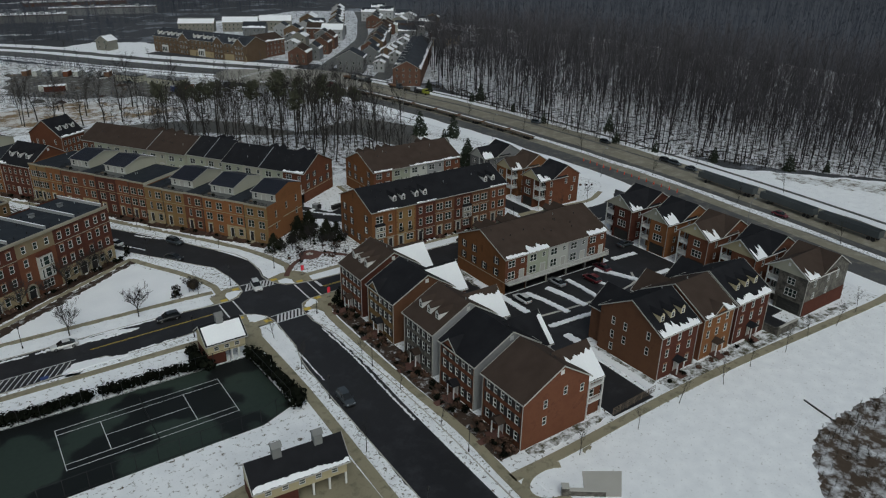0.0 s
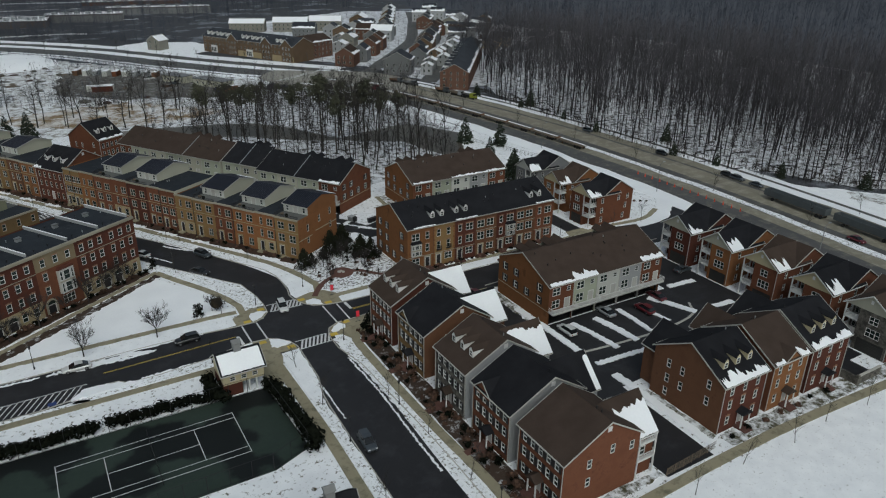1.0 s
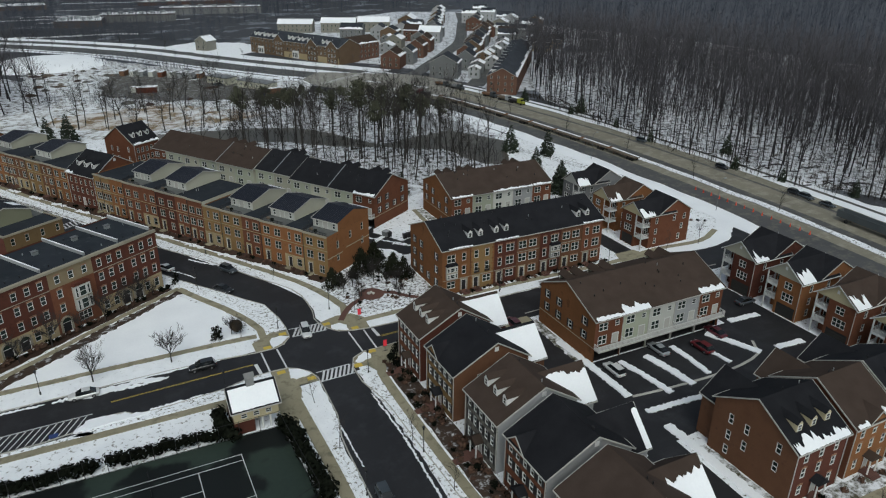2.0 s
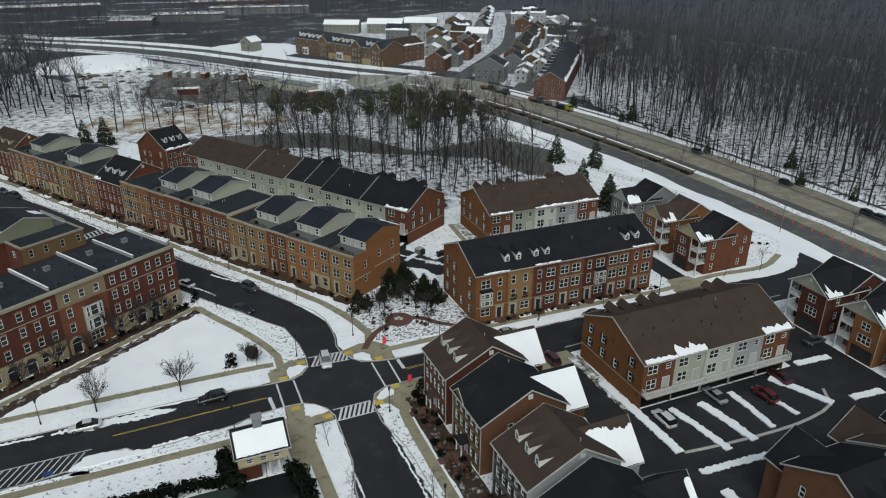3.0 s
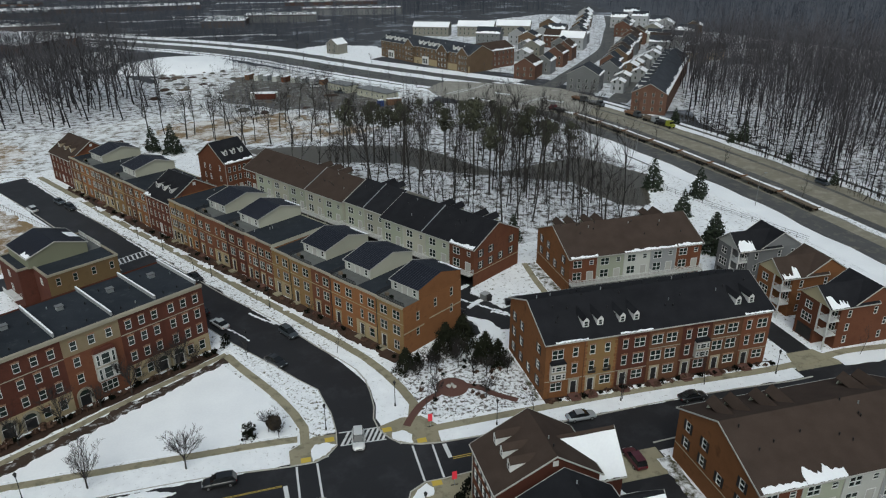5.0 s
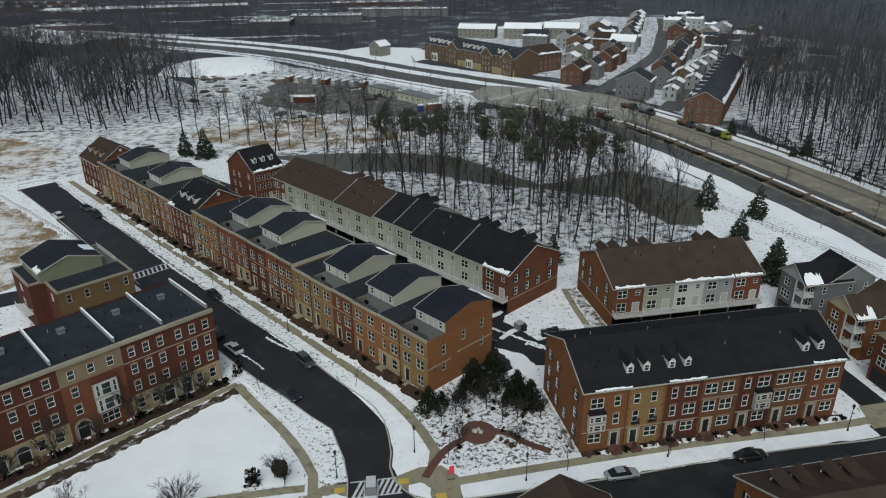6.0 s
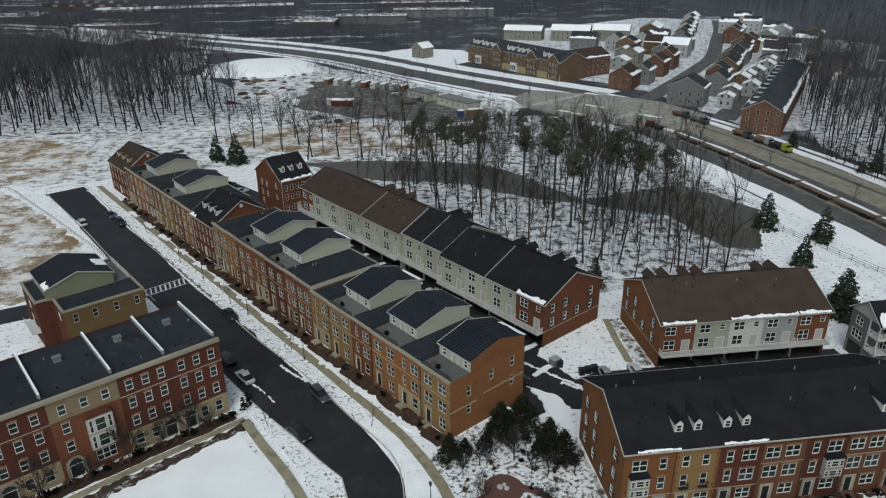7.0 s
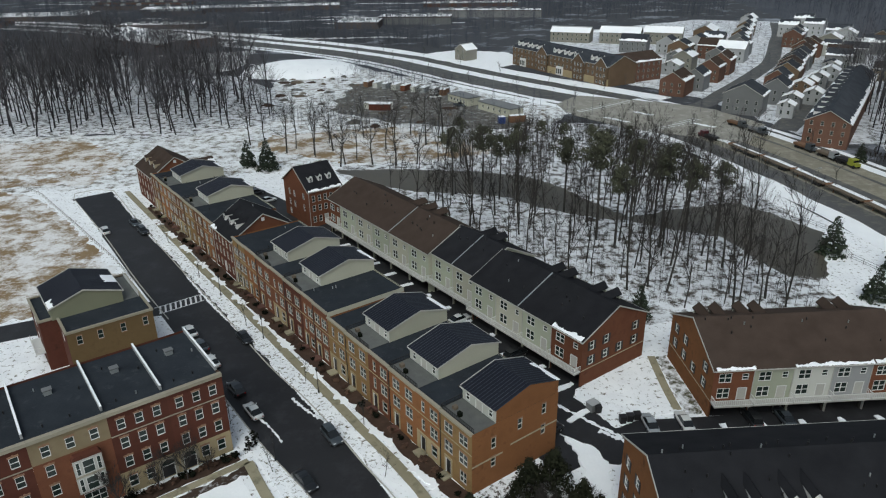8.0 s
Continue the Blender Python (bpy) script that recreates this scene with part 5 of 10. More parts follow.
    for dx in dormers:
        yy = rg * 0.22
        dormer(h, dx, yy, ze + yy * k + 0.15, 1.05, 1.2, k, roof, WHITE)
    k2 = (zr - ze) / (depth - rg)
    for dx in rear:
        back_gable(h, dx, rg + 1.5, zr - 0.62, 1.7, 0.3, 4.2, roof, SIDING_C)
    vents(h, [(rnd.uniform(1, length - 1), yy, ze + yy * k + 0.2) for yy in [rg * rnd.uniform(0.35, 0.97) for _ in range(int(length / 2.2))]])
    if balcony:
        x = 0.0
        for w, mt, st in units:
            b = part("balcony", boxes((x + 0.05, x + w - 0.05, -balcony, -0.004, 2.76, 2.95)), RAKE, h)
            railing(b, x + 0.1, -balcony + 0.08, x + w - 0.1, -balcony + 0.08, 2.95, 1.05, 0.3)
            railing(b, x + 0.1, -balcony + 0.1, x + 0.1, -0.05, 2.95, 1.05, 0.3)
            x += w
        railing(b, x - 0.1, -balcony + 0.1, x - 0.1, -0.05, 2.95, 1.05, 0.3)
    return h


GR = "gabled townhouse rows"
gable_row(pose(89.2, 103.4, 0), 30.4, 17.0, 8.5, 12.3, [(6.1, RED_BRICK, "w"), (6.1, SIDING_S, "w"), (6.1, SIDING_W, "w"), (6.0, SIDING_G, "w"), (6.1, RED_BRICK, "w")], BROWN_ROOF, ORANGE_BRICK, "brick townhouse row with brown roof and white balconies over garages", ridge=8.8, balcony=1.5, group=GR, snow=((0.2, 6.3, 0.9), (6.4, 12.2, 2.3), (24.4, 30.3, 1.5)), seed=3, rear=(3, 5.6, 9.6, 12.2, 24.0, 26.6), back=ORANGE_BRICK)
gable_row(pose(95.2, 169.8, 0), 30.4, 17.0, 8.5, 12.3, [(6.1, RED_BRICK, "w"), (6.1, SIDING_S, "w"), (6.1, SIDING_W, "w"), (6.0, SIDING_G, "w"), (6.1, RED_BRICK, "w")], BROWN_ROOF, ORANGE_BRICK, "brick and siding townhouse row with brown roof beside the woods", ridge=8.8, balcony=1.5, group=GR, snow=((0.2, 6.1, 0.8), (12.2, 24.3, 0.8), (24.6, 30.3, 0.9)), seed=5, rear=(3, 5.6, 9.6, 12.2, 24.0, 26.6), back=ORANGE_BRICK)
gable_row(pose(76.6, 138.0, 0), 41.2, 16.0, 10.4, 14.0, [(6.6, ORANGE_BRICK, "wl"), (5.8, TAN_BRICK, "wl"), (5.7, DARK_BRICK, "wl"), (5.9, BROWN_BRICK, "wl"), (5.7, DARK_BRICK, "wl"), (5.8, BROWN_BRICK, "wl"), (5.7, RED_BRICK, "wl")], BLACK_ROOF, ORANGE_BRICK, "brick townhouse row with black roof and small white dormers", group=GR, dormers=(7.4, 9.9, 13.8, 16.3, 35.4, 37.9), bays=(0, 4), seed=7, snow=((1.5, 7, 0.35), (12.6, 18.4, 0.4), (35.6, 41, 0.5)))
for i in range(22):
    vents(bpy.data.objects["townhouse_row.002"], [(1.5 + i * 1.8 + 0.7 * math.sin(i * 2.3), 8.3 + 0.6 * (i % 3), 14.1 - 0.25 * (i % 3))])
gable_row(row_pose(36.2, 29.2), 27.9, 15.6, 8.6, 12.4, [(7.0, SIDING_S, "w"), (7.0, SIDING_C, "w"), (7.0, SIDING_S, "w"), (6.9, RED_BRICK, "w")], BLACK_ROOF, RED_BRICK, "siding townhouse row with black roof and a brick end", balcony=1.5, group=GR, snow=((21.3, 27.8, 1.0),), seed=9, rear=(10, 13, 20, 23), split=(13.0,), back=RED_BRICK)
gable_row(row_pose(50.2, 30.2), 13.8, 15.2, 8.9, 12.7, [(6.9, SIDING_S, "w"), (6.9, SIDING_C, "w")], BLACK_ROOF, SIDING_C, "sage siding townhouse pair with black roof", balcony=1.5, group=GR, seed=11, rear=(4, 7), split=(6.9,), endwin="")
gable_row(row_pose(92.0, 29.4), 41.6, 15.4, 8.8, 12.6, [(5.6, RED_BRICK, "w")] + [(7.2, SIDING_S, "w"), (7.2, SIDING_C, "w")] * 2 + [(7.2, SIDING_S, "w")], BROWN_ROOF, SIDING_C, "long siding townhouse row with brown roof by the pond", balcony=1.5, group=GR, seed=13, split=(27.2,), rear=(22, 26, 30), endwin="")


# the front row: flat roofs, brick fronts, set-back top rooms
def flat_row(m, units, depth, zt, label, group, right=ORANGE_BRICK, left=ORANGE_BRICK, right_open=(), brick_end=False, seed=0):
    """units: (width, brick of the first bay, brick of the second bay, set-back top room or not)."""
    rnd = random.Random(seed)
    h = thing("townhouse_row", m, label, "townhouse row", group)
    x = 0.0
    total = sum(u[0] for u in units)
    for i, (w, ma, mb, pent) in enumerate(units):
        a = w * 0.46
        narrow = [(a * 0.3, 7.0, 0.75, 1.75, "wi"), (a * 0.74, 7.0, 1.75, 1.75, "wi"), (a * 0.3, 3.9, 0.75, 1.85, "wi"), (a * 0.74, 3.9, 1.75, 1.85, "wi"), (a * 0.28, 0.3, 1.2, 2.5, "dk"), (a * 0.74, 0.9, 1.35, 1.8, "wi")]
        b = w - a
        wide = [(b * 0.27, 7.0, 1.8, 1.75, "wi"), (b * 0.74, 7.0, 1.8, 1.75, "wi"), (b * 0.27, 3.9, 1.8, 1.85, "wi"), (b * 0.74, 3.9, 1.8, 1.85, "wi"), (b * 0.26, 0.3, 1.2, 2.5, "dk"), (b * 0.74, 0.9, 1.4, 1.85, "wi")]
        if i % 2 == 0:
            wall(h, x, 0, 0, a - 0.002, 3.3, zt, narrow[:4], ma)
            wall(h, x, 0, 0, a - 0.002, 0, 3.3, narrow[4:], CREAM_STONE)
        else:
            wall(h, x, 0, 0, a - 0.002, 0, zt, narrow, ma)
        wall(h, x + a, 0, 0, b - 0.002, 0, zt - 0.12, wide, mb)
        for x0, x1, o in ((x, x + a, 0.0), (x + a, x + w, -0.12)):
            part("cornice", boxes((x0 + 0.01, x1 - 0.01, -0.22, 0.26, zt - 0.12 + o, zt + 0.2 + o)), CORNICE, h)
            part("string_course", boxes((x0 + 0.02, x1 - 0.02, -0.06, -0.003, 6.34, 6.48)), CREAM_STONE, h)
        for s in (x + a * 0.28, x + a + b * 0.26):
            db = bmesh.new()
            lattice(db, [s - 0.85, s - 0.6, s + 0.6, s + 0.85], [0.3, 2.8, 3.15], lambda i, j: i == 1 and j == 0, -0.09, -0.003)
            part("door_surround", db, CREAM_STONE, h)
            part("door_step", boxes((s - 0.8, s + 0.8, -1.4, -0.1, 0, 0.35)), PAVER if i % 2 else CONCRETE, h)
        downpipe(h, x + a, 0, zt - 0.4, 0, -0.07, BLACK)
        part("roof", boxes((x + 0.003, x + w - 0.003, 0.28, depth, zt - 0.5, zt - 0.15 + 0.03 * (i % 3))), FLAT_ROOF, h)
        last = i == len(units) - 1
        if pent:
            px0, px1, py0, py1 = x + w * 0.44, x + w - 0.02, 4.0, depth - 0.1
            ry = py0 + 0.52 * (py1 - py0)
            pw = px1 - px0
            z1 = zt + 1.9
            wall(h, px0, py0, 0, pw, zt - 0.2, z1 - 0.1, [(pw * 0.16, zt + 0.3, 0.8, 1.3, "w"), (pw * 0.5, zt - 0.1, 1.5, 1.8, "d"), (pw * 0.84, zt + 0.3, 0.8, 1.3, "w")], SIDING_W)
            wall(h, px1, py0, 90, py1 - py0, zt - 0.2 if not last else zt, z1, [], right if (last and brick_end) else SIDING_C, 1.5, 0.52)
            wall(h, px1, py1, 180, pw, zt - 0.2, z1, [], SIDING_C)
            wall(h, px0, py1, 270, py1 - py0, zt - 0.2, z1, [], SIDING_C, 1.5, 0.48)
            r = gable_roof(h, px0, px1, py0, py1, z1, z1 + 1.55, METAL_ROOF, ridge=ry, over=0.25, thick=0.12, ends=(1, 0 if last and brick_end else 1))
            k1, k2 = 1.55 / (ry - py0), 1.55 / (py1 - ry)
            n = int(pw / 0.5)
            for j in range(n + 1):
                sm = bmesh.new()
                xx = px0 - 0.15 + j * (pw + 0.2) / n
                pts = [(xx, py0 - 0.25, z1 - 0.25 * k1 + 0.12), (xx, ry, z1 + 1.67), (xx, py1 + 0.25, z1 - 0.25 * k2 + 0.12)]
                tube(sm, pts, [0.04, 0.04, 0.04], 4)
                part("seam", sm, SEAM, r)
            if i % 2 == 0 or last:
                snow_patch(r, (px1 + 0.1, py1 + 0.22, z1 - 0.22 * k2 + 0.12), (-1, 0, 0), (0, -1, k2), pw * 0.75, 0.9, seed=seed + i)
            tb = part("terrace", boxes((px0, px1 - 0.05, 0.3, py0 - 0.004, zt - 0.08, zt - 0.02)), DECK, h)
            railing(tb, px0, 0.36, px1 - 0.1, 0.36, zt - 0.02, 0.75, 0.4, BLACK)
            railing(tb, px0, 0.4, px0, py0 - 0.1, zt - 0.02, 0.75, 0.4, BLACK)
            part("chair", boxes((px0 + 1.0, px0 + 1.6, 1.4, 2.0, zt - 0.02, zt + 0.5)), WOOD, tb)
            part("planter", boxes((px0 + 2.6, px0 + 3.2, 1.0, 1.5, zt - 0.02, zt + 0.6)), HEDGE, tb)
        vents(h, [(x + rnd.uniform(0.5, w * 0.4), rnd.uniform(2, depth - 1), zt - 0.1) for _ in range(3)])
        x += w
    wall(h, x, 0, 90, depth, 0, zt, list(right_open), right)
    wall(h, x, depth, 180, x, 0, zt, [], SIDING_C)
    wall(h, 0, depth, 270, depth, 0, zt, [], left)
    if brick_end:
        part("string_course", boxes((x + 0.003, x + 0.06, 0.02, 5.2, 4.4, 4.62)), CREAM, h)
        part("string_course", boxes((x + 0.003, x + 0.06, 6.6, depth - 0.02, 5.0, 5.22)), CREAM, h)
    return h


FR = "flat-roofed townhouse rows"
END_OPEN = [(3.6, 6.0, 0.8, 1.7, "wi"), (8.2, 6.9, 0.8, 1.7, "wi"), (12.6, 7.4, 0.8, 1.7, "wi"), (3.6, 3.0, 0.8, 1.6, "wi"), (12.6, 4.0, 0.8, 1.6, "wi")]
flat_row(row_pose(38.1), [(12.8, TAN_BRICK, TAN_BRICK, 1), (12.8, RED_BRICK, ORANGE_BRICK, 1), (12.5, ORANGE_BRICK, TAN_BRICK, 1)], 15.3, 9.8, "three-storey brick townhouse row with flat roof and set-back top rooms", FR, right_open=END_OPEN, brick_end=True)
flat_row(row_pose(79.4), [(6.4, TAN_BRICK, TAN_BRICK, 0), (12.2, ORANGE_BRICK, RED_BRICK, 1), (13.0, RED_BRICK, DARK_BRICK, 1), (9.68, RED_BRICK, RED_BRICK, 0)], 15.3, 10.5, "red brick townhouse row with cream stone bays and flat roof", FR, right=SIDING_C, seed=2)
flat_row(row_pose(136.4), [(13.2, BROWN_BRICK, ORANGE_BRICK, 1), (6.5, ORANGE_BRICK, BROWN_BRICK, 0), (13.0, BROWN_BRICK, TAN_BRICK, 1), (12.5, BROWN_BRICK, ORANGE_BRICK, 0)], 15.3, 9.8, "far brown brick townhouse row with flat roof", FR, right=BROWN_BRICK, seed=3)


def house(m, w, d, ze, zr, front, side, roof, label, openf, openr, dormers=0, wing=None, ridge=None, group="", snow=(), openl=(), seed=0, door=None, peak=None, dcheek=CREAM):
    """A house with its ridge along the front; wing: (x0, x1, depth, ze, zr, snow share) behind, its ridge running back."""
    rnd = random.Random(seed)
    h = thing("house", m, label, "house", group)
    rg = ridge if ridge is not None else d / 2
    k = (zr - ze) / rg
    wall(h, 0, 0, 0, w, 0, ze, openf, front)
    wall(h, w, 0, 90, d, 0, ze, openr, side, zr - ze, rg / d)
    wall(h, w, d, 180, w, 0, ze, [], side)
    wall(h, 0, d, 270, d, 0, ze, list(openl), side, zr - ze, 1 - rg / d)
    r = gable_roof(h, 0, w, 0, d, ze, zr, roof, ridge=rg)
    for x in (0.06, w - 0.06):
        downpipe(h, x, 0, ze - 0.2)
    part("vent", boxes((w + 0.003, w + 0.06, rg - 0.35, rg + 0.35, zr - 1.5, zr - 0.75)), WHITE, h)
    for i in range(dormers):
        yy = rg * 0.3
        dormer(h, w * (0.22 + 0.28 * i), yy, ze + yy * k + 0.15, 1.1, 1.25, k, roof, dcheek)
    for a, b, up in snow:
        snow_patch(r, (a, -0.35, ze - 0.35 * k + 0.2), (1, 0, 0), (0, 1, k), b - a, up, seed=seed + int(a * 10), ragged=0.45)
    if peak:
        gw = 3.4
        wall(h, peak - gw / 2, -0.15, 0, gw, ze - 0.9, ze + 0.1, [], front, gw * 0.42, 0.5, 0.2, "gable")
        gable_roof(h, peak - gw / 2, peak + gw / 2, -0.15, rg * 0.62, ze + 0.12, ze + 0.1 + gw * 0.45, roof, axis="y", over=0.25, thick=0.14, ends=(1, 0))
    if door:
        portico(h, door, roofm=roof)
    vents(h, [(rnd.uniform(1, w - 1), rg * 1.05, zr) for _ in range(2)])
    if wing:
        x0, x1, wd, wze, wzr, share = wing
        y1 = d + wd
        wall(h, x1, d, 90, wd, 0, wze, [(wd - 2, 3.4, 1.0, 1.5, "w")], side)
        wall(h, x1, y1, 180, x1 - x0, 0, wze, [((x1 - x0) / 2, 0.05, (x1 - x0) * 0.7, 2.3, "o")], side, wzr - wze, 0.5)
        wall(h, x0, y1, 270, wd, 0, wze, [], side)
        wr = gable_roof(h, x0, x1, rg + 0.5, y1, wze, wzr, roof, axis="y", ends=(0, 1))
        kk = (wzr - wze) / ((x1 - x0) / 2)
        if share:
            run = math.hypot((x1 - x0) / 2, wzr - wze)
            sd = y1 + 0.3 - rg - 0.6
            cut = {20: 1.0, 21: 1.0, 22: 0.97, 24: 0.96}.get(seed, 0.95)
            snow_patch(wr, (x1 + 0.33, y1 + 0.33 - sd * share, wze - 0.33 * kk + 0.2), (0, 1, 0), (-1, 0, kk), sd * share, run * cut, seed=seed, full=cut == 1.0, ragged=0.2)
    return h


def front_openings(w, style, door="d", zs=(1.2, 4.1, 6.6), n=5):
    out = []
    for i, z in enumerate(zs):
        for j, s in enumerate(cols(n, w, 0.5)):
            out.append((s, 0.5, 1.15, 2.4, door) if i == 0 and j == n // 2 else (s, z, 0.85, 1.6, style))
    return out


SIDE5 = [(4.4, 6.0, 0.8, 1.5, "w"), (8.4, 7.0, 0.8, 1.5, "w"), (12.0, 6.2, 0.8, 1.5, "w"), (4.4, 3.0, 0.8, 1.5, "w")]
SIDE8 = [(3.2, 6.2, 0.8, 1.6, "w"), (6.0, 6.2, 0.8, 1.6, "w"), (11.2, 6.8, 0.8, 1.6, "w"), (3.2, 3.4, 0.8, 1.6, "w"), (6.0, 3.4, 0.8, 1.6, "w"), (11.2, 3.8, 0.8, 1.6, "w"), (3.2, 0.9, 0.8, 1.5, "w")]
STREET = [
    (120.6, 9.0, RED_BRICK, DARK_BRICK, BROWN_ROOF, 3, 1.0, None, "red brick house with brown roof and three dormers"),
    (109.0, 9.6, TAN_BRICK, BROWN_BRICK, BLACK_ROOF, 0, 0.8, 2.6, "tan brick house with black roof and front gable"),
    (95.6, 9.2, STONE, SIDING_G, BROWN_ROOF, 3, 0.85, None, "grey stone house with brown roof and three dormers"),
    (84.2, 9.6, RED_BRICK, SIDING_G, BLACK_ROOF, 0, 0.1, 2.8, "red brick house with grey siding end and black roof"),
    (72.4, 9.6, RED_BRICK, RED_BRICK, BROWN_ROOF, 0, 0.62, None, "red brick corner house with brown roof"),
]
for i, (yn, w, fr, sd, rf, dm, sh, pk, lb) in enumerate(STREET):
    house(pose(59.2, yn, 0, 0, 0, -90), w, 13.4, 8.6, 12.5, fr, sd, rf, lb, front_openings(w, "ws"), SIDE5 if i == 4 else [(4.5, 6.2, 0.9, 1.5, "w")], dormers=dm, wing=(0.3, w - 0.7, 3.7, 7.0, 11.2, sh), ridge=7.4, group="houses along the street", seed=20 + i, door=w / 2, peak=pk, dcheek=WHITE)

pr = thing("porch", pose(72.9, 62.9, 0), "white two-storey timber porch behind the corner house", "porch")
for z in (3.0, 5.9):
    fl = part("porch_floor", boxes((0, 3.4, 0, 2.6, z - 0.2, z)), WHITE, pr)
    railing(fl, 0.05, 0.05, 3.35, 0.05, z, 1.0, 0.3)
    railing(fl, 3.35, 0.1, 3.35, 2.55, z, 1.0, 0.3)
for x in (0.1, 3.3):
    part("post", boxes((x - 0.1, x + 0.1, 0.0, 0.2, 0, 7.0)), WHITE, pr)
part("post", boxes((3.2, 3.4, 2.4, 2.6, 0, 7.0)), WHITE, pr)

SOUTH = [
    (91.0, 9.9, DARK_BRICK, BROWN_BRICK, BLACK_ROOF, 3, None, "dark brick house with black roof and three snowy dormers", ((0, 9.9, 2.4),)),
    (102.6, 8.8, ORANGE_BRICK, RED_BRICK, BROWN_ROOF, 0, 4.4, "orange brick house with brown roof and small gable", ((0.2, 2.4, 1.6), (6.4, 8.6, 1.8))),
    (112.6, 10.2, DARK_BRICK, DARK_BRICK, BLACK_ROOF, 3, None, "dark red brick house with black roof and three dormers", ((0, 10.2, 1.5),)),
]
for i, (x0, w, fr, sd, rf, dm, pk, lb, sn) in enumerate(SOUTH):
    house(pose(x0, 63.8, 0), w, 14.0, 8.8, 12.8, fr, sd, rf, lb, front_openings(w, "wl", n=3), SIDE8, openl=SIDE8, dormers=dm, wing=(1.2, w - 0.4, 3.4, 7.0, 10.4, 0), ridge=7.0, group="houses along the footpath", snow=sn, seed=40 + i, door=w / 2, peak=pk, dcheek=SIDING_T)


def porch_house(m, w, d, wallm, roof, gablem, label, seed=0, side=None):
    """A house with a gabled front bay, stacked porches at a corner and a garage below."""
    h = thing("house", m, label, "house", "porch houses by the highway")
    ze = 8.4
    side = side or wallm
    pw = 2.7
    wall(h, pw, 0, 0, w - pw, 0, ze, [((w - pw) * 0.5, 0.05, (w - pw) * 0.8, 2.6, "og"), ((w - pw) * 0.5, 3.5, 2.6, 1.7, "w"), ((w - pw) * 0.45, 6.1, 1.7, 1.5, "w")], wallm)
    wall(h, pw, 2.4, 270, 2.4, 0, ze, [], wallm)
    wall(h, 0, 2.4, 0, pw, 0, ze, [(pw / 2, 3.1, 1.4, 2.1, "w"), (pw / 2, 5.9, 1.4, 2.0, "w")], wallm)
    wall(h, w, 0, 90, d, 0, ze, [(3.0, 6.1, 0.8, 1.5, "w"), (8.0, 6.1, 0.8, 1.5, "w"), (11.5, 6.1, 0.8, 1.5, "w"), (3.0, 3.4, 0.8, 1.5, "w"), (8.0, 3.4, 0.8, 1.5, "w"), (3.0, 0.9, 0.8, 1.5, "w")], side)
    wall(h, w, d * 0.34, 90, d * 0.66, ze + 0.003, ze + 0.04, [], side, 2.85, 0.515, 0.25, "gable")
    wall(h, 0, d, 270, d * 0.66, ze + 0.003, ze + 0.04, [], side, 2.85, 0.485, 0.25, "gable")
    wall(h, w, d, 180, w, 0, ze, [], wallm)
    wall(h, 0, d, 270, d - 2.4, 0, ze, [], side)
    wall(h, 0, -0.02, 0, w, ze, ze + 0.15, [], gablem, 2.95, 0.5, 0.2, "gable")
    gable_roof(h, 0, w, 0, d * 0.66, ze + 0.15, ze + 3.1, roof, axis="y", over=0.4, trim=WHITE)
    gable_roof(h, 0, w, d * 0.34, d, ze, ze + 3.0, roof, ridge=d * 0.68, over=0.3)
    part("vent", boxes((w / 2 - 0.25, w / 2 + 0.25, -0.06, -0.023, ze + 1.5, ze + 2.2)), WHITE, h)
    k = 2.95 / (w / 2)
    snow_patch(h, (w + 0.36, 0.0, ze + 0.15 - 0.36 * k + 0.2), (0, 1, 0), (-1, 0, k), 3.6, 3.2, seed=seed, ragged=0.5)
    for z in (2.95, 5.8):
        b = part("porch", boxes((0, pw - 0.004, 0, 2.396, z - 0.25, z)), WHITE, h)
        railing(b, 0.08, 0.08, pw - 0.1, 0.08, z, 1.0, 0.3)
        railing(b, 0.08, 2.3, 0.08, 0.12, z, 1.0, 0.3)
    if wallm is STONE:
        part("plinth", boxes((w + 0.003, w + 0.12, 0.02, d - 0.02, 0, 3.3)), DARK_BRICK, h)
    part("post", boxes((0.0, 0.22, 0.0, 0.22, 0, ze - 0.03)), WHITE, h)
    part("post", boxes((0.0, 0.22, 2.17, 2.39, 0, ze - 0.03)), WHITE, h)
    downpipe(h, w - 0.06, 0, ze - 0.2)
    return h


EAST = [(117.0, 8.4, DARK_BRICK, BLACK_ROOF, SIDING_C), (105.4, 8.0, ORANGE_BRICK, BLACK_ROOF, SIDING_C), (94.2, 8.2, RED_BRICK, BROWN_ROOF, SIDING_T), (82.8, 8.6, RED_BRICK, BLACK_ROOF, SIDING_T), (71.4, 9.0, STONE, BROWN_ROOF, SIDING_C)]
for i, (yn, w, mt, rf, gm) in enumerate(EAST):
    porch_house(pose(134.2, yn, 0, 0, 0, -90), w, 15.5, mt, rf, gm, "brick house with cream gable and white stacked porches" if mt != STONE else "grey stone house with cream gable and white porches", seed=60 + i)


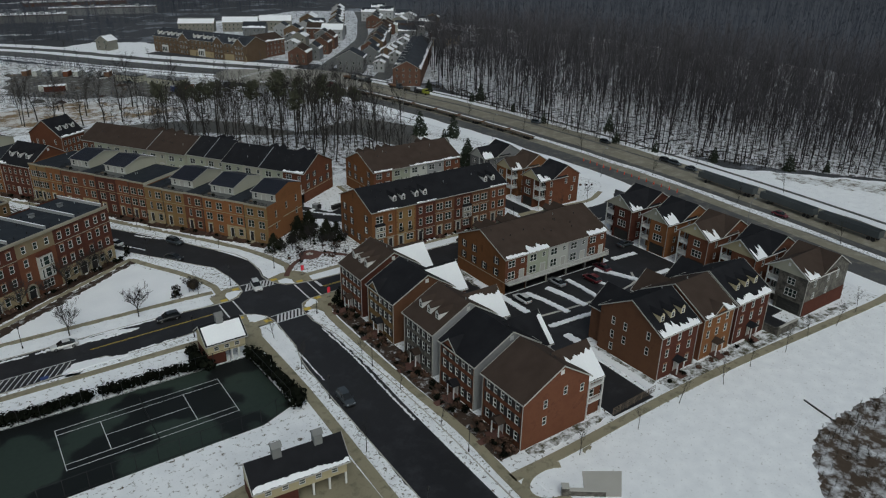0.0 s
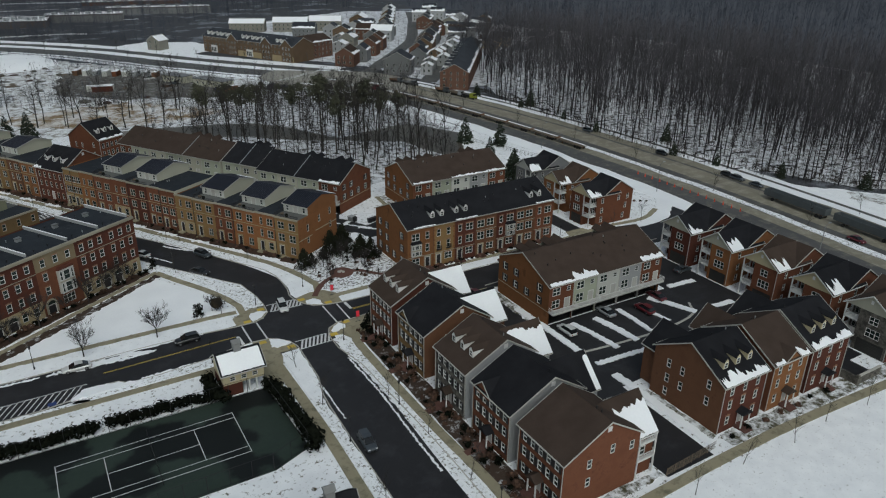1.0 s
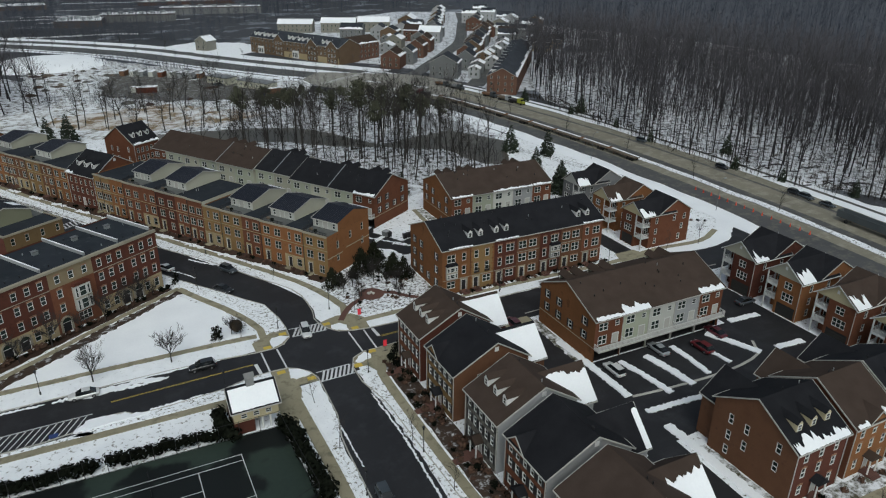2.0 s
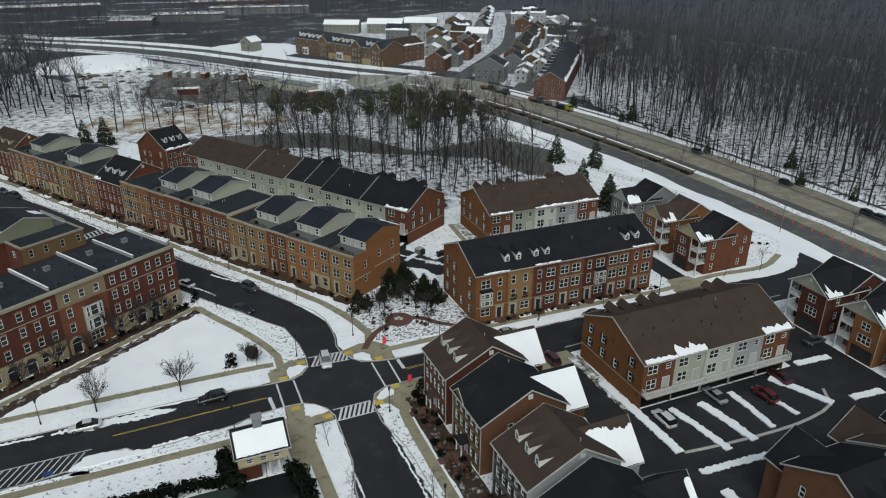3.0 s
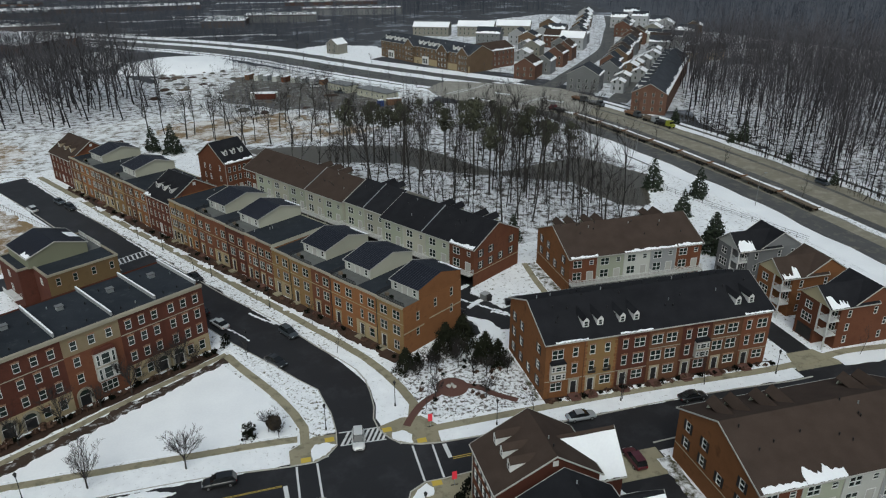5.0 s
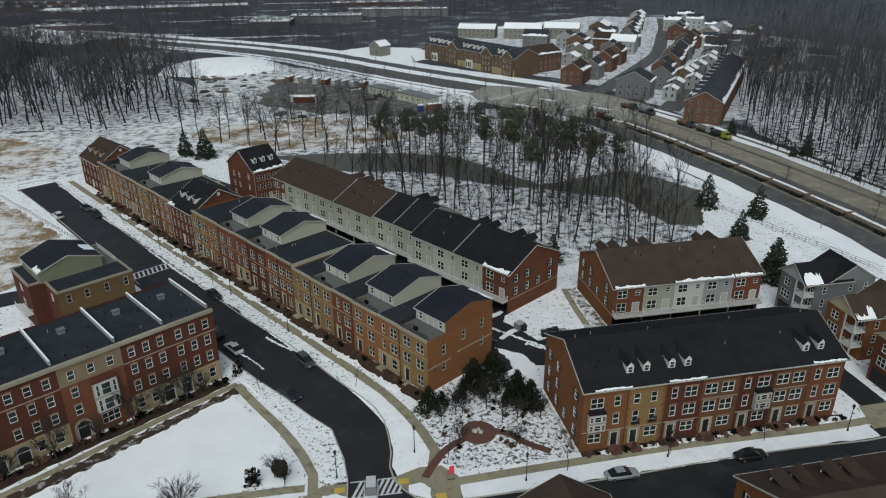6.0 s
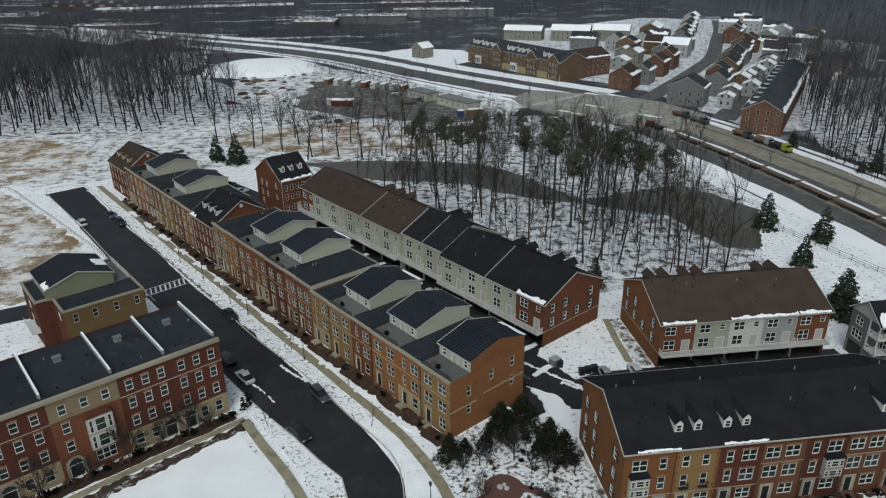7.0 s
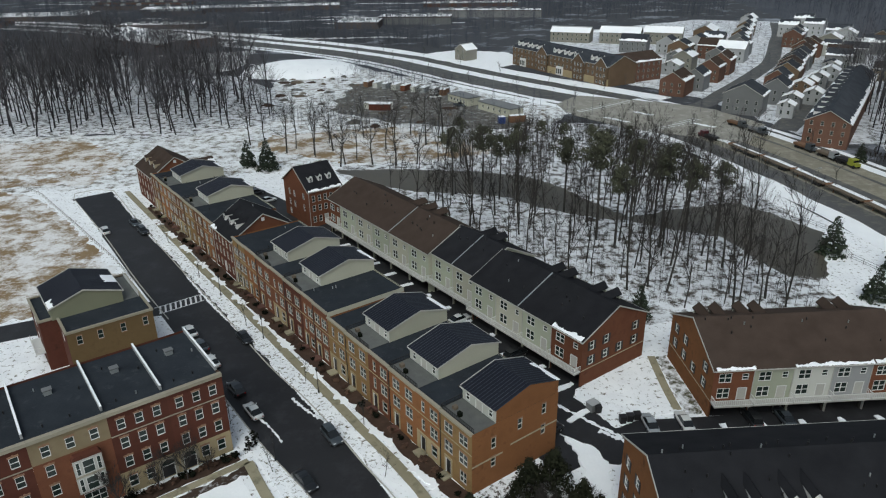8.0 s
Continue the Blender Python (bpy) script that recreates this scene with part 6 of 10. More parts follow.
def corner_house(m, w, d, wallm, roof, gablem, label, seed=0):
    """The same kind of house with its porches at the other corner."""
    h = thing("house", m, label, "house", "porch houses by the highway")
    ze, pw = 8.4, 2.6
    wall(h, 0, 0, 0, w - pw, 0, ze, [((w - pw) * 0.5, 0.05, (w - pw) * 0.8, 2.6, "og"), ((w - pw) * 0.5, 3.5, 2.5, 1.7, "w"), ((w - pw) * 0.5, 6.1, 1.7, 1.5, "w")], wallm)
    wall(h, w - pw, 0, 90, 2.4, 0, ze, [], wallm)
    wall(h, w - pw, 2.4, 0, pw, 0, ze, [(pw / 2, 3.1, 1.4, 2.1, "w"), (pw / 2, 5.9, 1.4, 2.0, "w")], wallm)
    wall(h, w, 2.4, 90, d - 2.4, 0, ze, [(2.0, 6.1, 0.8, 1.5, "w"), (7.6, 6.1, 0.8, 1.5, "w"), (10.8, 6.1, 0.8, 1.5, "w"), (2.0, 3.4, 0.8, 1.5, "w"), (10.2, 3.6, 0.8, 1.5, "w"), (2.0, 0.9, 0.8, 1.5, "w"), (9.6, 0.9, 0.8, 1.5, "w")], wallm)
    wall(h, w, d * 0.34, 90, d * 0.66, ze + 0.003, ze + 0.04, [], wallm, 2.95, 0.5, 0.25, "gable")
    wall(h, 0, d, 270, d * 0.66, ze + 0.003, ze + 0.04, [], wallm, 2.95, 0.5, 0.25, "gable")
    wall(h, w, d, 180, w, 0, ze, [], wallm)
    wall(h, 0, d, 270, d, 0, ze, [], wallm)
    wall(h, 0, -0.02, 0, w, ze, ze + 0.15, [], gablem, 2.6, 0.5, 0.2, "gable")
    gable_roof(h, 0, w, 0, d * 0.66, ze + 0.15, ze + 2.8, roof, axis="y", over=0.4)
    gable_roof(h, 0, w, d * 0.34, d, ze, ze + 3.1, roof, ridge=d * 0.67, over=0.3)
    k = 2.65 / (w / 2)
    snow_patch(h, (w + 0.36, 0.0, ze + 0.15 - 0.36 * k + 0.2), (0, 1, 0), (-1, 0, k), 3.6, 2.6, seed=seed, ragged=0.5)
    for z in (2.95, 5.8):
        b = part("porch", boxes((w - pw + 0.004, w, 0, 2.396, z - 0.25, z)), WHITE, h)
        railing(b, w - pw + 0.1, 0.08, w - 0.08, 0.08, z, 1.0, 0.3)
        railing(b, w - 0.08, 0.12, w - 0.08, 2.3, z, 1.0, 0.3)
    part("post", boxes((w - 0.22, w, 0.0, 0.22, 0, ze - 0.03)), WHITE, h)
    part("post", boxes((w - pw + 0.004, w - pw + 0.22, 0.0, 0.22, 2.95, ze - 0.03)), WHITE, h)
    return h


for i, (yn, w, mt, rf, gm, lb) in enumerate([(145.8, 7.4, RED_BRICK, BLACK_ROOF, SIDING_T, "red brick house with tan gable and white porches"), (157.6, 7.0, ORANGE_BRICK, BROWN_ROOF, SIDING_T, "orange brick house with brown roof and tan gable"), (170.8, 7.0, SIDING_DG, BLACK_ROOF, SIDING_W, "dark grey house with white gable and porches")]):
    corner_house(pose(130.4, yn, 0, 0, 0, -90), w, 15.0, mt, rf, gm, lb, seed=70 + i)

# the four-storey block on the corner
LLEN = 55.5
LB = thing("apartment_building", pose(24.6 - 0.8406 * LLEN, 168.2 - 0.5417 * LLEN, 0, 0, 0, 32.8), "four-storey brick apartment block with cream ground floor and flat roof", "apartment building")
x = 0.0
LT = 13.0
for i, (w, kind) in enumerate(((7.8, "r"), (7.8, "t"), (8.0, "r"), (8.0, "r"), (9.0, "t"), (7.4, "r"), (7.5, "r"))):
    n = 3
    cs = cols(n, w, 0.35)
    up = [(s, z, 1.0, 1.7, "wl") for z in (4.2, 7.2) for s in cs]
    top = [(s, 10.2, 1.0, 1.6, "wl") for s in cs]
    if kind == "r":
        wall(LB, x, 0, 0, w - 0.002, 3.6, LT, up + top, DARK_BRICK)
        e = cs[2] if i in (2, 5) else cs[0] if i in (3, 6) else cs[1]
        rest = [c_ for c_ in cs if c_ != e]
        wall(LB, x, 0, 0, w - 0.002, 0, 3.6, [(c_, 0.95, 1.1, 1.8, "wl") for c_ in rest] + [(e, 0.1, 1.8, 2.0, "dk")], CREAM_STONE)
        part("string_course", boxes((x + 0.02, x + w - 0.02, -0.07, -0.003, 9.42, 9.56)), CORNICE, LB)
        arch(LB, x + e, 1.8, 2.1, 0.36, CORNICE, GLASS)
    else:
        wall(LB, x, 0, 0, w - 0.002, 9.5, LT, top, GREY_TAN)
        wall(LB, x, 0, 0, w - 0.002, 0, 9.5, [o for o in up if o[0] == cs[0]] + [(cs[0], 0.1, 1.8, 2.0, "dk"), (w * 0.64, 0.95, 2.6, 1.8, "w")], RED_BRICK)
        arch(LB, x + cs[0], 1.8, 2.1, 0.36, CORNICE, GLASS)
        bay_window(LB, x + w * 0.64, 3.4, 3.4, 8.6, DARK_BRICK)
    part("cornice", boxes((x + 0.004, x + w - 0.004, -0.32, 0.3, LT - 0.2, LT + 0.3)), CORNICE, LB)
    part("roof", boxes((x + 0.004, x + w - 0.004, 0.3, 15.0, LT - 0.7, LT - 0.2)), FLAT_ROOF, LB)
    pp = part("parapet", boxes((x + w - 0.3, x + w - 0.004, 1.6, 15.0, LT - 0.2, LT + 0.45)), SIDING_G, LB)
    part("snow_cap", boxes((x + w - 0.28, x + w - 0.02, 1.6, 15.0, LT + 0.45, LT + 0.52)), SNOW, pp)
    hv = part("roof_hatch", boxes((x + w * 0.4, x + w * 0.4 + 1.0, 9.5, 10.3, LT - 0.2, LT + 0.45)), GALV, LB)
    part("lid", boxes((x + w * 0.4 - 0.1, x + w * 0.4 + 1.1, 9.4, 10.4, LT + 0.45, LT + 0.6)), SIDING_DG, hv)
    vents(LB, [(x + w * f, 2.6 + g, LT - 0.2) for f, g in ((0.25, 0), (0.6, 0.2), (0.85, 6), (0.3, 9))])
    snow_patch(LB, (x + 0.5, 14.6, LT - 0.2), (1, 0, 0), (0, -1, 0), w - 1.2, 1.4, seed=200 + i, ragged=0.5)
    x += w
wall(LB, x, 0, 90, 15.0, 0, LT, grid((4, 11), (1.0, 4.2, 7.2, 10.2), 1.0, 1.7, "w"), BROWN_BRICK)
wall(LB, x, 15.0, 180, x, 0, LT, [], DARK_BRICK)
wall(LB, 0, 15.0, 270, 15.0, 0, LT, [], DARK_BRICK)

# the corner house across the lane, with its set-back top room
QH = thing("townhouse_row", pose(-6.9, 185.8, 0, 0, 0, 32.8), "brown brick flat-roofed corner house with set-back olive top room", "townhouse row", FR)
wall(QH, 2.8, 0, 0, 13.6, 0, 9.4, grid((1.8, 5.0, 8.6, 12.2), (6.9,), 0.85, 1.6, "wi"), OCHRE_BRICK)
wall(QH, 16.4, 0, 90, 17.4, 0, 9.4, grid((3, 8, 13), (1.0, 4.0, 7.0), 1.4, 1.8, "wi"), BROWN_BRICK)
wall(QH, 16.4, 17.4, 180, 16.4, 0, 9.4, [], BROWN_BRICK)
wall(QH, 0, 17.4, 270, 10.4, 0, 9.4, [(5, 6.5, 1.2, 1.5, "w"), (5, 3.5, 1.2, 1.5, "w")], DARK_BRICK)
wall(QH, 0, 7.0, 0, 2.8, 0, 9.4, [], DARK_BRICK)
wall(QH, 2.8, 7.0, 270, 7.0, 0, 9.4, [(3.4, 6.5, 1.0, 1.5, "w")], DARK_BRICK)
part("roof", boxes((2.9, 16.3, 0.1, 17.3, 8.9, 9.3)), FLAT_ROOF, QH)
part("roof", boxes((0.1, 2.897, 7.1, 17.3, 8.9, 9.34)), FLAT_ROOF, QH)
for x0, x1, y0, y1 in ((2.65, 16.55, -0.15, 0.25), (16.15, 16.55, 0.254, 17.55), (-0.15, 16.146, 17.15, 17.55), (-0.15, 0.25, 6.85, 17.146), (0.254, 2.6, 6.85, 7.25), (2.65, 3.05, 0.254, 6.846)):
    part("cornice", boxes((x0, x1, y0, y1, 9.25, 9.62)), CORNICE, QH)
shell(QH, 2.0, 13.4, 6.4, 16.8, 9.3, 11.4, dict(f=OLIVE, r=OLIVE, b=OLIVE, l=OLIVE), {}, dict(f=(1.9, 0.48), b=(1.9, 0.52)))
qr = gable_roof(QH, 2.0, 13.4, 6.4, 16.8, 11.4, 13.3, METAL_ROOF, axis="y", ridge=7.5, over=0.2, thick=0.12)
for j in range(20):
    sm = bmesh.new()
    yy = 6.3 + j * 0.54
    tube(sm, [(1.8, yy, 11.5), (7.5, yy, 13.44), (13.6, yy, 11.5)], [0.04, 0.04, 0.04], 4)
    part("seam", sm, SEAM, qr)
snow_patch(qr, (1.8, 9.4, 11.46), (0, -1, 0), (1, 0, 0.34), 3.0, 1.6, seed=301)
snow_patch(qr, (13.6, 10.2, 11.46), (0, 1, 0), (-1, 0, 0.32), 3.4, 2.2, seed=302)
qt = part("terrace", boxes((13.5, 16.1, 6.6, 16.8, 9.303, 9.36)), DECK, QH)
railing(qt, 16.0, 6.6, 16.0, 16.8, 9.36, 1.0, 0.4)
qb = part("balcony", boxes((-1.5, -0.004, 8.0, 14.0, 3.0, 3.2)), WHITE, QH)
railing(qb, -1.45, 14.0, -1.45, 8.0, 3.2, 1.0, 0.3)
railing(qb, -1.4, 8.05, -0.05, 8.05, 3.2, 1.0, 0.3)

house(pose(27.4, 252.6, 0, 0, 0, 32.8), 9.2, 14.0, 9.5, 14.2, RED_BRICK, RED_BRICK, BLACK_ROOF, "red brick house with steep black roof and three dormers", front_openings(9.2, "w"), [], dormers=3, openl=SIDE8, seed=80, snow=((0, 9.2, 0.8),), dcheek=WHITE)
house(row_pose(91.1), 11.5, 14.5, 9.4, 13.8, DARK_BRICK, RED_BRICK, BLACK_ROOF, "narrow dark brick house with black roof and dormers", front_openings(11.5, "wi"), [], dormers=3, seed=81, snow=((0, 3, 0.9),), dcheek=WHITE)
house(row_pose(151.0), 14.4, 13.5, 8.6, 13.0, DARK_BRICK, RED_BRICK, BROWN_ROOF, "red brick house with brown roof at the row's far end", front_openings(14.4, "wi"), [], dormers=3, seed=82, wing=(2.0, 10, 6.0, 7.0, 9.0, 1.0), dcheek=CREAM)

# ---- tennis court ----
slab("tennis_court", [(-8.0, 90.0), (29.6, 90.0), (35.6, 92.4), (34.8, 110.4), (-8.0, 111.0)], 0.0, 0.05, COURT, "dark green tennis court, worn and damp", "tennis court")
def court_line(x0, y0, x1, y1):
    d = 0.05
    tagged(part("court_line", boxes((min(x0, x1) - d, max(x0, x1) + d, min(y0, y1) - d, max(y0, y1) + d, 0.03, 0.056)), PAINT_W), "white court line", "court line", "court lines", "structure")
CX0, CX1, CY0, CY1 = 2.4, 27.8, 95.8, 106.4
for y in (CY0, CY0 + 1.35, CY1 - 1.35, CY1):
    court_line(CX0 + 0.11, y, CX1 - 0.11, y)
for x in (CX0, CX1):
    court_line(x, CY0 - 0.05, x, CY1 + 0.05)
for x in ((CX0 + CX1) / 2 - 6.4, (CX0 + CX1) / 2 + 6.4):
    court_line(x, CY0 + 1.46, x, CY1 - 1.46)
court_line((CX0 + CX1) / 2 - 6.28, (CY0 + CY1) / 2, (CX0 + CX1) / 2 + 6.28, (CY0 + CY1) / 2)
net = thing("tennis_net", pose((CX0 + CX1) / 2, 0, 0.05), "black tennis net between two posts on the court", "tennis net")
nb = bmesh.new()
ys = [CY0 - 0.8 + k * 0.45 for k in range(28)]
lattice(nb, sorted([y - 0.02 for y in ys] + [y + 0.02 for y in ys]), [0.05, 0.12, 0.3, 0.34, 0.52, 0.56, 0.74, 0.78, 0.95, 1.05], lambda i, j: i % 2 == 1 and j % 2 == 1, -0.01, 0.01, 0, lambda a, b, c: Vector((b, a, c)))
part("mesh", nb, BLACK, net)
for y in (CY0 - 0.9, CY1 + 0.9):
    pb = bmesh.new()
    tube(pb, [(0, y, 0), (0, y, 1.1)], [0.05, 0.05], 8)
    part("post", pb, BLACK, net)


def fence(name, pts, h, label, step=3.0, material=BLACK, rails=(0.1, 0.98), mesh_gap=0.0):
    """Posts and rails along a line."""
    f = thing(name, pose(pts[0][0], pts[0][1], 0), label, "fence")
    o = Vector(pts[0])
    P = [Vector(p) - o for p in pts]
    for a, b in zip(P, P[1:]):
        n = max(1, int((b - a).length / step))
        for k in range(n):
            p, q = a + (b - a) * k / n, a + (b - a) * (k + 1) / n
            pb = bmesh.new()
            tube(pb, [(p.x, p.y, 0), (p.x, p.y, h)], [0.05, 0.05], 5)
            part("post", pb, material, f)
        for r in rails:
            rb = bmesh.new()
            beam(rb, (a.x, a.y, h * r), (b.x, b.y, h * r), 0.05, 0.05)
            part("rail", rb, material, f)
    return f


fence("court_fence", [(-8, 90.2), (29.4, 90.2), (35.4, 92.6), (34.6, 110.2), (-8, 110.8)], 3.0, "black chain-link court fence on posts", 3.0)
fence("wooden_fence", [(77.2, 61.0), (88.2, 61.6)], 1.6, "weathered wooden yard fence", 1.8, WOOD, (0.2, 0.35, 0.5, 0.65, 0.8, 0.95))
fence("pond_fence", [(96, 318), (136, 300), (144, 262), (154, 238), (150, 222), (163, 180)], 1.5, "black fence round the detention pond", 3.0, BLACK, (0.3, 0.6, 0.95))
fence("meadow_fence", [(-70, 300), (-52, 284), (-33, 259.5), (-15, 236), (-7.0, 224)], 1.1, "low dark post fence along the meadow", 1.6, WOOD, (0.9,))


def clump(bm, c, r, rnd, n=14, flat=0.7, mi=0, leaf=1.0):
    """A ragged clump of small leaf-like faces round a centre."""
    for _ in range(n):
        d = Vector((rnd.gauss(0, 1), rnd.gauss(0, 1), rnd.gauss(0, 1))).normalized()
        p = Vector(c) + Vector((d.x * r, d.y * r, d.z * r * flat)) * rnd.uniform(0.45, 1.0)
        s = r * rnd.uniform(0.25, 0.5) * leaf
        a = d.orthogonal().normalized()
        a.rotate(Matrix.Rotation(rnd.uniform(0, 6.28), 3, d))
        b = d.cross(a)
        t = d * s * rnd.uniform(-0.4, 0.4)
        v = [bm.verts.new(q) for q in (p + a * s, p + b * s * 0.8 + t, p - a * s * 0.9, p - b * s - t)]
        bm.faces.new(v).material_index = mi


def shrub_mesh(name, r, h, material, seed, n=70):
    rnd = random.Random(seed)
    bm = bmesh.new()
    for _ in range(9):
        a, q = rnd.uniform(0, 6.28), rnd.uniform(0, 0.6) * r
        clump(bm, (q * math.cos(a), q * math.sin(a), h * rnd.uniform(0.3, 0.75)), r * 0.55, rnd, n // 9 + 3, h / r * 0.6)
    for _ in range(7):
        a = rnd.uniform(0, 6.28)
        tube(bm, [(0, 0, 0), (r * 0.5 * math.cos(a), r * 0.5 * math.sin(a), h * 0.7)], [0.03, 0.01], 3)
    return mesh_of(name, bm, material)


def hedge(pts, w, h, label, seed, material=None):
    rnd = random.Random(seed)
    bm = bmesh.new()
    P = [Vector(p) for p in pts]
    for a, b in zip(P, P[1:]):
        n = int((b - a).length / 0.5)
        d = (b - a).normalized()
        s = Vector((-d.y, d.x))
        for k in range(n):
            p = a + (b - a) * k / n + s * rnd.uniform(-w * 0.25, w * 0.25)
            hh = h * rnd.uniform(0.75, 1.1)
            clump(bm, (p.x, p.y, hh * 0.55), w * 0.6, rnd, 60, hh / w * 0.85, 0, 0.62)
    return tagged(part("hedge", bm, material or HEDGE), label, "hedge", "", "stuff")


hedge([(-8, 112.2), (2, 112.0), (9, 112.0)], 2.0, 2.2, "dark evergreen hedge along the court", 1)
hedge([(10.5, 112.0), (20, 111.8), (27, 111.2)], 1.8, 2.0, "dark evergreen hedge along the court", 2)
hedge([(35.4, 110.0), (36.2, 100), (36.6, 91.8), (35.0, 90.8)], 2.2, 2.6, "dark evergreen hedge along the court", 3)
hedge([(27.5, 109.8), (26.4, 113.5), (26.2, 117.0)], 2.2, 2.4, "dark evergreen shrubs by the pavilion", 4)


CUPOLA = mat("dull_grey_board", (0.16, 0.165, 0.165), (0.21, 0.215, 0.215), rough=0.7, bump=0.05, fine=4)


def pavilion(m, w, d, ze, zr, roofm, label, cupolas, snowy, brick_to=1.0, seed=0):
    h = thing("pavilion", m, label, "pavilion", "court pavilions")
    wall(h, 0, 0, 0, w * 0.45, 0, 2.2, [], DARK_BRICK)
    wall(h, 0, d, 270, d, 0, 2.2, [], DARK_BRICK)
    wall(h, w * 0.45, d, 180, w * 0.45, 0, 2.2, [], DARK_BRICK)
    wall(h, w * 0.45, 0, 90, d, 0, 2.2, [], DARK_BRICK)
    for x in (w * 0.62, w * 0.8, w - 0.15):
        for y in (0.15, d - 0.15):
            part("post", boxes((x - 0.14, x + 0.14, y - 0.14, y + 0.14, 0, 2.3)), WHITE, h)
    n = max(2, int(w / 2.2))
    shell(h, 0, w, 0, d, 2.2, ze, dict(f=SIDING_T, r=SIDING_T, b=SIDING_T, l=SIDING_T), dict(f=[(s, 2.75, 0.9, 0.8, "w") for s in cols(n, w, 0.6)]), dict(r=(zr - ze, 0.5), l=(zr - ze, 0.5)))
    part("ceiling_panel", boxes((0.26, w - 0.26, 0.26, d - 0.26, 2.2, 2.3)), WHITE, h)
    r = gable_roof(h, 0, w, 0, d, ze, zr, roofm, over=0.45)
    k = (zr - ze) / (d / 2)
    run = math.hypot(d / 2, zr - ze)
    if snowy:
        snow_patch(r, (-0.1, -0.4, ze - 0.4 * k + 0.2), (1, 0, 0), (0, 1, k), w + 0.2, run * 1.02, lo=0.12, seed=seed, full=True, thick=0.1)
    else:
        snow_patch(r, (-0.3, -0.45, ze - 0.45 * k + 0.2), (1, 0, 0), (0, 1, k), w + 0.6, 0.9, seed=seed)
    for cx in cupolas:
        c = part("cupola", boxes((cx - 0.6, cx + 0.6, d / 2 - 0.6, d / 2 + 0.6, zr - 0.9, zr + 1.4)), CUPOLA, h)
        cb = bmesh.new()
        gable_prism(cb, cx - 0.75, cx + 0.75, d / 2 - 0.75, d / 2 + 0.75, zr + 1.4, zr + 2.0)
        part("roof", cb, CUPOLA, c)
    return h


pavilion(pose(28.0, 111.0, 0), 6.8, 6.2, 4.4, 6.6, BLACK_ROOF, "small brick pavilion with snow-covered roof and cupola", (3.4,), True, seed=90)
pavilion(pose(21.6, 72.3, 0, 0, 0, -5), 12.9, 5.6, 4.4, 6.8, BLACK_ROOF, "long pavilion with black roof and two grey cupolas", (4.0, 9.8), False, seed=91)


